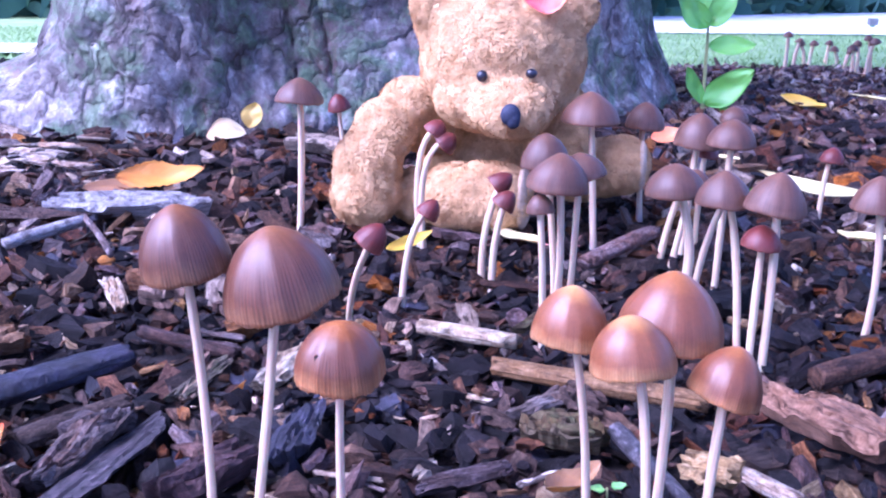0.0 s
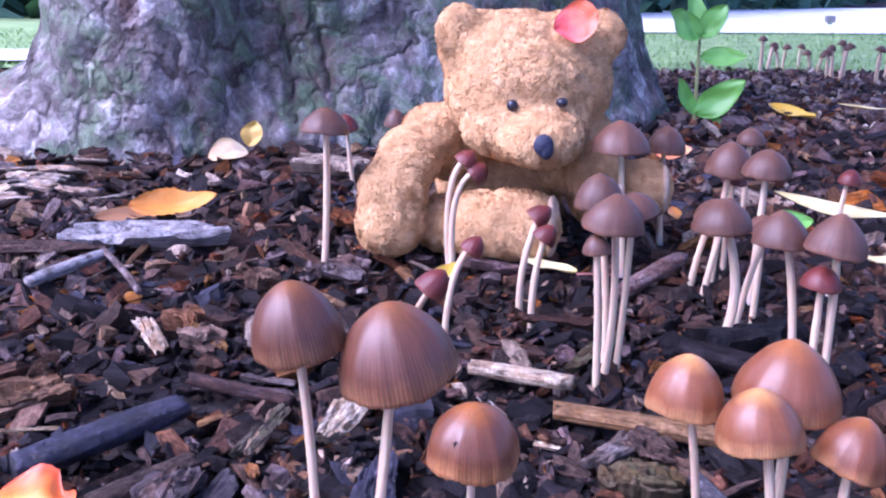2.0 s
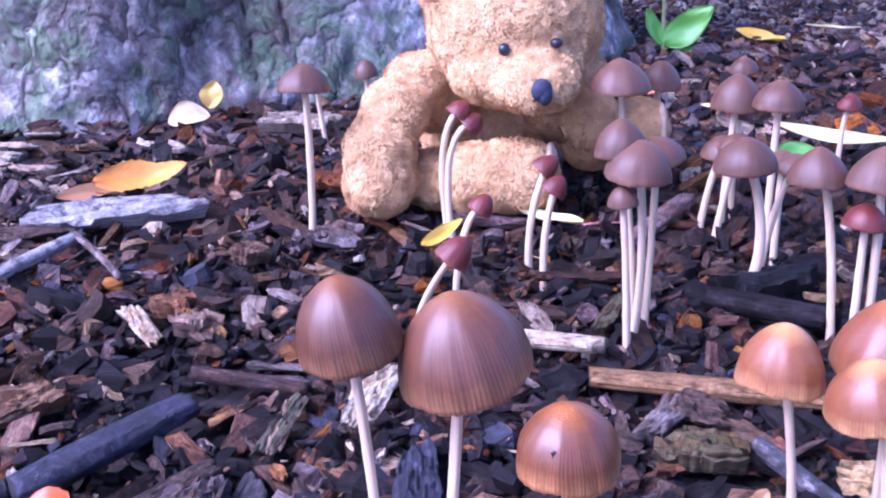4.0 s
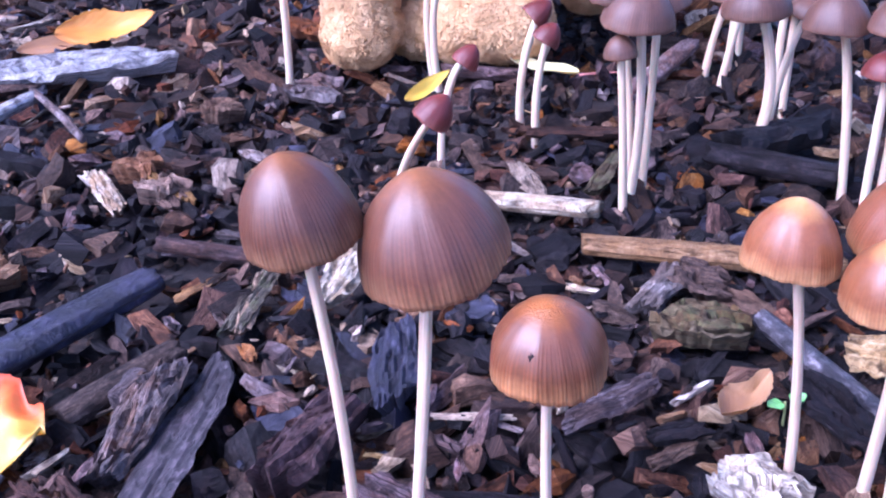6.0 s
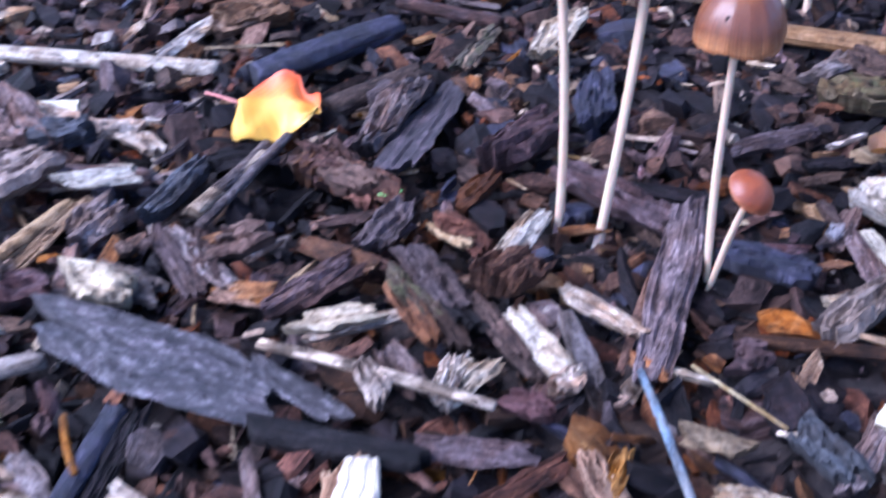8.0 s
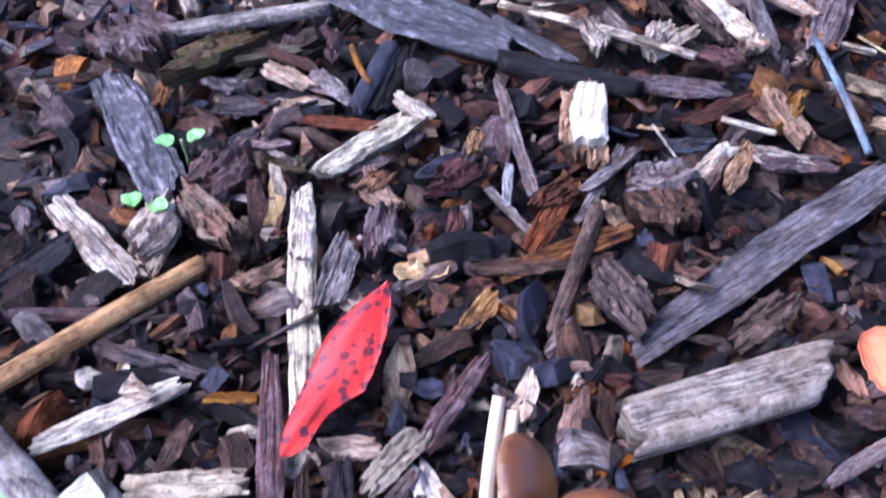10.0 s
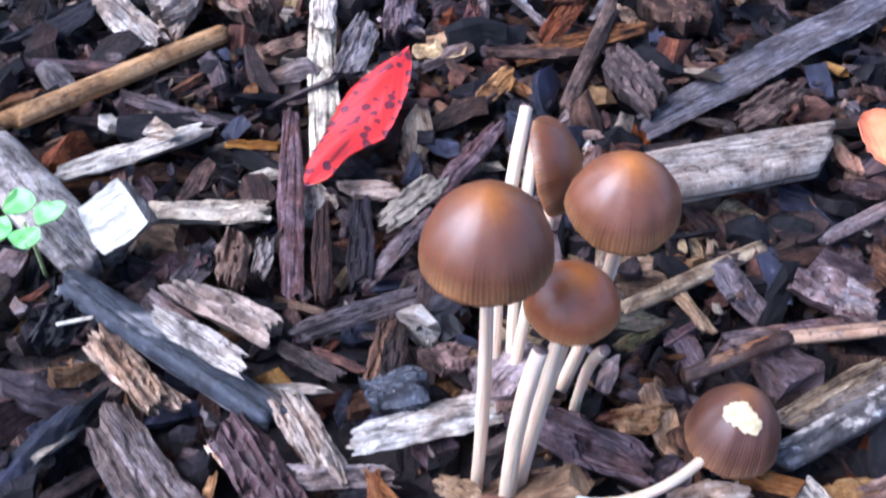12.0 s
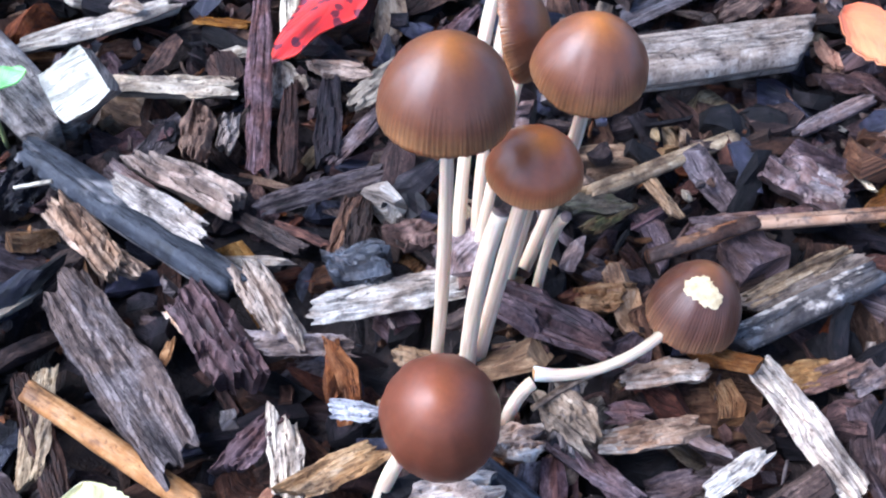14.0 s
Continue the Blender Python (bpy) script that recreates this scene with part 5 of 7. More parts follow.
hero("bark_slab", "dark grey piece of bark on the mulch", "bark", -0.0828, 0.2235, -34, 0.0319, 0.0088, "bark")
hero("twig", "thin twig with pale and dark bands", "bandpale", -0.0632, 0.2261, -16, 0.0644, 0.0034, "twig")
hero("stick", "blackish wet short stick lying on the mulch", "dark", -0.0687, 0.2037, -8, 0.0408, 0.0079, "stick")
hero("wood_chip", "grey-violet flat wood chip on the mulch", "violet", -0.0365, 0.2051, -6, 0.0282, 0.0078, "chip")
hero("wood_chunk", "split chip of fresh pale wood over orange bark", "fresh", -0.0608, 0.1851, -86, 0.0271, 0.0109, "chunk")
hero("wood_chip", "long pale wood shaving lying on the mulch", "bleached", -0.1211, 0.1651, 52, 0.0328, 0.0108, "chip")
hero("wood_chip", "pale flat wood chip on the mulch", "pale", -0.1123, 0.1847, -39, 0.0155, 0.0067, "chip")
hero("wood_chip", "reddish-brown flat wood chip on the mulch", "red", -0.1307, 0.1746, -1, 0.0219, 0.0068, "chip")
hero("wood_chip", "weathered grey flat wood chip on the mulch", "grey", -0.1509, 0.1625, 15, 0.0126, 0.0066, "chip")
hero("stick", "long weathered grey stick lying on the mulch", "driftwood", -0.1790, 0.2130, 24, 0.0640, 0.0060, "stick", 0.004)
hero("wood_chip", "mossy olive flat wood chip on the mulch", "moss", -0.1637, 0.2036, 36, 0.0179, 0.0085, "chip")
hero("twig", "thin bluish-grey bare twig", "blue", 0.0080, 0.2041, -80, 0.0564, 0.0023, "twig")
hero("straw", "straw-coloured dry stalk lying on the mulch", "straw", -0.0370, 0.1708, -62, 0.0268, 0.0008, "straw")
hero("straw", "straw-coloured dry stalk lying on the mulch", "straw", 0.0254, 0.2239, -46, 0.0282, 0.0009, "straw")
hero("wood_chip", "brown flat wood chip on the mulch", "brown", -0.0052, 0.1903, -43, 0.0334, 0.0066, "chip")
hero("wood_chip", "reddish-brown flat wood chip on the mulch", "red", -0.0253, 0.1959, 37, 0.0253, 0.0068, "chip")
hero("wood_chip", "tan flat wood chip on the mulch", "tan", 0.0184, 0.2112, -6, 0.0153, 0.0076, "chip")
hero("wood_chip", "pale flat wood chip on the mulch", "pale", 0.0239, 0.1957, -10, 0.0136, 0.0063, "chip")
hero("wood_chip", "grey-violet flat wood chip on the mulch", "violet", -0.0049, 0.1752, -1, 0.0175, 0.0085, "chip")
hero("wood_chip", "tan flat wood chip on the mulch", "tan", -0.0196, 0.1720, 74, 0.0208, 0.0055, "chip")
hero("wood_chip", "pale flat wood chip on the mulch", "pale", -0.0269, 0.1723, 56, 0.0181, 0.0053, "chip")
hero("wood_chip", "weathered grey flat wood chip on the mulch", "grey", -0.0568, 0.2305, -51, 0.0179, 0.0088, "chip")
hero("wood_chip", "pale flat wood chip on the mulch", "pale", -0.0404, 0.2290, 48, 0.0153, 0.0110, "chip")
hero("wood_chip", "pale flat wood chip on the mulch", "pale", -0.0219, 0.2432, -62, 0.0326, 0.0086, "chip")
hero("wood_chip", "brown flat wood chip on the mulch", "brown", -0.0305, 0.2442, -59, 0.0311, 0.0075, "chip")
hero("wood_chip", "pale flat wood chip on the mulch", "pale", -0.0055, 0.2571, -37, 0.0251, 0.0089, "chip")
hero("wood_chip", "pale flat wood chip on the mulch", "pale", -0.0719, 0.2488, 26, 0.0260, 0.0069, "chip")
hero("wood_chip", "brown flat wood chip on the mulch", "brown", -0.0828, 0.2655, 52, 0.0315, 0.0094, "chip")
hero("wood_chip", "brown flat wood chip on the mulch", "brown", -0.0531, 0.2566, -59, 0.0381, 0.0087, "chip")
hero("wood_chip", "blackish wet flat wood chip on the mulch", "dark", -0.0495, 0.2656, -63, 0.0395, 0.0101, "chip")
hero("wood_chip", "reddish-brown flat wood chip on the mulch", "red", -0.0770, 0.2804, -27, 0.0268, 0.0053, "chip")
hero("wood_chip", "pale flat wood chip on the mulch", "pale", -0.0273, 0.2903, 69, 0.0340, 0.0062, "chip")
hero("wood_chip", "reddish-brown flat wood chip on the mulch", "red", -0.0446, 0.2913, -55, 0.0198, 0.0090, "chip")
hero("wood_chip", "weathered grey flat wood chip on the mulch", "grey", -0.1408, 0.2623, -18, 0.0212, 0.0118, "chip")
hero("wood_chip", "orange-brown flat wood chip on the mulch", "orange", -0.1009, 0.2598, -29, 0.0225, 0.0064, "chip")
hero("wood_chip", "weathered grey flat wood chip on the mulch", "grey", -0.1245, 0.2779, -46, 0.0403, 0.0076, "chip")
hero("wood_chip", "tan flat wood chip on the mulch", "tan", -0.1746, 0.2848, 74, 0.0423, 0.0065, "chip")
hero("wood_chip", "pale flat wood chip on the mulch", "pale", -0.2103, 0.3658, -19, 0.0472, 0.0085, "chip")
hero("stick", "weathered grey short stick lying on the mulch", "grey", -0.1865, 0.3167, 5, 0.0638, 0.0096, "stick")
hero("wood_chip", "pale flat wood chip on the mulch", "pale", -0.1683, 0.3467, -33, 0.0281, 0.0107, "chip")
hero("twig", "weathered grey thin twig lying on the mulch", "grey", -0.1182, 0.3148, 71, 0.0529, 0.0039, "twig")
hero("wood_chip", "blackish wet flat wood chip on the mulch", "dark", -0.1213, 0.1979, 85, 0.0319, 0.0072, "chip")
hero("wood_chip", "weathered grey flat wood chip on the mulch", "grey", -0.0813, 0.1779, -69, 0.0499, 0.0039, "chip")
hero("wood_chip", "weathered grey flat wood chip on the mulch", "grey", -0.0534, 0.1661, 60, 0.0252, 0.0040, "chip")
hero("wood_chunk", "brown thick wood chunk on the mulch", "brown", -0.0899, 0.3268, -53, 0.0283, 0.0134, "chunk")
hero("wood_chunk", "reddish-brown thick wood chunk on the mulch", "red", -0.0771, 0.3167, -33, 0.0224, 0.0116, "chunk")
hero("wood_chip", "orange-brown flat wood chip on the mulch", "orange", -0.0089, 0.2965, 19, 0.0149, 0.0054, "chip")
hero("wood_chip", "grey-violet flat wood chip on the mulch", "violet", -0.1616, 0.1779, -1, 0.0167, 0.0070, "chip")
hero("wood_chip", "grey-violet flat wood chip on the mulch", "violet", -0.1697, 0.1864, -11, 0.0106, 0.0090, "chip")
hero("wood_chip", "tan flat wood chip on the mulch", "tan", -0.1530, 0.1936, -24, 0.0170, 0.0073, "chip")
hero("wood_chunk", "weathered grey thick wood chunk on the mulch", "grey", -0.2148, 0.3536, -44, 0.0449, 0.0165, "chunk")
hero("twig", "orange-brown thin twig lying on the mulch", "orange", -0.1315, 0.1989, -60, 0.0208, 0.0020, "twig")
hero("bark_slab", "dark grey bark slab lying on the mulch", "bark", -0.1885, 0.1616, -51, 0.0643, 0.0149, "bark")
hero("wood_chunk", "orange-brown thick wood chunk on the mulch", "orange", -0.1553, 0.1303, -35, 0.0234, 0.0103, "chunk")
hero("wood_chunk", "tan thick wood chunk on the mulch", "tan", -0.1657, 0.1219, 77, 0.0157, 0.0129, "chunk")
hero("wood_chip", "reddish-brown flat wood chip on the mulch", "red", -0.0612, 0.1334, 31, 0.0339, 0.0074, "chip")
hero("wood_chip", "brown flat wood chip on the mulch", "brown", -0.1228, 0.2783, -65, 0.0317, 0.0082, "chip")
hero("wood_chip", "reddish-brown flat wood chip on the mulch", "red", -0.0673, 0.1449, 76, 0.0284, 0.0061, "chip")
hero("wood_chip", "orange-brown flat wood chip on the mulch", "orange", -0.1131, 0.1460, -40, 0.0168, 0.0071, "chip")
hero("wood_chip", "weathered grey flat wood chip on the mulch", "grey", -0.0555, 0.1611, 75, 0.0324, 0.0029, "chip")
hero("wood_chip", "weathered grey flat wood chip on the mulch", "grey", -0.1458, 0.1591, -32, 0.0188, 0.0022, "chip")
hero("wood_chunk", "brown thick wood chunk on the mulch", "brown", -0.0388, 0.1510, -19, 0.0157, 0.0113, "chunk")
hero("wood_chip", "weathered grey flat wood chip on the mulch", "grey", -0.1402, 0.1900, -16, 0.0130, 0.0031, "chip")
hero("wood_chunk", "brown thick wood chunk on the mulch", "brown", -0.1563, 0.1432, 47, 0.0133, 0.0103, "chunk")
hero("wood_chip", "weathered grey flat wood chip on the mulch", "grey", -0.1079, 0.1316, -21, 0.0103, 0.0087, "chip")
hero("wood_chip", "weathered grey flat wood chip on the mulch", "grey", -0.0785, 0.1471, -49, 0.0204, 0.0037, "chip")
hero("wood_strip", "long flat pale wood strip lying on the mulch", "bleached", -0.1234, 0.1107, -73, 0.0735, 0.0076, "strip")
hero("wood_chip", "pale flat wood chip on the mulch", "pale", -0.1826, 0.1185, -37, 0.0423, 0.0086, "chip")
hero("wood_chip", "blackish wet flat wood chip on the mulch", "dark", -0.1934, 0.1069, 60, 0.0220, 0.0098, "chip")
hero("wood_chip", "tan flat wood chip on the mulch", "tan", -0.1652, 0.1216, 96, 0.0241, 0.0097, "chip")
hero("wood_chunk", "orange-brown thick wood chunk on the mulch", "orange", -0.1540, 0.1289, -34, 0.0200, 0.0106, "chunk")
hero("stick", "grey-violet short stick lying on the mulch", "violet", -0.1816, 0.0929, 13, 0.0276, 0.0040, "stick")
hero("wood_strip", "dark grey weathered wood strip lying on the mulch", "violet", -0.1164, 0.0638, -72, 0.0569, 0.0056, "strip")
hero("wood_chip", "brown flat wood chip on the mulch", "brown", -0.1052, 0.0498, -73, 0.0257, 0.0044, "chip")
hero("wood_chip", "blackish wet flat wood chip on the mulch", "dark", -0.0984, 0.0555, -75, 0.0247, 0.0056, "chip")
hero("wood_chip", "weathered grey flat wood chip on the mulch", "grey", -0.0901, 0.0546, 68, 0.0246, 0.0039, "chip")
hero("wood_chip", "tan flat wood chip on the mulch", "tan", -0.0907, 0.0672, 61, 0.0171, 0.0070, "chip")
hero("wood_chip", "tan flat wood chip on the mulch", "tan", -0.1001, 0.0690, 12, 0.0106, 0.0062, "chip")
hero("wood_chip", "grey-violet flat wood chip on the mulch", "violet", -0.0806, 0.0858, 71, 0.0254, 0.0059, "chip")
hero("wood_chip", "orange-brown flat wood chip on the mulch", "orange", -0.0797, 0.1099, 62, 0.0116, 0.0058, "chip")
hero("wood_chip", "pale split wood chip lying on the mulch", "bleached", -0.1551, 0.0682, 37, 0.0334, 0.0066, "chip")
hero("wood_chip", "bleached white wood chip speckled dark", "bleached", -0.1316, 0.0544, 11, 0.0248, 0.0084, "chip")
hero("log_piece", "cut grey log piece with a fresh pale end", "driftwood", -0.1639, 0.0449, -33, 0.0385, 0.0128, "log")
hero("wood_block", "freshly cut pale block of wood beside a seedling", "fresh", -0.1453, 0.0416, 42, 0.0109, 0.0133, "block")
hero("wood_chip", "orange-brown flat wood chip on the mulch", "orange", -0.1301, 0.0777, 11, 0.0118, 0.0032, "chip")
hero("stick", "thin orange-tan peeled stick", "peeled", -0.1679, 0.0918, 55, 0.0575, 0.0058, "stick")
hero("wood_chip", "grey-violet flat wood chip on the mulch", "violet", -0.1523, 0.0841, -7, 0.0272, 0.0053, "chip")
hero("stick", "charred branch piece with a pale broken patch", "burnt", -0.1254, 0.0183, -22, 0.0539, 0.0072, "stick")
hero("wood_chip", "weathered grey flat wood chip on the mulch", "grey", -0.1230, 0.0231, -27, 0.0254, 0.0056, "chip")
hero("wood_chunk", "tan thick wood chunk on the mulch", "tan", -0.1188, 0.0296, -16, 0.0238, 0.0073, "chunk")
hero("wood_chip", "brown flat wood chip on the mulch", "brown", -0.0998, 0.0224, -22, 0.0158, 0.0038, "chip")
hero("wood_chip", "grey-violet flat wood chip on the mulch", "violet", -0.0937, 0.0353, 33, 0.0249, 0.0052, "chip")
hero("wood_chip", "brown flat wood chip on the mulch", "brown", -0.0868, 0.0271, 91, 0.0168, 0.0048, "chip")
hero("wood_chunk", "slate-blue thick wood chunk on the mulch", "slate", -0.0813, 0.0184, -25, 0.0098, 0.0070, "chunk")
hero("wood_chunk", "pinkish-grey angular wood chunk on the mulch", "driftwood", -0.0937, 0.0054, -43, 0.0185, 0.0068, "chunk")
hero("wood_chip", "weathered grey flat wood chip on the mulch", "grey", -0.0865, 0.0002, 20, 0.0166, 0.0050, "chip")
hero("wood_strip", "curled pale wood strip at the mushrooms' feet", "pale", -0.0747, 0.0144, 31, 0.0285, 0.0067, "strip")
hero("wood_chunk", "grey-violet splintered wood chunk at the mushrooms' feet", "violet", -0.0473, 0.0156, -18, 0.0246, 0.0090, "chunk")
hero("bark_slab", "large grey fibrous bark slab lying on the mulch", "grey", -0.1147, -0.0120, -40, 0.0454, 0.0116, "bark")
hero("stick", "orange-tan peeled stick with dark specks", "peeled", -0.1099, -0.0253, -19, 0.0356, 0.0040, "stick")
hero("wood_chip", "brown flat wood chip on the mulch", "brown", -0.1212, -0.0263, -49, 0.0259, 0.0049, "chip")
hero("wood_chunk", "dark maroon thick wood chunk on the mulch", "redwet", -0.1005, -0.0035, -44, 0.0212, 0.0095, "chunk")
hero("wood_chip", "grey-violet flat wood chip on the mulch", "violet", -0.0885, -0.0194, 72, 0.0123, 0.0058, "chip")
hero("wood_chip", "pale flat wood chip on the mulch", "bleached", -0.0826, -0.0204, -67, 0.0159, 0.0058, "chip")
hero("wood_chip", "tan flat wood chip on the mulch", "tan", -0.0741, -0.0205, 47, 0.0159, 0.0055, "chip")
hero("wood_chunk", "tan thick wood chunk on the mulch", "tan", -0.0399, -0.0031, -39, 0.0116, 0.0083, "chunk")
hero("wood_chip", "grey-violet flat wood chip on the mulch", "violet", -0.0346, -0.0107, -28, 0.0165, 0.0044, "chip")
hero("wood_chip", "tan flat wood chip on the mulch", "tan", -0.0269, -0.0026, 27, 0.0194, 0.0052, "chip")
hero("wood_chip", "pale flat wood chip on the mulch", "pale", -0.0251, 0.0105, 20, 0.0139, 0.0058, "chip")
hero("wood_chip", "long bleached splintered wood chip lying on the mulch", "bleached", -0.0010, 0.0060, -50, 0.0272, 0.0069, "chip")
hero("wood_chip", "pale flat wood chip on the mulch", "bleached", -0.0122, -0.0050, 49, 0.0149, 0.0036, "chip")
hero("stick", "small stick with peeling white and black bark", "birch", -0.0015, 0.0301, 40, 0.0316, 0.0059, "stick")
hero("twig", "banded thin twig lying on the mulch", "banded", -0.0215, 0.0387, 37, 0.0240, 0.0033, "twig")
hero("twig", "long thin brown twig with orange patches", "banded", 0.0012, 0.0498, 17, 0.0287, 0.0032, "twig")
hero("wood_chip", "grey-violet flat wood chip on the mulch", "violet", -0.0115, 0.0495, 24, 0.0247, 0.0046, "chip")
hero("wood_chunk", "weathered grey thick wood chunk on the mulch", "grey", -0.0012, 0.0609, -15, 0.0140, 0.0095, "chunk")
hero("log_piece", "short pale weathered log piece lying on the mulch", "driftwood", -0.0226, 0.0924, 31, 0.0467, 0.0145, "log")
hero("flat_board", "long flat grey driftwood-like slat on the mulch", "lavender", -0.0097, 0.1424, 48, 0.0988, 0.0128, "blade")
hero("stick", "thin cream straw-like stick", "tan", -0.0298, 0.0598, 41, 0.0371, 0.0036, "stick")
hero("wood_chunk", "weathered grey thick wood chunk on the mulch", "grey", -0.0019, 0.0599, -23, 0.0147, 0.0090, "chunk")
hero("wood_chip", "weathered grey flat wood chip on the mulch", "grey", -0.0110, 0.0499, 24, 0.0262, 0.0044, "chip")
hero("stick", "weathered grey short stick lying on the mulch", "grey", 0.0041, 0.0832, 38, 0.0197, 0.0036, "stick")
hero("wood_chip", "tan flat wood chip on the mulch", "tan", -0.0021, 0.0370, 39, 0.0270, 0.0058, "chip")
hero("wood_chunk", "pale thick wood chunk on the mulch", "pale", -0.0555, -0.0214, 22, 0.0148, 0.0077, "chunk")
hero("stick", "slate-blue short stick lying on the mulch", "slate", -0.0459, -0.0175, -24, 0.0139, 0.0038, "stick")
hero("wood_chunk", "pale thick wood chunk on the mulch", "pale", -0.0475, -0.0095, 28, 0.0073, 0.0067, "chunk")
hero("wood_chip", "reddish-brown flat wood chip on the mulch", "red", -0.0671, 0.1282, 17, 0.0347, 0.0068, "chip")
hero("stick", "brown short stick lying on the mulch", "brown", -0.0586, 0.1269, 81, 0.0424, 0.0045, "stick")
hero("wood_chip", "orange-brown flat wood chip on the mulch", "orange", -0.1345, 0.1144, 49, 0.0115, 0.0061, "chip")
hero("wood_chip", "weathered grey flat wood chip on the mulch", "grey", -0.1162, 0.1170, 90, 0.0216, 0.0088, "chip")
hero("wood_chunk", "brown thick wood chunk on the mulch", "brown", -0.0152, 0.1169, 46, 0.0173, 0.0084, "chunk")
hero("wood_chunk", "brown thick wood chunk on the mulch", "brown", -0.0472, 0.1185, -50, 0.0193, 0.0121, "chunk")
hero("wood_chip", "grey-violet flat wood chip on the mulch", "violet", 0.0067, 0.0949, 14, 0.0086, 0.0063, "chip")
hero("wood_chip", "mossy olive flat wood chip on the mulch", "moss", -0.0390, 0.0432, 51, 0.0111, 0.0043, "chip")
hero("wood_chip", "brown flat wood chip on the mulch", "brown", -0.0737, 0.0280, -27, 0.0090, 0.0064, "chip")
hero("wood_chip", "reddish-brown flat wood chip on the mulch", "red", -0.0396, 0.0233, 35, 0.0074, 0.0060, "chip")
hero("wood_chip", "pale flat wood chip on the mulch", "pale", -0.1084, -0.0005, -32, 0.0081, 0.0020, "chip")
hero("wood_chip", "orange-brown flat wood chip on the mulch", "orange", -0.1082, -0.0064, -82, 0.0056, 0.0020, "chip")
hero("wood_chunk", "slate-blue thick wood chunk on the mulch", "slate", -0.0810, 0.0185, 19, 0.0102, 0.0089, "chunk")
hero("wood_chip", "orange-brown flat wood chip on the mulch", "orange", 0.0028, 0.0173, 36, 0.0125, 0.0053, "chip")
hero("wood_chip", "weathered grey flat wood chip on the mulch", "grey", 0.0098, 0.0191, 43, 0.0095, 0.0050, "chip")
hero("wood_chip", "grey-violet flat wood chip on the mulch", "violet", -0.0216, -0.0093, 26, 0.0095, 0.0047, "chip")
hero("wood_chip", "tan flat wood chip on the mulch", "tan", -0.1311, 0.0123, -26, 0.0240, 0.0063, "chip")
hero("wood_chunk", "blackish wet thick wood chunk on the mulch", "dark", -0.1476, 0.0190, 82, 0.0123, 0.0080, "chunk")
hero("wood_chip", "grey-violet flat wood chip on the mulch", "violet", -0.0304, 0.0014, 5, 0.0065, 0.0043, "chip")
hero("wood_chip", "tan flat wood chip on the mulch", "tan", -0.0667, 0.0027, -2, 0.0080, 0.0045, "chip")
hero("wood_chip", "orange-brown flat wood chip on the mulch", "orange", -0.1550, 0.4580, -12, 0.0265, 0.0151, "chip")
hero("wood_chip", "brown flat wood chip on the mulch", "brown", 0.0916, 0.5398, -13, 0.0517, 0.0108, "chip")
hero("wood_chip", "grey-violet flat wood chip on the mulch", "violet", 0.0559, 0.6248, -23, 0.0389, 0.0167, "chip")
hero("stick", "weathered grey short stick lying on the mulch", "grey", 0.1450, 0.6060, 50, 0.0698, 0.0106, "stick")
hero("wood_chip", "grey-violet flat wood chip on the mulch", "violet", -0.0646, 0.4617, -11, 0.0460, 0.0073, "chip")
hero("wood_chunk", "weathered grey thick wood chunk on the mulch", "grey", -0.0314, 0.6120, -26, 0.0225, 0.0147, "chunk")
hero("wood_chunk", "tan thick wood chunk on the mulch", "tan", -0.0594, 0.8748, 1, 0.0466, 0.0351, "chunk")
hero("wood_chip", "reddish-brown flat wood chip on the mulch", "red", -0.0354, 0.7201, -40, 0.0318, 0.0240, "chip")
hero("wood_chunk", "blackish wet thick wood chunk on the mulch", "dark", 0.1669, 0.5087, 16, 0.0500, 0.0204, "chunk")
hero("stick", "blackish wet short stick lying on the mulch", "dark", 0.1556, 0.4846, -42, 0.0560, 0.0121, "stick")
hero("wood_chip", "tan flat wood chip on the mulch", "tan", 0.0577, 0.4968, -81, 0.0329, 0.0091, "chip")
hero("wood_chip", "mossy olive flat wood chip on the mulch", "moss", 0.0901, 0.4979, 62, 0.0421, 0.0092, "chip")
hero("wood_chip", "orange-brown flat wood chip on the mulch", "orange", -0.0922, 0.5158, -50, 0.0268, 0.0124, "chip")
hero("wood_chip", "brown flat wood chip on the mulch", "brown", -0.1046, 0.5374, -38, 0.0202, 0.0116, "chip")
hero("wood_chip", "orange-brown flat wood chip on the mulch", "orange", -0.0761, 0.6039, -12, 0.0152, 0.0110, "chip")
hero("wood_chip", "reddish-brown flat wood chip on the mulch", "red", -0.0648, 0.5674, 18, 0.0141, 0.0124, "chip")
hero("wood_chip", "pale flat wood chip on the mulch", "pale", -0.1210, 0.5259, -56, 0.0366, 0.0069, "chip")
hero("wood_chip", "weathered grey flat wood chip on the mulch", "grey", -0.0555, 0.5435, -54, 0.0238, 0.0086, "chip")
hero("wood_chip", "orange-brown flat wood chip on the mulch", "orange", -0.1464, 0.4561, -4, 0.0192, 0.0134, "chip")
hero("wood_chunk", "broad hazel-brown wood chunk lying on the mulch", "hazel", 0.1886, 0.3900, -48, 0.0454, 0.0233, "chunk")
hero("wood_chip", "tan flat wood chip on the mulch", "tan", 0.1391, 0.3573, -40, 0.0165, 0.0166, "chip")
hero("stick", "pale short stick lying on the mulch", "pale", 0.1559, 0.3472, -48, 0.0228, 0.0069, "stick")
hero("stick", "brown short stick lying on the mulch", "brown", 0.2159, 0.4399, 32, 0.0453, 0.0117, "stick")
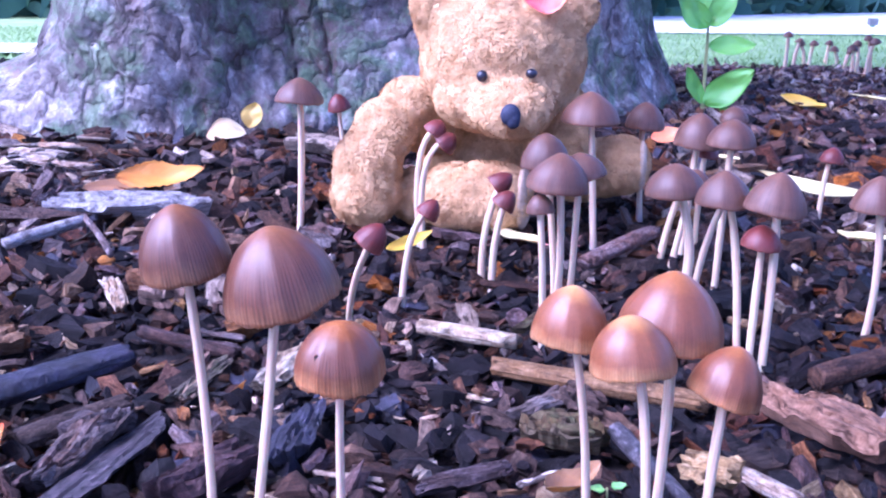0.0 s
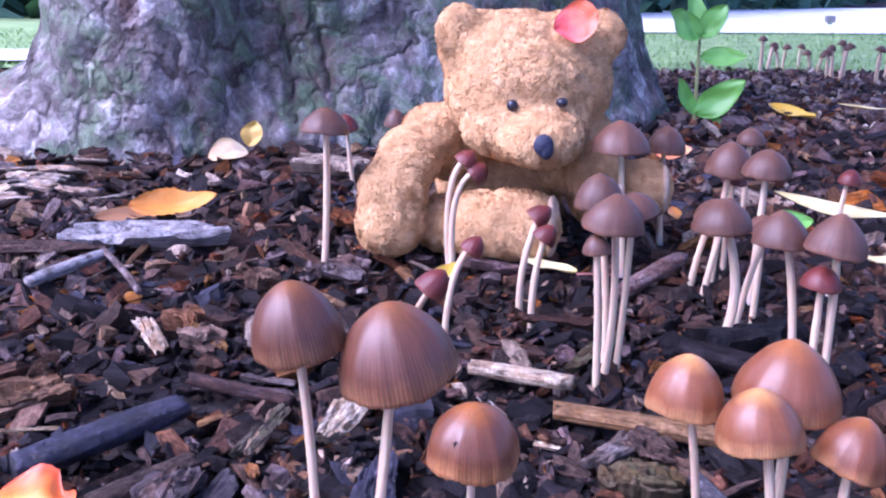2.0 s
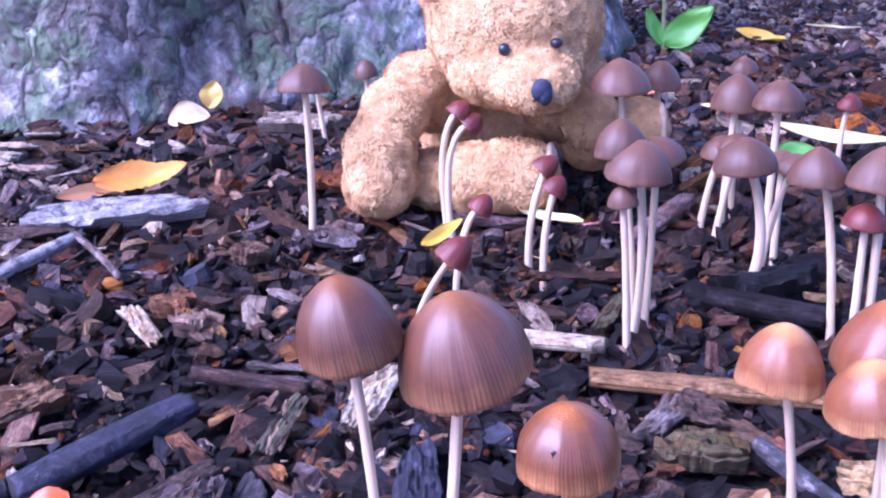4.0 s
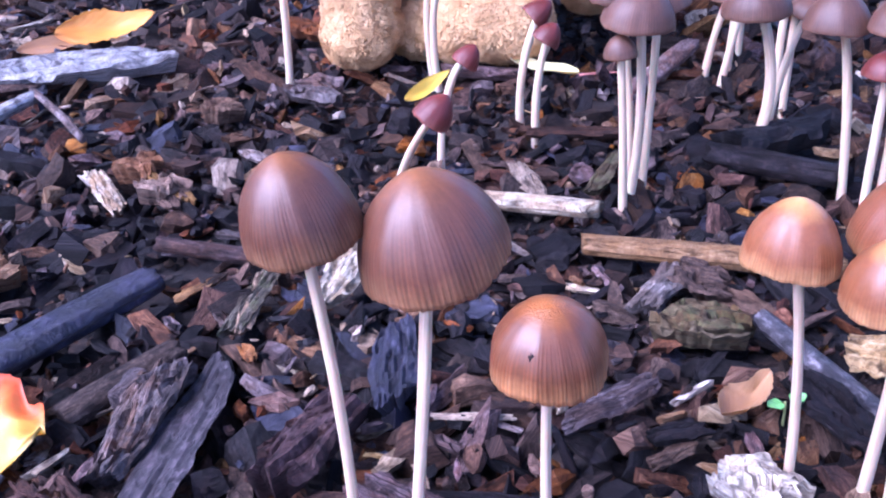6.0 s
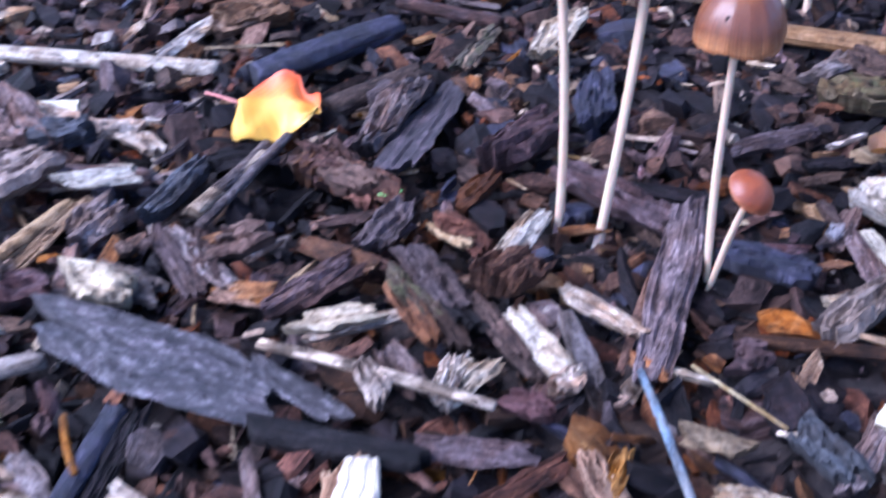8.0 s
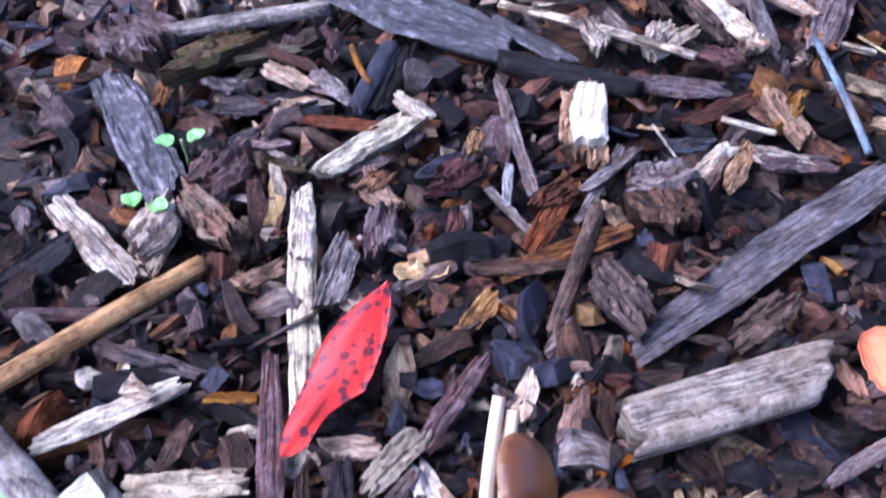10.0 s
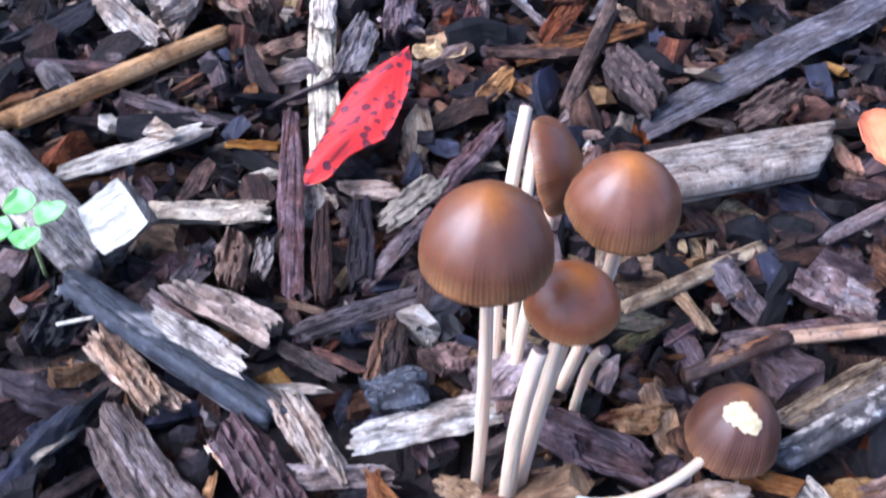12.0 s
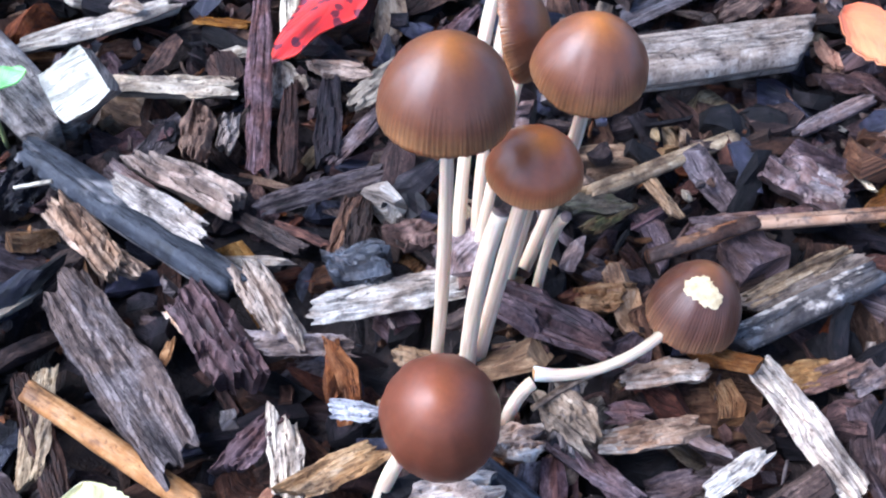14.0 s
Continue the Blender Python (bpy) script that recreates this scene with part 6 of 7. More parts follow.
hero("wood_chip", "silvery upright-looking thin wood chip on the mulch", "silver", -0.2523, 0.3051, -65, 0.0326, 0.0039, "chip")
hero("wood_chip", "pale flat wood chip on the mulch", "pale", -0.1738, 0.3212, 12, 0.0288, 0.0098, "chip")
hero("wood_chunk", "silvery weathered thick wood chunk on the mulch", "silver", -0.1595, 0.2913, 89, 0.0202, 0.0105, "chunk")
hero("wood_chunk", "weathered grey thick wood chunk on the mulch", "grey", -0.2095, 0.3152, 18, 0.0274, 0.0170, "chunk")
hero("wood_chunk", "grey-violet thick wood chunk on the mulch", "violet", -0.2062, 0.2003, -19, 0.0261, 0.0170, "chunk")
hero("wood_chunk", "mossy olive thick wood chunk on the mulch", "moss", -0.1797, 0.1986, 54, 0.0275, 0.0132, "chunk")
hero("stick", "pinkish-brown short stick lying on the mulch", "red", -0.2010, 0.2322, -58, 0.0358, 0.0061, "stick")
hero("wood_chip", "pale flat wood chip on the mulch", "pale", -0.2749, 0.3193, 68, 0.0269, 0.0111, "chip")
hero("wood_chip", "weathered grey flat wood chip on the mulch", "grey", -0.2436, 0.3294, 35, 0.0259, 0.0145, "chip")
hero("wood_chunk", "grey-violet thick wood chunk on the mulch", "violet", -0.1741, 0.2573, 21, 0.0201, 0.0132, "chunk")
hero("wood_chunk", "splintered pale wood chunk on the mulch", "pale", -0.0445, 0.2281, 80, 0.0175, 0.0070, "chunk")
hero("wood_chunk", "rough brown-grey wood chunk on the mulch", "brown", -0.0385, 0.1552, -63, 0.0188, 0.0107, "chunk")
hero("wood_chip", "pale flat wood chip on the mulch", "tan", -0.0510, 0.1481, -65, 0.0117, 0.0057, "chip")
hero("wood_chip", "orange-brown flat wood chip on the mulch", "orange", -0.0655, 0.1499, 73, 0.0190, 0.0059, "chip")
hero("wood_chunk", "orange-brown thick wood chunk on the mulch", "orange", -0.1139, 0.1493, -52, 0.0135, 0.0051, "chunk")
hero("wood_chunk", "tan small wood chunk on the mulch", "tan", -0.0912, 0.1711, -86, 0.0087, 0.0050, "chunk")
hero("wood_chunk", "tan-brown knobbly wood chunk on the mulch", "red", -0.0963, 0.3266, 61, 0.0132, 0.0139, "chunk")
hero("wood_chunk", "reddish-brown thick wood chunk on the mulch", "red", -0.0839, 0.3182, -61, 0.0276, 0.0077, "chunk")
hero("wood_chip", "pale grey splinter lying on the mulch", "silver", -0.1206, 0.3250, 71, 0.0270, 0.0061, "chip")
hero("wood_chunk", "orange-brown thick wood chunk on the mulch", "orange", -0.1521, 0.4504, 29, 0.0290, 0.0170, "chunk")
hero("wood_chip", "orange-brown flat wood chip on the mulch", "orange", -0.0704, 0.4367, 45, 0.0182, 0.0061, "chip")
hero("wood_chip", "mossy tan flat wood chip on the mulch", "tan", -0.0498, 0.4256, 81, 0.0373, 0.0067, "chip")
hero("stick", "brown bark-covered stick lying on the mulch", "brown", -0.0861, 0.3814, 42, 0.0411, 0.0102, "stick")
hero("wood_chunk", "pitted pale grey-brown thick wood chunk on the mulch", "grey", -0.0777, 0.3642, 82, 0.0360, 0.0131, "chunk")
hero("wood_chunk", "tan-brown thick wood chunk on the mulch", "red", -0.0431, 0.3134, 53, 0.0160, 0.0097, "chunk")
hero("wood_chip", "pale lavender-grey flat wood chip on the mulch", "grey", 0.0875, 0.4085, 62, 0.0329, 0.0089, "chip")
hero("wood_chunk", "ochre and olive thick wood chunk on the mulch", "moss", 0.0929, 0.3808, -26, 0.0238, 0.0170, "chunk")
hero("wood_chip", "violet-brown flat wood chip on the mulch", "violet", 0.0564, 0.3512, 28, 0.0310, 0.0108, "chip")
hero("wood_chunk", "big splintered pale wood chunk beside mushroom stems", "bleached", 0.0836, 0.3094, -46, 0.0169, 0.0162, "chunk")
hero("wood_chunk", "small orange-brown wood chunk on the mulch", "orange", -0.0919, 0.5116, -7, 0.0115, 0.0170, "chunk")
hero("wood_chunk", "small orange-brown wood chunk on the mulch", "orange", -0.1047, 0.5369, 19, 0.0116, 0.0165, "chunk")
hero("wood_chunk", "small orange-brown wood chunk on the mulch", "orange", -0.0766, 0.5965, 21, 0.0154, 0.0170, "chunk")
hero("wood_chunk", "weathered grey thick wood chunk on the mulch", "grey", -0.0288, 0.6155, -8, 0.0177, 0.0170, "chunk")
hero("stick", "long hazel-brown stick lying on the mulch", "hazel", 0.1075, 0.4222, -23, 0.0860, 0.0098, "stick")
# a pale chunk too, its sunlit brightness given by the whiter wood
hero("wood_chunk", "large pale wood chunk coloured sunlit white on the mulch", "bleached", 0.0972, 0.2808, -50, 0.0199, 0.0168, "chunk")
hero("wood_chip", "bleached white splinter on the mulch", "bleached", 0.0760, 0.2856, -78, 0.0254, 0.0046, "chip")
hero("wood_chip", "pale grey flat wood chip on the mulch", "silver", 0.0664, 0.3004, 59, 0.0193, 0.0056, "chip")
hero("wood_chip", "dark brown flat wood chip on the mulch", "brown", -0.2097, 0.6614, 18, 0.0791, 0.0170, "chip")
hero("twig", "weathered grey thin twig lying on the mulch", "silver", -0.1885, 0.6083, 60, 0.0546, 0.0084, "twig")
hero("wood_chunk", "weathered grey-lavender thick wood chunk on the mulch", "driftwood", -0.2410, 0.2754, -2, 0.0366, 0.0170, "chunk")
hero("wood_chip", "dark brown curved wood chip on the mulch", "brown", -0.2248, 0.3421, 2, 0.0359, 0.0145, "chip")
hero("wood_chip", "weathered grey flat wood chip on the mulch", "driftwood", -0.1341, 0.2809, -54, 0.0308, 0.0047, "chip")
hero("wood_chunk", "curled orange-brown wood chunk on the mulch", "orange", -0.1128, 0.2838, 21, 0.0144, 0.0127, "chunk")
hero("wood_chip", "orange-brown flat wood chip on the mulch", "orange", -0.1057, 0.2601, -10, 0.0183, 0.0077, "chip")
hero("wood_chip", "rusty red flat wood chip on the mulch", "red", -0.0822, 0.2801, -29, 0.0263, 0.0080, "chip")
hero("wood_chunk", "grey-violet thick wood chunk on the mulch", "violet", -0.0689, 0.2920, 62, 0.0200, 0.0113, "chunk")
hero("wood_chunk", "reddish-brown thick wood chunk on the mulch", "red", -0.0569, 0.2542, -61, 0.0310, 0.0074, "chunk")
hero("wood_chunk", "dark maroon thick wood chunk on the mulch", "redwet", -0.1563, 0.1464, 70, 0.0155, 0.0147, "chunk")
hero("wood_chunk", "grey-violet thick wood chunk on the mulch", "violet", -0.1087, 0.1321, -82, 0.0136, 0.0090, "chunk")
hero("wood_chunk", "dark maroon thick wood chunk on the mulch", "redwet", -0.0907, 0.1372, -86, 0.0103, 0.0045, "chunk")
hero("wood_chunk", "orange-brown knobbly wood chunk on the mulch", "orange", -0.0048, 0.1977, 73, 0.0197, 0.0062, "chunk")
hero("wood_chip", "tan and rusty flat wood chip on the mulch", "orange", -0.0256, 0.1697, 72, 0.0136, 0.0041, "chip")
hero("wood_chip", "pale lavender-grey flat wood chip on the mulch", "driftwood", -0.0082, 0.1766, -21, 0.0158, 0.0065, "chip")
hero("wood_chip", "brown flat wood chip on the mulch", "red", -0.1887, 0.1808, -71, 0.0184, 0.0054, "chip")
hero("wood_chip", "brown flat wood chip on the mulch", "brown", -0.0943, 0.0241, -16, 0.0126, 0.0026, "chip")
hero("wood_chip", "brown-grey flat wood chip on the mulch", "brown", -0.0845, 0.0281, -82, 0.0168, 0.0050, "chip")
hero("wood_chunk", "rusty brown small wood chunk on the mulch", "red", -0.0740, 0.0280, 28, 0.0075, 0.0070, "chunk")
hero("wood_chunk", "rusty red-brown wood chunk on the mulch", "red", -0.1216, 0.0425, -76, 0.0129, 0.0068, "chunk")
hero("wood_chunk", "pale small wood chunk on the mulch", "driftwood", -0.1164, 0.0448, -80, 0.0088, 0.0040, "chunk")
hero("wood_chip", "tan flat wood chip on the mulch", "tan", -0.1002, 0.0691, 8, 0.0110, 0.0063, "chip")
hero("wood_chunk", "pale splintered wood chunk with dark cracks", "tan", -0.1308, 0.0122, -36, 0.0202, 0.0067, "chunk")
hero("wood_chunk", "rusty orange-brown wood chunk on the mulch", "orange", -0.0379, 0.0226, 15, 0.0082, 0.0064, "chunk")
hero("wood_chip", "brown-olive flat wood chip on the mulch", "moss", -0.0422, 0.0454, 22, 0.0135, 0.0062, "chip")
hero("wood_chunk", "tan splintered wood chunk on the mulch", "tan", -0.0031, 0.0377, 44, 0.0240, 0.0042, "chunk")
hero("wood_chip", "tan splinter lying on the mulch", "tan", -0.0302, 0.0525, -56, 0.0157, 0.0031, "chip")
hero("wood_chunk", "tan wood chunk with orange and black spots", "tan", -0.0262, -0.0021, 27, 0.0183, 0.0052, "chunk")
hero("wood_chunk", "brown-grey fibrous wood chunk on the mulch", "grey", -0.0411, -0.0016, -86, 0.0119, 0.0063, "chunk")
hero("wood_chip", "violet-grey splinter lying on the mulch", "violet", -0.0330, -0.0111, -38, 0.0166, 0.0042, "chip")
hero("wood_chip", "tan-orange flat wood chip on the mulch", "orange", -0.0013, 0.0166, 31, 0.0107, 0.0053, "chip")
hero("wood_chip", "long tan-brown flat wood chip on the mulch", "tan", -0.1224, -0.0248, -68, 0.0208, 0.0053, "chip")
hero("wood_chip", "orange-brown bark chip under a pale split one", "orange", -0.0628, 0.1825, -84, 0.0290, 0.0135, "chip")
hero("wood_chip", "pale flat wood chip on the mulch", "bleached", -0.1661, 0.3092, 14, 0.0244, 0.0090, "chip", 0.007)
hero("stick", "weathered grey short stick lying on the mulch", "driftwood", -0.1227, 0.3119, 70, 0.0402, 0.0060, "stick", 0.004)
hero("wood_chunk", "pale weathered thick wood chunk on the mulch", "bleached", -0.1449, 0.2557, -5, 0.0181, 0.0122, "chunk", 0.003)
hero("wood_chip", "pale flat wood chip on the mulch", "bleached", -0.0770, 0.2473, 14, 0.0209, 0.0101, "chip", 0.003)
hero("wood_chip", "silvery thin wood chip on the mulch", "silver", -0.2429, 0.2912, -65, 0.0366, 0.0046, "chip", 0.008)
hero("wood_chip", "weathered grey flat wood chip on the mulch", "driftwood", -0.2625, 0.3136, 58, 0.0238, 0.0152, "chip", 0.006)
hero("wood_chunk", "pale thick wood chunk on the mulch", "driftwood", -0.0632, 0.2225, -61, 0.0131, 0.0080, "chunk", 0.003)
hero("wood_chip", "broad white weathered wood chip on the mulch", "bleached", -0.1282, 0.1280, -73, 0.0254, 0.0069, "chip", 0.004)
hero("wood_chunk", "dark brown thick wood chunk on the mulch", "brown", -0.0299, 0.2650, 48, 0.0182, 0.0147, "chunk", 0.004)
hero("wood_chip", "pale small wood chip on the mulch", "bleached", -0.2511, 0.3246, 82, 0.0167, 0.0083, "chip", 0.007)
hero("wood_chunk", "weathered grey-brown thick wood chunk on the mulch", "driftwood", -0.1962, 0.3070, 44, 0.0235, 0.0170, "chunk", 0.005)
hero("stick", "lavender-grey short stick lying on the mulch", "driftwood", -0.2019, 0.2342, -58, 0.0362, 0.0062, "stick", 0.003)
hero("wood_chunk", "tan-grey thick wood chunk on the mulch", "driftwood", -0.1838, 0.2555, 22, 0.0182, 0.0108, "chunk", 0.002)
hero("twig", "thin grey twig beside a fallen mushroom", "driftwood", -0.0408, 0.0018, 42, 0.0152, 0.0012, "twig", 0.000)
hero("wood_chunk", "small whitish lichen-covered wood chunk", "silver", -0.0739, -0.0105, 5, 0.0079, 0.0033, "chunk", 0.002)
hero("wood_chip", "pale ragged bark piece lying along a blackened stick", "driftwood", -0.1186, 0.0183, -22, 0.0230, 0.0054, "chip", 0.006)
hero("straw", "thin pale straw lying on the mulch", "straw", -0.1406, 0.0151, 18, 0.0071, 0.0008, "straw", 0.006)


# ---- fallen leaves, seedlings, and the rest of the mushrooms ----
def leaf_mat(name, along, rough=0.5, spots=None, across=None, vein=0.10, green=False):
    """v runs from the stalk to the tip, u across the blade."""
    m, nt, bs = material(name)
    sep = nt.nodes.new("ShaderNodeSeparateXYZ")
    link(nt, nt.nodes.new("ShaderNodeUVMap").outputs[0], sep.inputs[0])
    u, v = sep.outputs[0], sep.outputs[1]
    n = noise_tex(nt, coords(nt, "UV", (3, 4, 1)), 1.7, 5, 0.65)
    base = across if across else along
    pos = math_node(nt, "ADD", u if across else v, math_node(nt, "MULTIPLY", math_node(nt, "SUBTRACT", n, 0.5), 0.45))
    col = ramp(nt, pos, base)
    rib = math_node(nt, "ABSOLUTE", math_node(nt, "SUBTRACT", u, 0.5))
    slant = math_node(nt, "SUBTRACT", math_node(nt, "MULTIPLY", v, 9.0), math_node(nt, "MULTIPLY", rib, 7.0))
    side = math_node(nt, "ABSOLUTE", math_node(nt, "SUBTRACT", math_node(nt, "FRACT", slant), 0.5))
    lines = math_node(nt, "MINIMUM", math_node(nt, "MULTIPLY", rib, 6.0), math_node(nt, "MULTIPLY", side, 2.5))
    shade = ramp(nt, lines, [(0.0, (1.35, 1.3, 1.2)), (0.12, (1, 1, 1)), (0.9, (0.92, 0.92, 0.92))])
    col = mix(nt, min(1.0, vein * 2), col, shade, "MULTIPLY")
    if spots:
        vo = node(nt, "TexVoronoi", Scale=1.0)
        link(nt, coords(nt, "Object", (330, 330, 330)), vo.inputs["Vector"])
        d = math_node(nt, "ADD", vo.outputs["Distance"], math_node(nt, "MULTIPLY", math_node(nt, "SUBTRACT", n, 0.5), 0.9))
        col = mix(nt, ramp(nt, d, [(0.36, (0.95, 0.95, 0.95)), (0.43, (0, 0, 0))]), col, spots)
    link(nt, col, bs.inputs["Base Color"])
    bs.inputs["Roughness"].default_value = rough
    bs.inputs["Subsurface Weight"].default_value = 0.35
    bs.inputs["Subsurface Radius"].default_value = (1.0, 0.7, 0.3)
    bs.inputs["Subsurface Scale"].default_value = 0.002
    bump(nt, bs, lines, 0.18, 0.0004)
    return m


LEAF = {
    "orange": leaf_mat("orange_leaf", [(0.0, (0.46, 0.17, 0.03)), (0.5, (0.70, 0.28, 0.04)), (1.0, (0.74, 0.32, 0.05))], 0.5),
    "flame": leaf_mat("red_and_yellow_leaf", [(0.0, (1, 1, 1))], 0.45, None, [(0.0, (0.60, 0.33, 0.04)), (0.58, (0.64, 0.29, 0.035)), (0.72, (0.68, 0.18, 0.025)), (1.0, (0.68, 0.085, 0.02))]),
    "scarlet": leaf_mat("scarlet_leaf", [(0.0, (0.72, 0.025, 0.02)), (1.0, (0.80, 0.04, 0.03))], 0.35, (0.10, 0.02, 0.03), None, 0.06),
    "yellow": leaf_mat("yellow_leaf", [(0.0, (0.80, 0.46, 0.04)), (1.0, (0.85, 0.54, 0.07))], 0.5),
    "cream": leaf_mat("cream_leaf", [(0.0, (0.56, 0.45, 0.18)), (1.0, (0.68, 0.58, 0.29))], 0.55),
    "coral": leaf_mat("coral_leaf", [(0.0, (0.72, 0.16, 0.06)), (0.6, (0.80, 0.28, 0.11)), (1.0, (0.80, 0.38, 0.16))], 0.5),
    "pink": leaf_mat("pinkish_red_leaf", [(0.0, (0.72, 0.20, 0.08)), (0.5, (0.78, 0.16, 0.09)), (1.0, (0.75, 0.10, 0.13))], 0.5, vein=0.1),
    "mustard": leaf_mat("mustard_leaf", [(0.0, (0.52, 0.32, 0.06)), (1.0, (0.62, 0.42, 0.10))], 0.55),
    "tan": leaf_mat("tan_leaf", [(0.0, (0.42, 0.26, 0.12)), (0.6, (0.62, 0.46, 0.26)), (1.0, (0.70, 0.56, 0.36))], 0.6),
    "rust": leaf_mat("rusty_leaf", [(0.0, (0.22, 0.10, 0.04)), (1.0, (0.38, 0.20, 0.09))], 0.6),
    "green": leaf_mat("green_leaf", [(0.0, (0.12, 0.35, 0.05)), (1.0, (0.19, 0.46, 0.09))], 0.4),
    "lime": leaf_mat("lime_seedling", [(0.0, (0.17, 0.41, 0.10)), (1.0, (0.23, 0.49, 0.15))], 0.5),
}
TWIG_RED = plain("red_leaf_stalk", [(0.3, (0.40, 0.12, 0.10)), (0.7, (0.55, 0.22, 0.18))], 400, 0.6)
TWIG_GREEN = plain("green_stalk", [(0.3, (0.22, 0.26, 0.08)), (0.7, (0.34, 0.34, 0.14))], 300, 0.6)


def blade(name, mat, base, tip, W, seed, curl=0.12, fold=0.15, teeth=0.0, blunt=0.5, up=(0, 0, 1), roll=0.0, bite=0.0):
    """A leaf blade from its stalk end to its tip, cupped, curled and a little torn."""
    rng = random.Random(seed)
    base, tip = Vector(base), Vector(tip)
    L = (tip - base).length
    x = (tip - base).normalized()
    y = Vector(up).cross(x).normalized()
    m = Matrix((x, y, x.cross(y))).transposed()
    m = m @ Matrix.Rotation(radians(roll), 3, "X")
    rows, cols = 25, 13
    ph = rng.random() * 6.28
    shells, uvs = [], []
    for off in (0.0, -0.00035):
        for i in range(rows):
            v = i / (rows - 1)
            prof = math.sin(math.pi * min(0.999, max(0.001, v ** (0.62 + 0.5 * (1 - blunt))))) ** (0.55 + 0.35 * (1 - blunt))
            tooth = 1 - teeth * abs(((v * 14) % 1.0) - 0.5)
            for j in range(cols):
                u = j / (cols - 1) * 2 - 1
                w = W / 2 * prof * tooth * (1 + 0.10 * math.sin(5 * v + ph + (2 if u > 0 else 0)))
                if bite and u > 0.2 and 0.55 < v < 0.92:
                    w *= 1 - bite * math.sin((v - 0.55) / 0.37 * math.pi)
                z = fold * W * abs(u) ** 1.5 * prof + curl * L * (v - 0.5) ** 2 * 1.6 + 0.035 * W * math.sin(9 * v + 3 * u + ph) + 0.05 * W * noise.noise((u * 2 + seed, v * 4, 1.1))
                shells.append(base + m @ Vector((v * L, u * w, z + off)))
                uvs.append((u * 0.5 + 0.5, v))
    n = rows * cols
    f = grid_faces(rows, cols, closed=False, flip=True)
    f += [tuple(k + n for k in q[::-1]) for q in grid_faces(rows, cols, closed=False, flip=True)]
    rim = [i * cols for i in range(rows)] + [(rows - 1) * cols + j for j in range(1, cols)] + [i * cols + cols - 1 for i in range(rows - 2, -1, -1)] + [j for j in range(cols - 2, 0, -1)]
    for a, b in zip(rim, rim[1:] + rim[:1]):
        f.append((a, b, b + n, a + n))
    return link_mesh(name, shells, f, [LEAF[mat]], uvs)


def fallen_leaf(label, mat, base, tip, W, seed, stalk=None, **kw):
    root = tagged(new("leaf"), label, "leaf", "fallen leaves")
    root.location = base
    o = Vector(base)
    under(root, blade("leaf_blade", mat, (0, 0, 0), Vector(tip) - o, W, seed, **kw))
    if stalk:
        s = Vector(stalk) - o
        under(root, tube("leaf_stalk", s, s * 0.5 + Vector((0, 0, 0.0008)), (0, 0, 0.0003), 0.0005, 0.0006, [TWIG_RED], 6, 8, 0.05, seed=seed))
    return root


fallen_leaf("orange autumn leaf lying curled on the mulch", "orange", (-0.1865, 0.7265, 0.0100), (-0.1304, 0.7493, 0.0120), 0.027, 1, teeth=0.3, curl=0.2, up=(0, -0.6, 0.8), bite=0.3)
fallen_leaf("brown dry leaf under an orange one", "rust", (-0.2075, 0.7180, 0.0060), (-0.1649, 0.7375, 0.0070), 0.014, 2, curl=0.1, up=(0, -0.5, 0.85))
fallen_leaf("fallen leaf, half red and half yellow, with a bitten edge", "flame", (-0.1330, 0.3620, 0.010), (-0.1020, 0.3570, 0.010), 0.042, 3, stalk=(-0.1500, 0.3760, 0.007), teeth=0.08, bite=0.35, fold=0.0, curl=0.03, roll=12, blunt=0.8)
fallen_leaf("scarlet leaf with dark spots lying on a pale strip", "scarlet", (-0.1006, 0.1078, 0.012), (-0.1112, 0.0590, 0.010), 0.0150, 4, teeth=0.10, blunt=0.35, fold=-0.12, curl=0.06, bite=0.6)
fallen_leaf("small pale yellow leaf on the mulch", "cream", (-0.1914, 0.2385, 0.009), (-0.2024, 0.2696, 0.009), 0.020, 5, teeth=0.4, fold=0.05, bite=0.5)
fallen_leaf("coral-red fallen leaf on the mulch", "coral", (0.0040, 0.1100, 0.010), (0.0270, 0.0930, 0.010), 0.018, 6, teeth=0.3, bite=0.4, blunt=0.7, fold=0.05)
fallen_leaf("coral-red leaf stuck on the bear's ear", "pink", (0.1130, 0.6430, 0.1490), (0.0880, 0.6440, 0.1400), 0.024, 7, up=(0.2, -1, 0.45), blunt=0.6, fold=0.05)
fallen_leaf("small yellow leaf before the bear", "yellow", (0.0111, 0.5825, 0.008), (0.0355, 0.6122, 0.010), 0.008, 8, curl=0.2, up=(0.3, -0.6, 0.7))
fallen_leaf("pale yellow leaf with a long stalk before the bear", "cream", (0.1009, 0.5992, 0.008), (0.0701, 0.6282, 0.008), 0.013, 9, stalk=(0.1214, 0.6017, 0.007))
fallen_leaf("long cream leaf curved up at both ends", "cream", (0.2614, 0.7400, 0.0160), (0.3211, 0.6840, 0.0140), 0.012, 10, curl=0.2, blunt=0.3, up=(0, -0.6, 0.8))
fallen_leaf("bright yellow leaf far back on the mulch", "yellow", (0.4353, 1.2584, -0.0080), (0.4585, 1.1704, -0.0080), 0.026, 11, curl=0.15, up=(0, -0.6, 0.8), teeth=0.2, bite=0.3)
fallen_leaf("mustard-yellow leaf leaning at the foot of the tree", "mustard", (-0.1430, 0.962, 0.004), (-0.1370, 0.972, 0.026), 0.021, 12, up=(0, -1, 0.5), teeth=0.2)
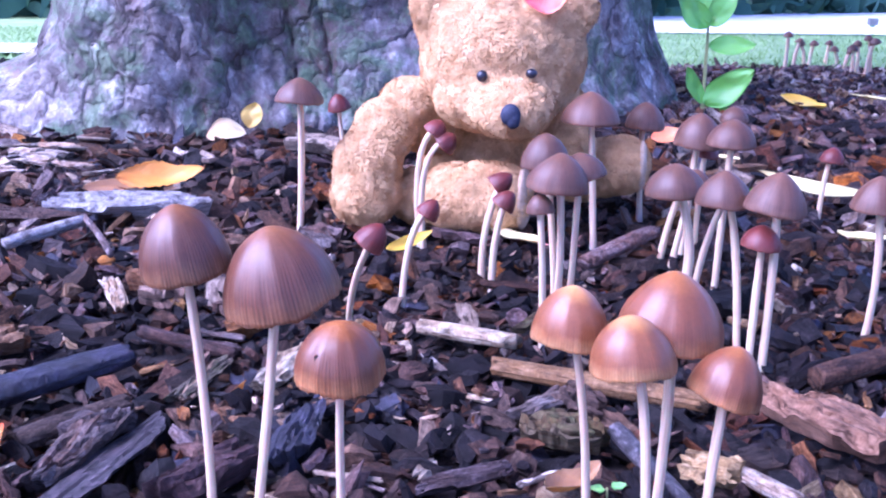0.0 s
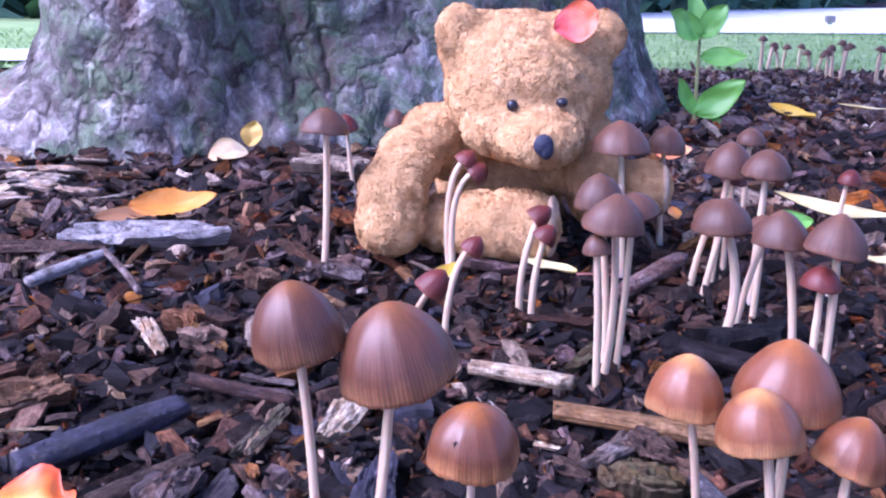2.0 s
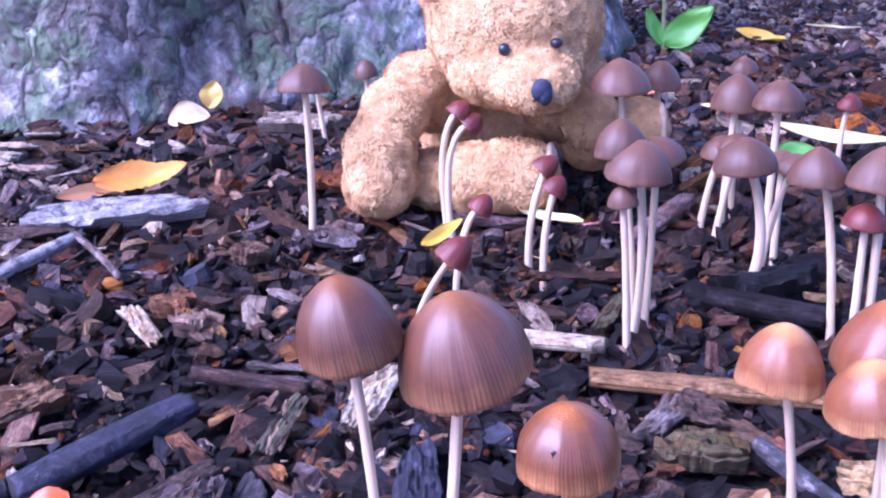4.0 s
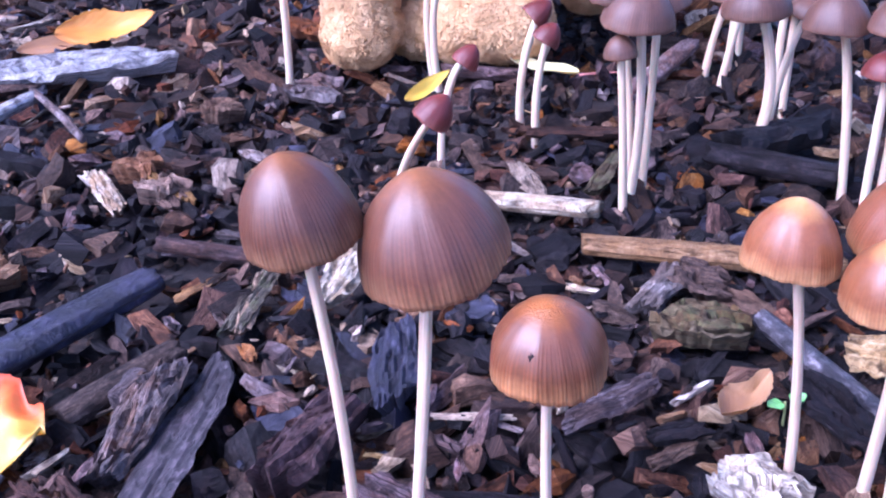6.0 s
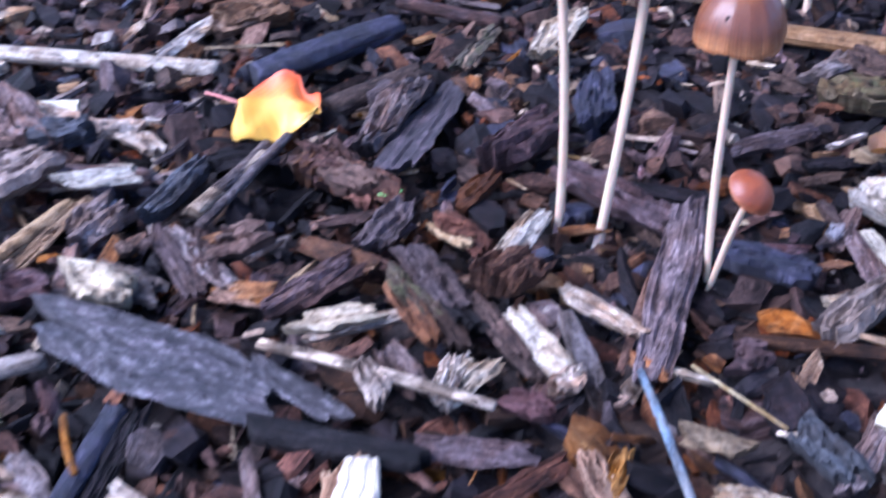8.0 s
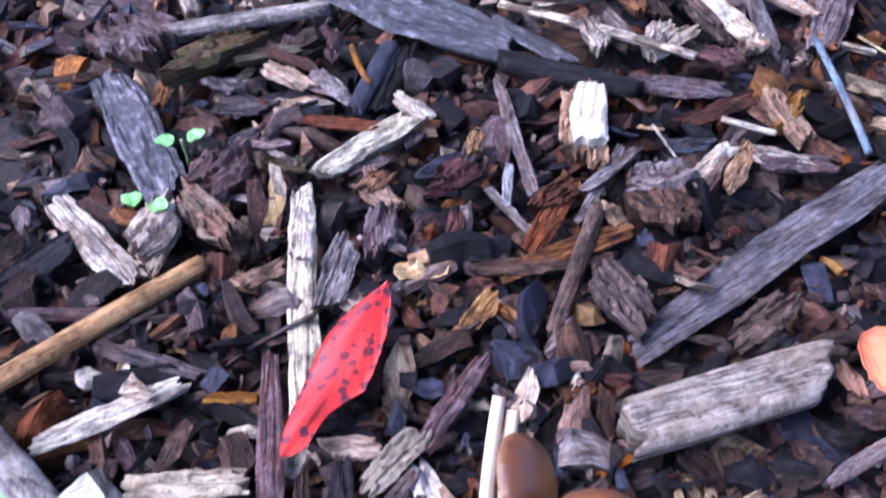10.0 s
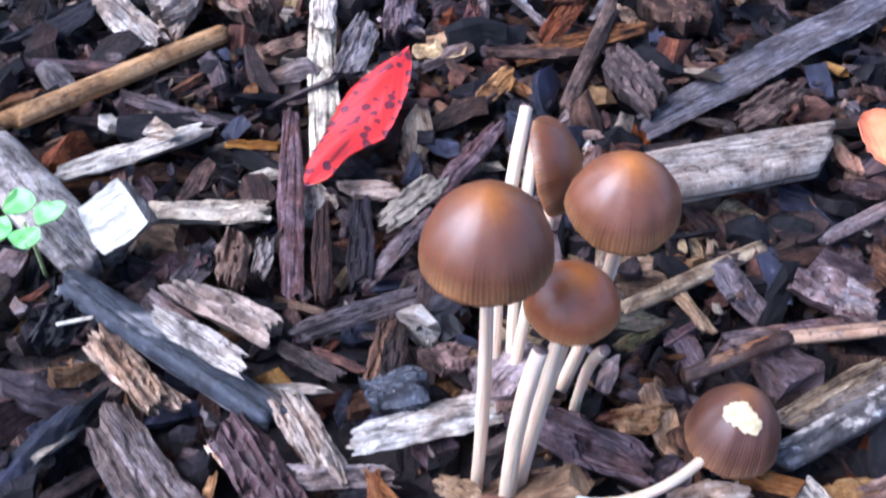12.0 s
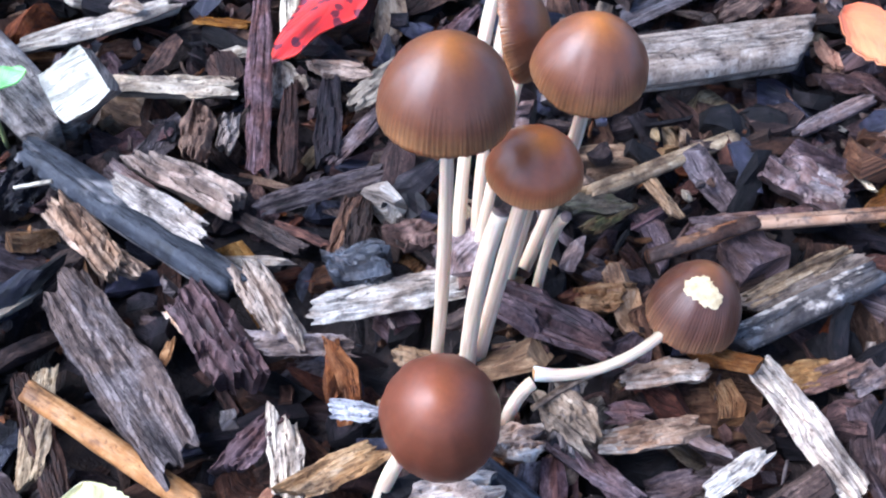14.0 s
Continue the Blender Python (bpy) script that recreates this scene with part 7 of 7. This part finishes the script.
fallen_leaf("curled tan leaf at the foot of the tree", "tan", (-0.1700, 0.912, 0.009), (-0.1370, 0.922, 0.010), 0.026, 13, curl=-0.3, up=(0, -0.6, 0.8))
fallen_leaf("orange-red leaf beside the mushroom troop", "coral", (0.2159, 0.9088, 0.0100), (0.2475, 0.9097, 0.0140), 0.018, 14, up=(0, -0.6, 0.8))
fallen_leaf("cream leaf at the edge of the mulch", "cream", (0.2700, 0.6120, 0.012), (0.2960, 0.5950, 0.014), 0.014, 15, curl=0.25)
fallen_leaf("green leaf under a brown mushroom", "green", (0.2230, 0.6515, 0.022), (0.2560, 0.6593, 0.022), 0.016, 16, up=(0, -0.8, 0.6))
fallen_leaf("tan dry leaf curled beside a mushroom stem", "rust", (0.0813, 0.3331, 0.007), (0.1001, 0.3479, 0.008), 0.012, 17, curl=0.45, teeth=0.3, bite=0.5, fold=0.3)
fallen_leaf("cream leaf far back on the mulch", "cream", (0.4950, 1.2050, 0.004), (0.5400, 1.1650, 0.004), 0.012, 18)
fallen_leaf("small orange leaf on the mulch", "orange", (0.1890, 0.7400, 0.008), (0.1860, 0.7100, 0.008), 0.009, 19)
fallen_leaf("cream leaf among the mushrooms", "cream", (0.2440, 0.8300, 0.012), (0.2650, 0.8050, 0.014), 0.012, 20)

fallen_leaf("small cream toothed leaf lying on the mulch", "cream", (-0.1028, -0.0424, 0.0070), (-0.1085, -0.0341, 0.0090), 0.013, 21, teeth=0.3, blunt=0.25)


def seedling(label, at, leaves, size, height, seed, turn=0.25):
    root = tagged(new("seedling"), label, "seedling", "seedlings in the mulch")
    root.location = at
    rng = random.Random(seed)
    under(root, tube("stalk", (0, 0, -0.003), (0.0006, 0, height * 0.5), (0, 0, height), 0.0005, 0.0004, [TWIG_GREEN], 6, 6, seed=seed))
    for i in range(leaves):
        a = 2 * math.pi * i / leaves + rng.uniform(-0.2, 0.2) + turn
        d = Vector((math.cos(a), math.sin(a), 0.15))
        under(root, blade("leaf_blade", "lime", d * size * 0.28 + Vector((0, 0, height)), d * size * 1.12 + Vector((0, 0, height)), size * 0.80, seed * 9 + i, curl=0.1, fold=0.06, blunt=1.0))
    return root


seedling("two-leaved bright green seedling beside a mushroom stem", (0.1012, 0.3388, 0.0), 2, 0.0055, 0.008, 1)
seedling("two-leaved bright green seedling on dark bark", (-0.1701, 0.1530, 0.0), 2, 0.0062, 0.010, 2)
seedling("two-leaved bright green seedling", (-0.1694, 0.1272, 0.0), 2, 0.0062, 0.010, 3, -0.1)
seedling("four-leaved bright green seedling beside a cut log", (-0.1597, 0.0335, 0.0), 4, 0.0076, 0.0145, 4, 0.75)
seedling("tiny green seedling sprouting from mulch", (-0.0704, 0.3101, 0.0), 2, 0.0035, 0.006, 5)


def make_sapling():
    root = tagged(new("sapling"), "young green sapling with oval leaves beside the tree", "sapling")
    root.location = (0.326, 1.19, -0.016)
    under(root, tube("stem", (0, 0, -0.02), (-0.001, 0, 0.03), (-0.002, 0, 0.105), 0.0030, 0.0014, [TWIG_GREEN], 8, 12, seed=3))
    for i, (b, t, w) in enumerate((
        ((-0.002, 0, 0.098), (-0.041, -0.012, 0.126), 0.032),
        ((-0.001, 0, 0.098), (0.026, 0.004, 0.133), 0.027),
        ((0.000, 0, 0.075), (0.050, -0.010, 0.078), 0.022),
        ((0.000, 0, 0.012), (0.050, -0.014, 0.052), 0.034),
        ((-0.002, 0, 0.012), (-0.025, -0.008, 0.054), 0.018),
        ((0.008, 0, -0.006), (0.038, -0.016, 0.004), 0.020),
        ((-0.001, 0, 0.10), (-0.012, 0.02, 0.150), 0.022),
    )):
        under(root, blade("leaf_blade", "green", b, t, w, 40 + i, up=(0.1, -1, 0.5), curl=0.12, fold=0.12, blunt=0.6))
    return root


make_sapling()

# pale far mushrooms at the edge of the lawn
for i, (x, y, h) in enumerate(((0.646, 1.922, 0.072), (0.670, 1.951, 0.057), (0.700, 1.981, 0.051), (0.720, 2.012, 0.050), (0.763, 2.045, 0.049), (0.764, 1.985, 0.039), (0.757, 1.929, 0.039), (0.722, 1.800, 0.051), (0.740, 1.825, 0.059), (0.728, 1.754, 0.066), (0.763, 1.827, 0.069), (0.780, 1.735, 0.062), (0.841, 1.832, 0.052))):
    z = ground_z(x, y)
    bent = 0.010 * math.sin(i * 2.3)
    mushroom("far pale-stemmed mushroom with a small dark cap", (x, y, z), (x + bent * 0.2, y, z + h * 0.5), (x + bent, y, z + h * 0.86), (0.3 * math.sin(i * 1.9), 0, 1), 0.009 + 0.002 * math.sin(i * 3.1), 0.010, "far", 0.0036, 1.6, 1.7, 0.03, 70 + i, "far mushrooms by the lawn", detail=0.5)

# stems without caps in the last clump
def bare_stem(label, foot, mid, top, r, seed):
    a, c = Vector(foot) - Vector((0, 0, 0.007 if foot[2] < 0.001 else 0.0)), Vector(top)
    ob = tube("capless_mushroom", a, 2 * Vector(mid) - 0.5 * (a + c), c, r, r * 0.92, [STEM, GILL], 14, 18, 0.05, seed=seed)
    ob.data.polygons[len(ob.data.polygons) - 1].material_index = 1
    return tagged(ob, label, "mushroom", "clump of chestnut mushrooms")


bare_stem("white mushroom stem without its cap", (-0.0645, 0.0275, 0.0), (-0.0672, 0.0400, 0.018), (-0.0675, 0.0621, 0.0385), 0.0013, 1)
bare_stem("white mushroom stem without its cap", (-0.0613, 0.0285, 0.0), (-0.0640, 0.0400, 0.017), (-0.0648, 0.0610, 0.0365), 0.0012, 2)
bare_stem("thick white broken mushroom stem with a brown tip", (-0.0583, 0.0054, 0.0), (-0.0586, 0.0070, 0.017), (-0.0570, 0.0110, 0.0350), 0.0015, 3)
bare_stem("thin white broken mushroom stem with a brown tip", (-0.0495, 0.0242, 0.0), (-0.0490, 0.0215, 0.016), (-0.0473, 0.0150, 0.0325), 0.0010, 4)
bare_stem("white mushroom stem leaning under a small cap", (-0.0551, 0.0250, 0.0), (-0.0540, 0.0235, 0.016), (-0.0525, 0.0200, 0.0360), 0.0011, 5)
bare_stem("white stump of a broken mushroom", (-0.0505, -0.0040, 0.0), (-0.0492, -0.0030, 0.005), (-0.0470, -0.0010, 0.0095), 0.0012, 6)


def make_fallen():
    """A broken mushroom on its side, its cap skin torn to a cream patch."""
    root, cap, m = mushroom("broken mushroom lying on the mulch, its cap torn to cream", (-0.0468, 0.0014, 0.0085), (-0.0335, 0.0072, 0.0072), (-0.0230, 0.0190, 0.0080), (0.10, 0.25, 0.95), 0.0082, 0.0120, "dull", 0.0010, 1.8, 2.0, 0.05, 91, "clump of chestnut mushrooms", detail=1.3, sunk=0.0)
    q0 = m.inverted() @ (Vector((-0.0231, 0.0172, 0.0186)) - root.location)
    w0, th0 = math.atan2(q0.y, q0.x), 0.62
    vs = []
    rings, segs = 9, 56
    for i in range(rings):
        for j in range(segs):
            w = 2 * math.pi * j / segs
            q = i / (rings - 1) * (0.0027 + 0.0006 * math.sin(2 * w + 1) + 0.0003 * math.sin(3 * w) + 0.00016 * math.sin(11 * w) + 0.00014 * math.sin(17 * w + 1) + 0.0001 * math.sin(23 * w))
            th = th0 + q * math.sin(w) / 0.0100
            ww = w0 + q * math.cos(w) / (0.0082 * math.sin(th0))
            s, z = abs(math.sin(th)) ** (2 / 1.8), math.cos(th)
            vs.append(m @ (Vector((0.0082 * s * math.cos(ww), 0.0082 * s * math.sin(ww), 0.0120 * z)) * 1.03))
    cream = plain("cream_flesh", [(0.3, (0.44, 0.30, 0.14)), (0.7, (0.66, 0.52, 0.30))], 900, 0.8, 0.6, 0.0005)
    d = Vector((0.0092, 0.0035, -0.0007)).normalized()
    ends = [(r, z) for r, z in ((0.00125, 0.0002), (0.00125, -0.0001), (0.00095, -0.00025), (0.0007, -0.0001), (0.0, 0.00005))]
    vs2 = [basis(d) @ Vector((r * math.cos(j * math.pi / 9), r * math.sin(j * math.pi / 9), z)) for r, z in ends for j in range(18)]
    end = link_mesh("broken_end", vs2, grid_faces(len(ends), 18), [STEM, plain("stem_pith", [(0.3, (0.30, 0.15, 0.05)), (0.7, (0.46, 0.26, 0.10))], 1500, 0.8, 0.5, 0.0003)])
    for i, q in enumerate(end.data.polygons):
        q.material_index = 1 if i >= 36 else 0
    under(root, end, "broken stem end with tan pith")
    under(cap, link_mesh("torn_patch", vs, grid_faces(rings, segs), [cream]), "cream torn patch")


make_fallen()


def make_hole(root, cap, spot, wide, tall):
    """A dark eaten slit in a cap's skin, following the skin."""
    skin = [v.co.copy() for v in cap.data.vertices]
    c = Vector(spot) - root.location
    vs = []
    for i in range(6):
        for j in range(22):
            w = 2 * math.pi * j / 22
            q = i / 5 * (1 + 0.3 * math.sin(2 * w + 1) + 0.25 * math.sin(5 * w) + 0.15 * math.sin(9 * w))
            p = c + Vector((q * wide * math.cos(w), 0, q * tall * math.sin(w)))
            close = sorted(((v - p).length_squared, k) for k, v in enumerate(skin))[:5]
            total = sum(1 / (d + 1e-9) for d, _ in close)
            on = sum((skin[k] * (1 / (d + 1e-9)) for d, k in close), Vector()) / total
            vs.append(Vector((p.x, on.y - 0.00022, p.z)))
    pit = plain("dark_pit", [(0.3, (0.010, 0.005, 0.004)), (0.7, (0.035, 0.015, 0.010))], 900, 0.9)
    under(cap, link_mesh("pit", vs, grid_faces(6, 22), [pit]), "small dark eaten pit")


make_hole(C[0], C[1], (0.0200, 0.2729, 0.0806), 0.0004, 0.0010)


def make_marker():
    root = tagged(new("marker_post"), "small grey box on a green post beside the road", "marker post")
    root.location = (2.06, 5.10, ground_z(2.06, 5.10))
    green = plain("green_paint", [(0.3, (0.10, 0.22, 0.10)), (0.7, (0.16, 0.30, 0.15))], 20, 0.6)
    grey = plain("grey_box_paint", [(0.3, (0.13, 0.14, 0.13)), (0.7, (0.20, 0.21, 0.20))], 20, 0.6)
    for name, size, z, mat in (("post", (0.02, 0.02, 0.03), 0.01, green), ("box", (0.046, 0.03, 0.032), 0.036, grey)):
        bm = bmesh.new()
        bmesh.ops.create_cube(bm, size=1.0, matrix=Matrix.Translation((0, 0, z)) @ Matrix.Diagonal((*size, 1)))
        bmesh.ops.bevel(bm, geom=bm.edges[:], offset=0.003, segments=2, affect="EDGES")
        me = bpy.data.meshes.new(name)
        bm.to_mesh(me)
        bm.free()
        me.materials.append(mat)
        under(root, new(name, me))


make_marker()


_r = random.Random(31)
for _ in range(26):
    hero("wood_chip", "pale sun-bleached wood chip by the tree's root", "pale", -0.292 + _r.gauss(0, 0.028), 0.815 + _r.gauss(0, 0.045), _r.uniform(-40, 40), _r.uniform(0.014, 0.032), _r.uniform(0.007, 0.013), "chip")


# ---- the mulch itself ----
def chip_field(name, count, secs, x_of, y0, y1, lo, hi, seed, thin_out, odds, chunky=0.35, sink=0.0):
    """Many torn chips in one mesh; u runs along each chip, in metres."""
    rng = np.random.default_rng(seed)
    ring = 4
    y = y0 + (y1 - y0) * rng.random(count)
    half, mid = x_of(y)
    x = mid + half * rng.uniform(-1, 1, count)
    L = lo + (hi - lo) * rng.random(count) ** 2.6
    L = np.where(y < 0.06, L * 0.85, L)
    stout = rng.random(count) < chunky
    L = np.where(stout, L * 0.72, L)
    W = L * np.where(stout, rng.uniform(0.5, 0.95, count), rng.uniform(0.16, 0.55, count))
    W = np.minimum(W, rng.uniform(0.003, 0.0078, count) * (1 + (y > 0.15) * 0.35 + (y > 0.55) * 0.65) * np.where(stout, 1.35, 1.0))
    T = W * np.where(stout, rng.uniform(0.4, 0.85, count), rng.uniform(0.22, 0.7, count))
    # keep the tops of the larger, known pieces free
    h = np.array(HERO)
    keep = np.ones(count, bool)
    depth = np.zeros(count)
    for hx, hy, hyaw, hl, hw in h:
        c, s = math.cos(radians(hyaw)), math.sin(radians(hyaw))
        u, v = (x - hx) * c + (y - hy) * s, -(x - hx) * s + (y - hy) * c
        inside = (np.abs(u) < hl * 0.5 + 0.002) & (np.abs(v) < hw * 0.5 + 0.002)
        depth[inside] = 0.006
    for fx, fy, r in FREE:
        keep &= (x - fx) ** 2 + (y - fy) ** 2 > r * r
    if thin_out:
        keep &= (np.abs(x - 0.08 * y) > 0.15 + 0.47 * np.maximum(y, 0)) | (y < -0.12)
    x, y, L, W, T, depth = (q[keep] for q in (x, y, L, W, T, depth))
    count = len(x)
    z = -0.060 * np.maximum(0, y - 0.95) - 0.0045 - sink + rng.uniform(-0.010, 0.0068, count) - depth - 0.12 * L * (L > 0.018)
    yaw, pit, rol = rng.uniform(0, 6.283, count), rng.normal(0, 0.38, count), rng.normal(0, 0.62, count)
    w = 2 * math.pi * (np.arange(ring) + 0.5) / ring
    ca, sa = np.sign(np.cos(w)), np.sign(np.sin(w))
    s = np.linspace(-1, 1, secs)
    jit = rng.uniform(-1, 1, (count, secs, ring, 3))
    taper = rng.uniform(0.35, 1.0, (count, 2))
    wide = np.where(s[None, :] < 0, 1 - s[None, :] ** 2 * (1 - taper[:, :1]), 1 - s[None, :] ** 2 * (1 - taper[:, 1:]))
    px = (L / 2)[:, None, None] * (s[None, :, None] + 0.26 * jit[..., 0] * np.abs(s)[None, :, None] ** 3)
    py = (W / 2)[:, None, None] * (ca[None, None, :] * wide[:, :, None] * (1 + 0.26 * jit[..., 1]))
    pz = (T / 2)[:, None, None] * (sa[None, None, :] * (0.4 + 0.6 * wide[:, :, None]) * (1 + 0.40 * jit[..., 2]))
    bend = rng.uniform(-0.12, 0.12, count)
    py = py + (bend * L)[:, None, None] * (1 - s[None, :, None] ** 2)
    u = px + 0.0
    v = np.broadcast_to(np.minimum(np.arange(ring), ring - np.arange(ring))[None, None, :] / 2.0, px.shape) * (W + T)[:, None, None] + rng.uniform(0, 3, count)[:, None, None]
    cr, sr = np.cos(rol)[:, None, None], np.sin(rol)[:, None, None]
    py, pz = py * cr - pz * sr, py * sr + pz * cr
    cp, sp = np.cos(pit)[:, None, None], np.sin(pit)[:, None, None]
    px, pz = px * cp - pz * sp, px * sp + pz * cp
    cy, sy = np.cos(yaw)[:, None, None], np.sin(yaw)[:, None, None]
    px, py = px * cy - py * sy, px * sy + py * cy
    co = np.stack([px + x[:, None, None], py + y[:, None, None], pz + z[:, None, None]], -1).reshape(-1, 3)
    per = secs * ring
    q = [(i * ring + j, i * ring + (j + 1) % ring, (i + 1) * ring + (j + 1) % ring, (i + 1) * ring + j) for i in range(secs - 1) for j in range(ring)]
    e = (secs - 1) * ring
    q += [(3, 2, 1, 0), (e, e + 1, e + 2, e + 3)]
    q = np.array(q)
    faces = (q[None] + (np.arange(count) * per)[:, None, None]).reshape(-1, 4)
    me = bpy.data.meshes.new(name)
    me.vertices.add(len(co))
    me.vertices.foreach_set("co", co.astype(np.float32).ravel())
    me.loops.add(faces.size)
    me.loops.foreach_set("vertex_index", faces.astype(np.int32).ravel())
    me.polygons.add(len(faces))
    me.polygons.foreach_set("loop_start", np.arange(0, faces.size, 4, dtype=np.int32))
    kinds = ["dark", "brown", "red", "violet", "grey", "tan", "pale", "orange", "navy"]
    odds = np.array(odds)
    for k in kinds:
        me.materials.append(CHIP[k])
    pick = rng.choice(len(kinds), count, p=odds / odds.sum())
    me.polygons.foreach_set("material_index", np.repeat(pick, len(q)).astype(np.int32))
    me.polygons.foreach_set("use_smooth", np.zeros(len(faces), bool))
    lay = me.uv_layers.new(name="UVMap")
    uv = np.stack([u.reshape(-1), v.reshape(-1)], -1).astype(np.float32)
    lay.data.foreach_set("uv", uv[faces.ravel()].ravel())
    me.update(calc_edges=True)
    ob = new(name, me)
    return tagged(ob, "mixed brown, black and pale shredded wood mulch", "mulch", kind="stuff")


# shares of dark, brown, red, violet, grey, tan, pale, orange and blue-black wood
NEAR_MIX = (0.47, 0.26, 0.15, 0.05, 0.020, 0.032, 0.008, 0.038, 0.03)
# far wood has fewer blacks and pales, so the colours imitate haze
FAR_MIX = (0.23, 0.35, 0.19, 0.10, 0.038, 0.040, 0.018, 0.030, 0.02)
LAST_MIX = (0.30, 0.27, 0.12, 0.10, 0.065, 0.070, 0.020, 0.040, 0.06)
CRUMB_MIX = (0.46, 0.28, 0.15, 0.04, 0.016, 0.035, 0.008, 0.055, 0.05)
# left side: real grey-violet chips, made more numerous to imitate hazy light
HAZY_SIDE_MIX = (0.06, 0.13, 0.12, 0.24, 0.20, 0.09, 0.06, 0.04, 0.06)
# mostly grey and pale wood: the road's glare put into the chip colours
GLARE_MIX = (0.02, 0.06, 0.08, 0.26, 0.30, 0.12, 0.15, 0.01, 0.0)
FREE = [(-0.0173, 0.3058, 0.003), (-0.0059, 0.2967, 0.003), (0.0259, 0.2793, 0.003), (0.0911, 0.3119, 0.003), (-0.0640, 0.0060, 0.006), (-0.0583, 0.0035, 0.005)]
chip_field("wood_mulch", 15000, 4, lambda y: (0.19 + 0.0 * y, -0.06 + 0.0 * y), -0.13, 0.14, 0.003, 0.026, 10, 0, LAST_MIX, 0.35, -0.001)
chip_field("wood_mulch", 26000, 4, lambda y: (0.16 + 0.46 * np.maximum(y, 0), 0.0 + 0.05 * y), 0.12, 0.62, 0.003, 0.030, 11, 0, NEAR_MIX)
chip_field("wood_mulch", 27000, 3, lambda y: (0.16 + 0.50 * y, 0.08 * y), 0.60, 2.0, 0.006, 0.045, 12, 0, FAR_MIX)

chip_field("wood_mulch", 15000, 3, lambda y: (0.15 + 0.46 * np.maximum(y, 0), 0.0 + 0.05 * y), -0.12, 0.85, 0.003, 0.011, 14, 0, CRUMB_MIX, 0.75, 0.003)
# pale chips laid on top by the lawn to imitate glare
chip_field("wood_mulch", 9000, 3, lambda y: (0.62 + 0.0 * y, 0.60 + 0.0 * y), 1.10, 1.97, 0.010, 0.040, 15, 0, GLARE_MIX, 0.35, -0.005)
chip_field("wood_mulch", 1500, 4, lambda y: (0.09 + 0.0 * y, -0.235 + 0.0 * y), 0.17, 0.40, 0.006, 0.028, 16, 0, HAZY_SIDE_MIX, 0.35, -0.003)
chip_field("wood_mulch", 1300, 4, lambda y: (0.10 + 0.0 * y, -0.275 + 0.0 * y), 0.40, 0.80, 0.006, 0.032, 17, 0, HAZY_SIDE_MIX, 0.35, -0.003)
chip_field("wood_mulch", 13500, 3, lambda y: (2.2 + 0.0 * y, 0.0 * y), -1.1, 1.96, 0.012, 0.050, 13, 1, FAR_MIX)


def single_chips():
    """Pieces that lie on top where the camera passes nearest."""
    rng = random.Random(8)
    kinds = ["brown", "red", "violet", "grey", "dark", "tan", "orange", "pale"]
    meshes = []
    for i in range(24):
        L = 0.005 + 0.009 * rng.random()
        W = L * rng.uniform(0.25, 0.55)
        vs, f, uvs = splinter(L, W, W * rng.uniform(0.3, 0.7), 500 + i, 4, 6, 0.5, False, 0.6, 0.0, 0.2)
        ob = link_mesh("wood_chip", vs, f, [CHIP[kinds[i % 8]]], uvs, smooth=False)
        meshes.append(ob.data)
        bpy.data.objects.remove(ob)
    made = 0
    while made < 300:
        x, y = rng.uniform(-0.17, 0.13), rng.uniform(-0.06, 0.42)
        if any(math.hypot(x - hx, y - hy) < 0.4 * max(hl, hw) for hx, hy, _, hl, hw in HERO) or abs(x) > 0.12 + 0.4 * y:
            continue
        ob = new("wood_chip", rng.choice(meshes))
        ob.matrix_world = pose(x, y, 0.0015 + rng.uniform(-0.001, 0.0015), rng.gauss(0, 20), rng.gauss(0, 9), rng.uniform(0, 360))
        ob.parent = GROUND
        made += 1


single_chips()
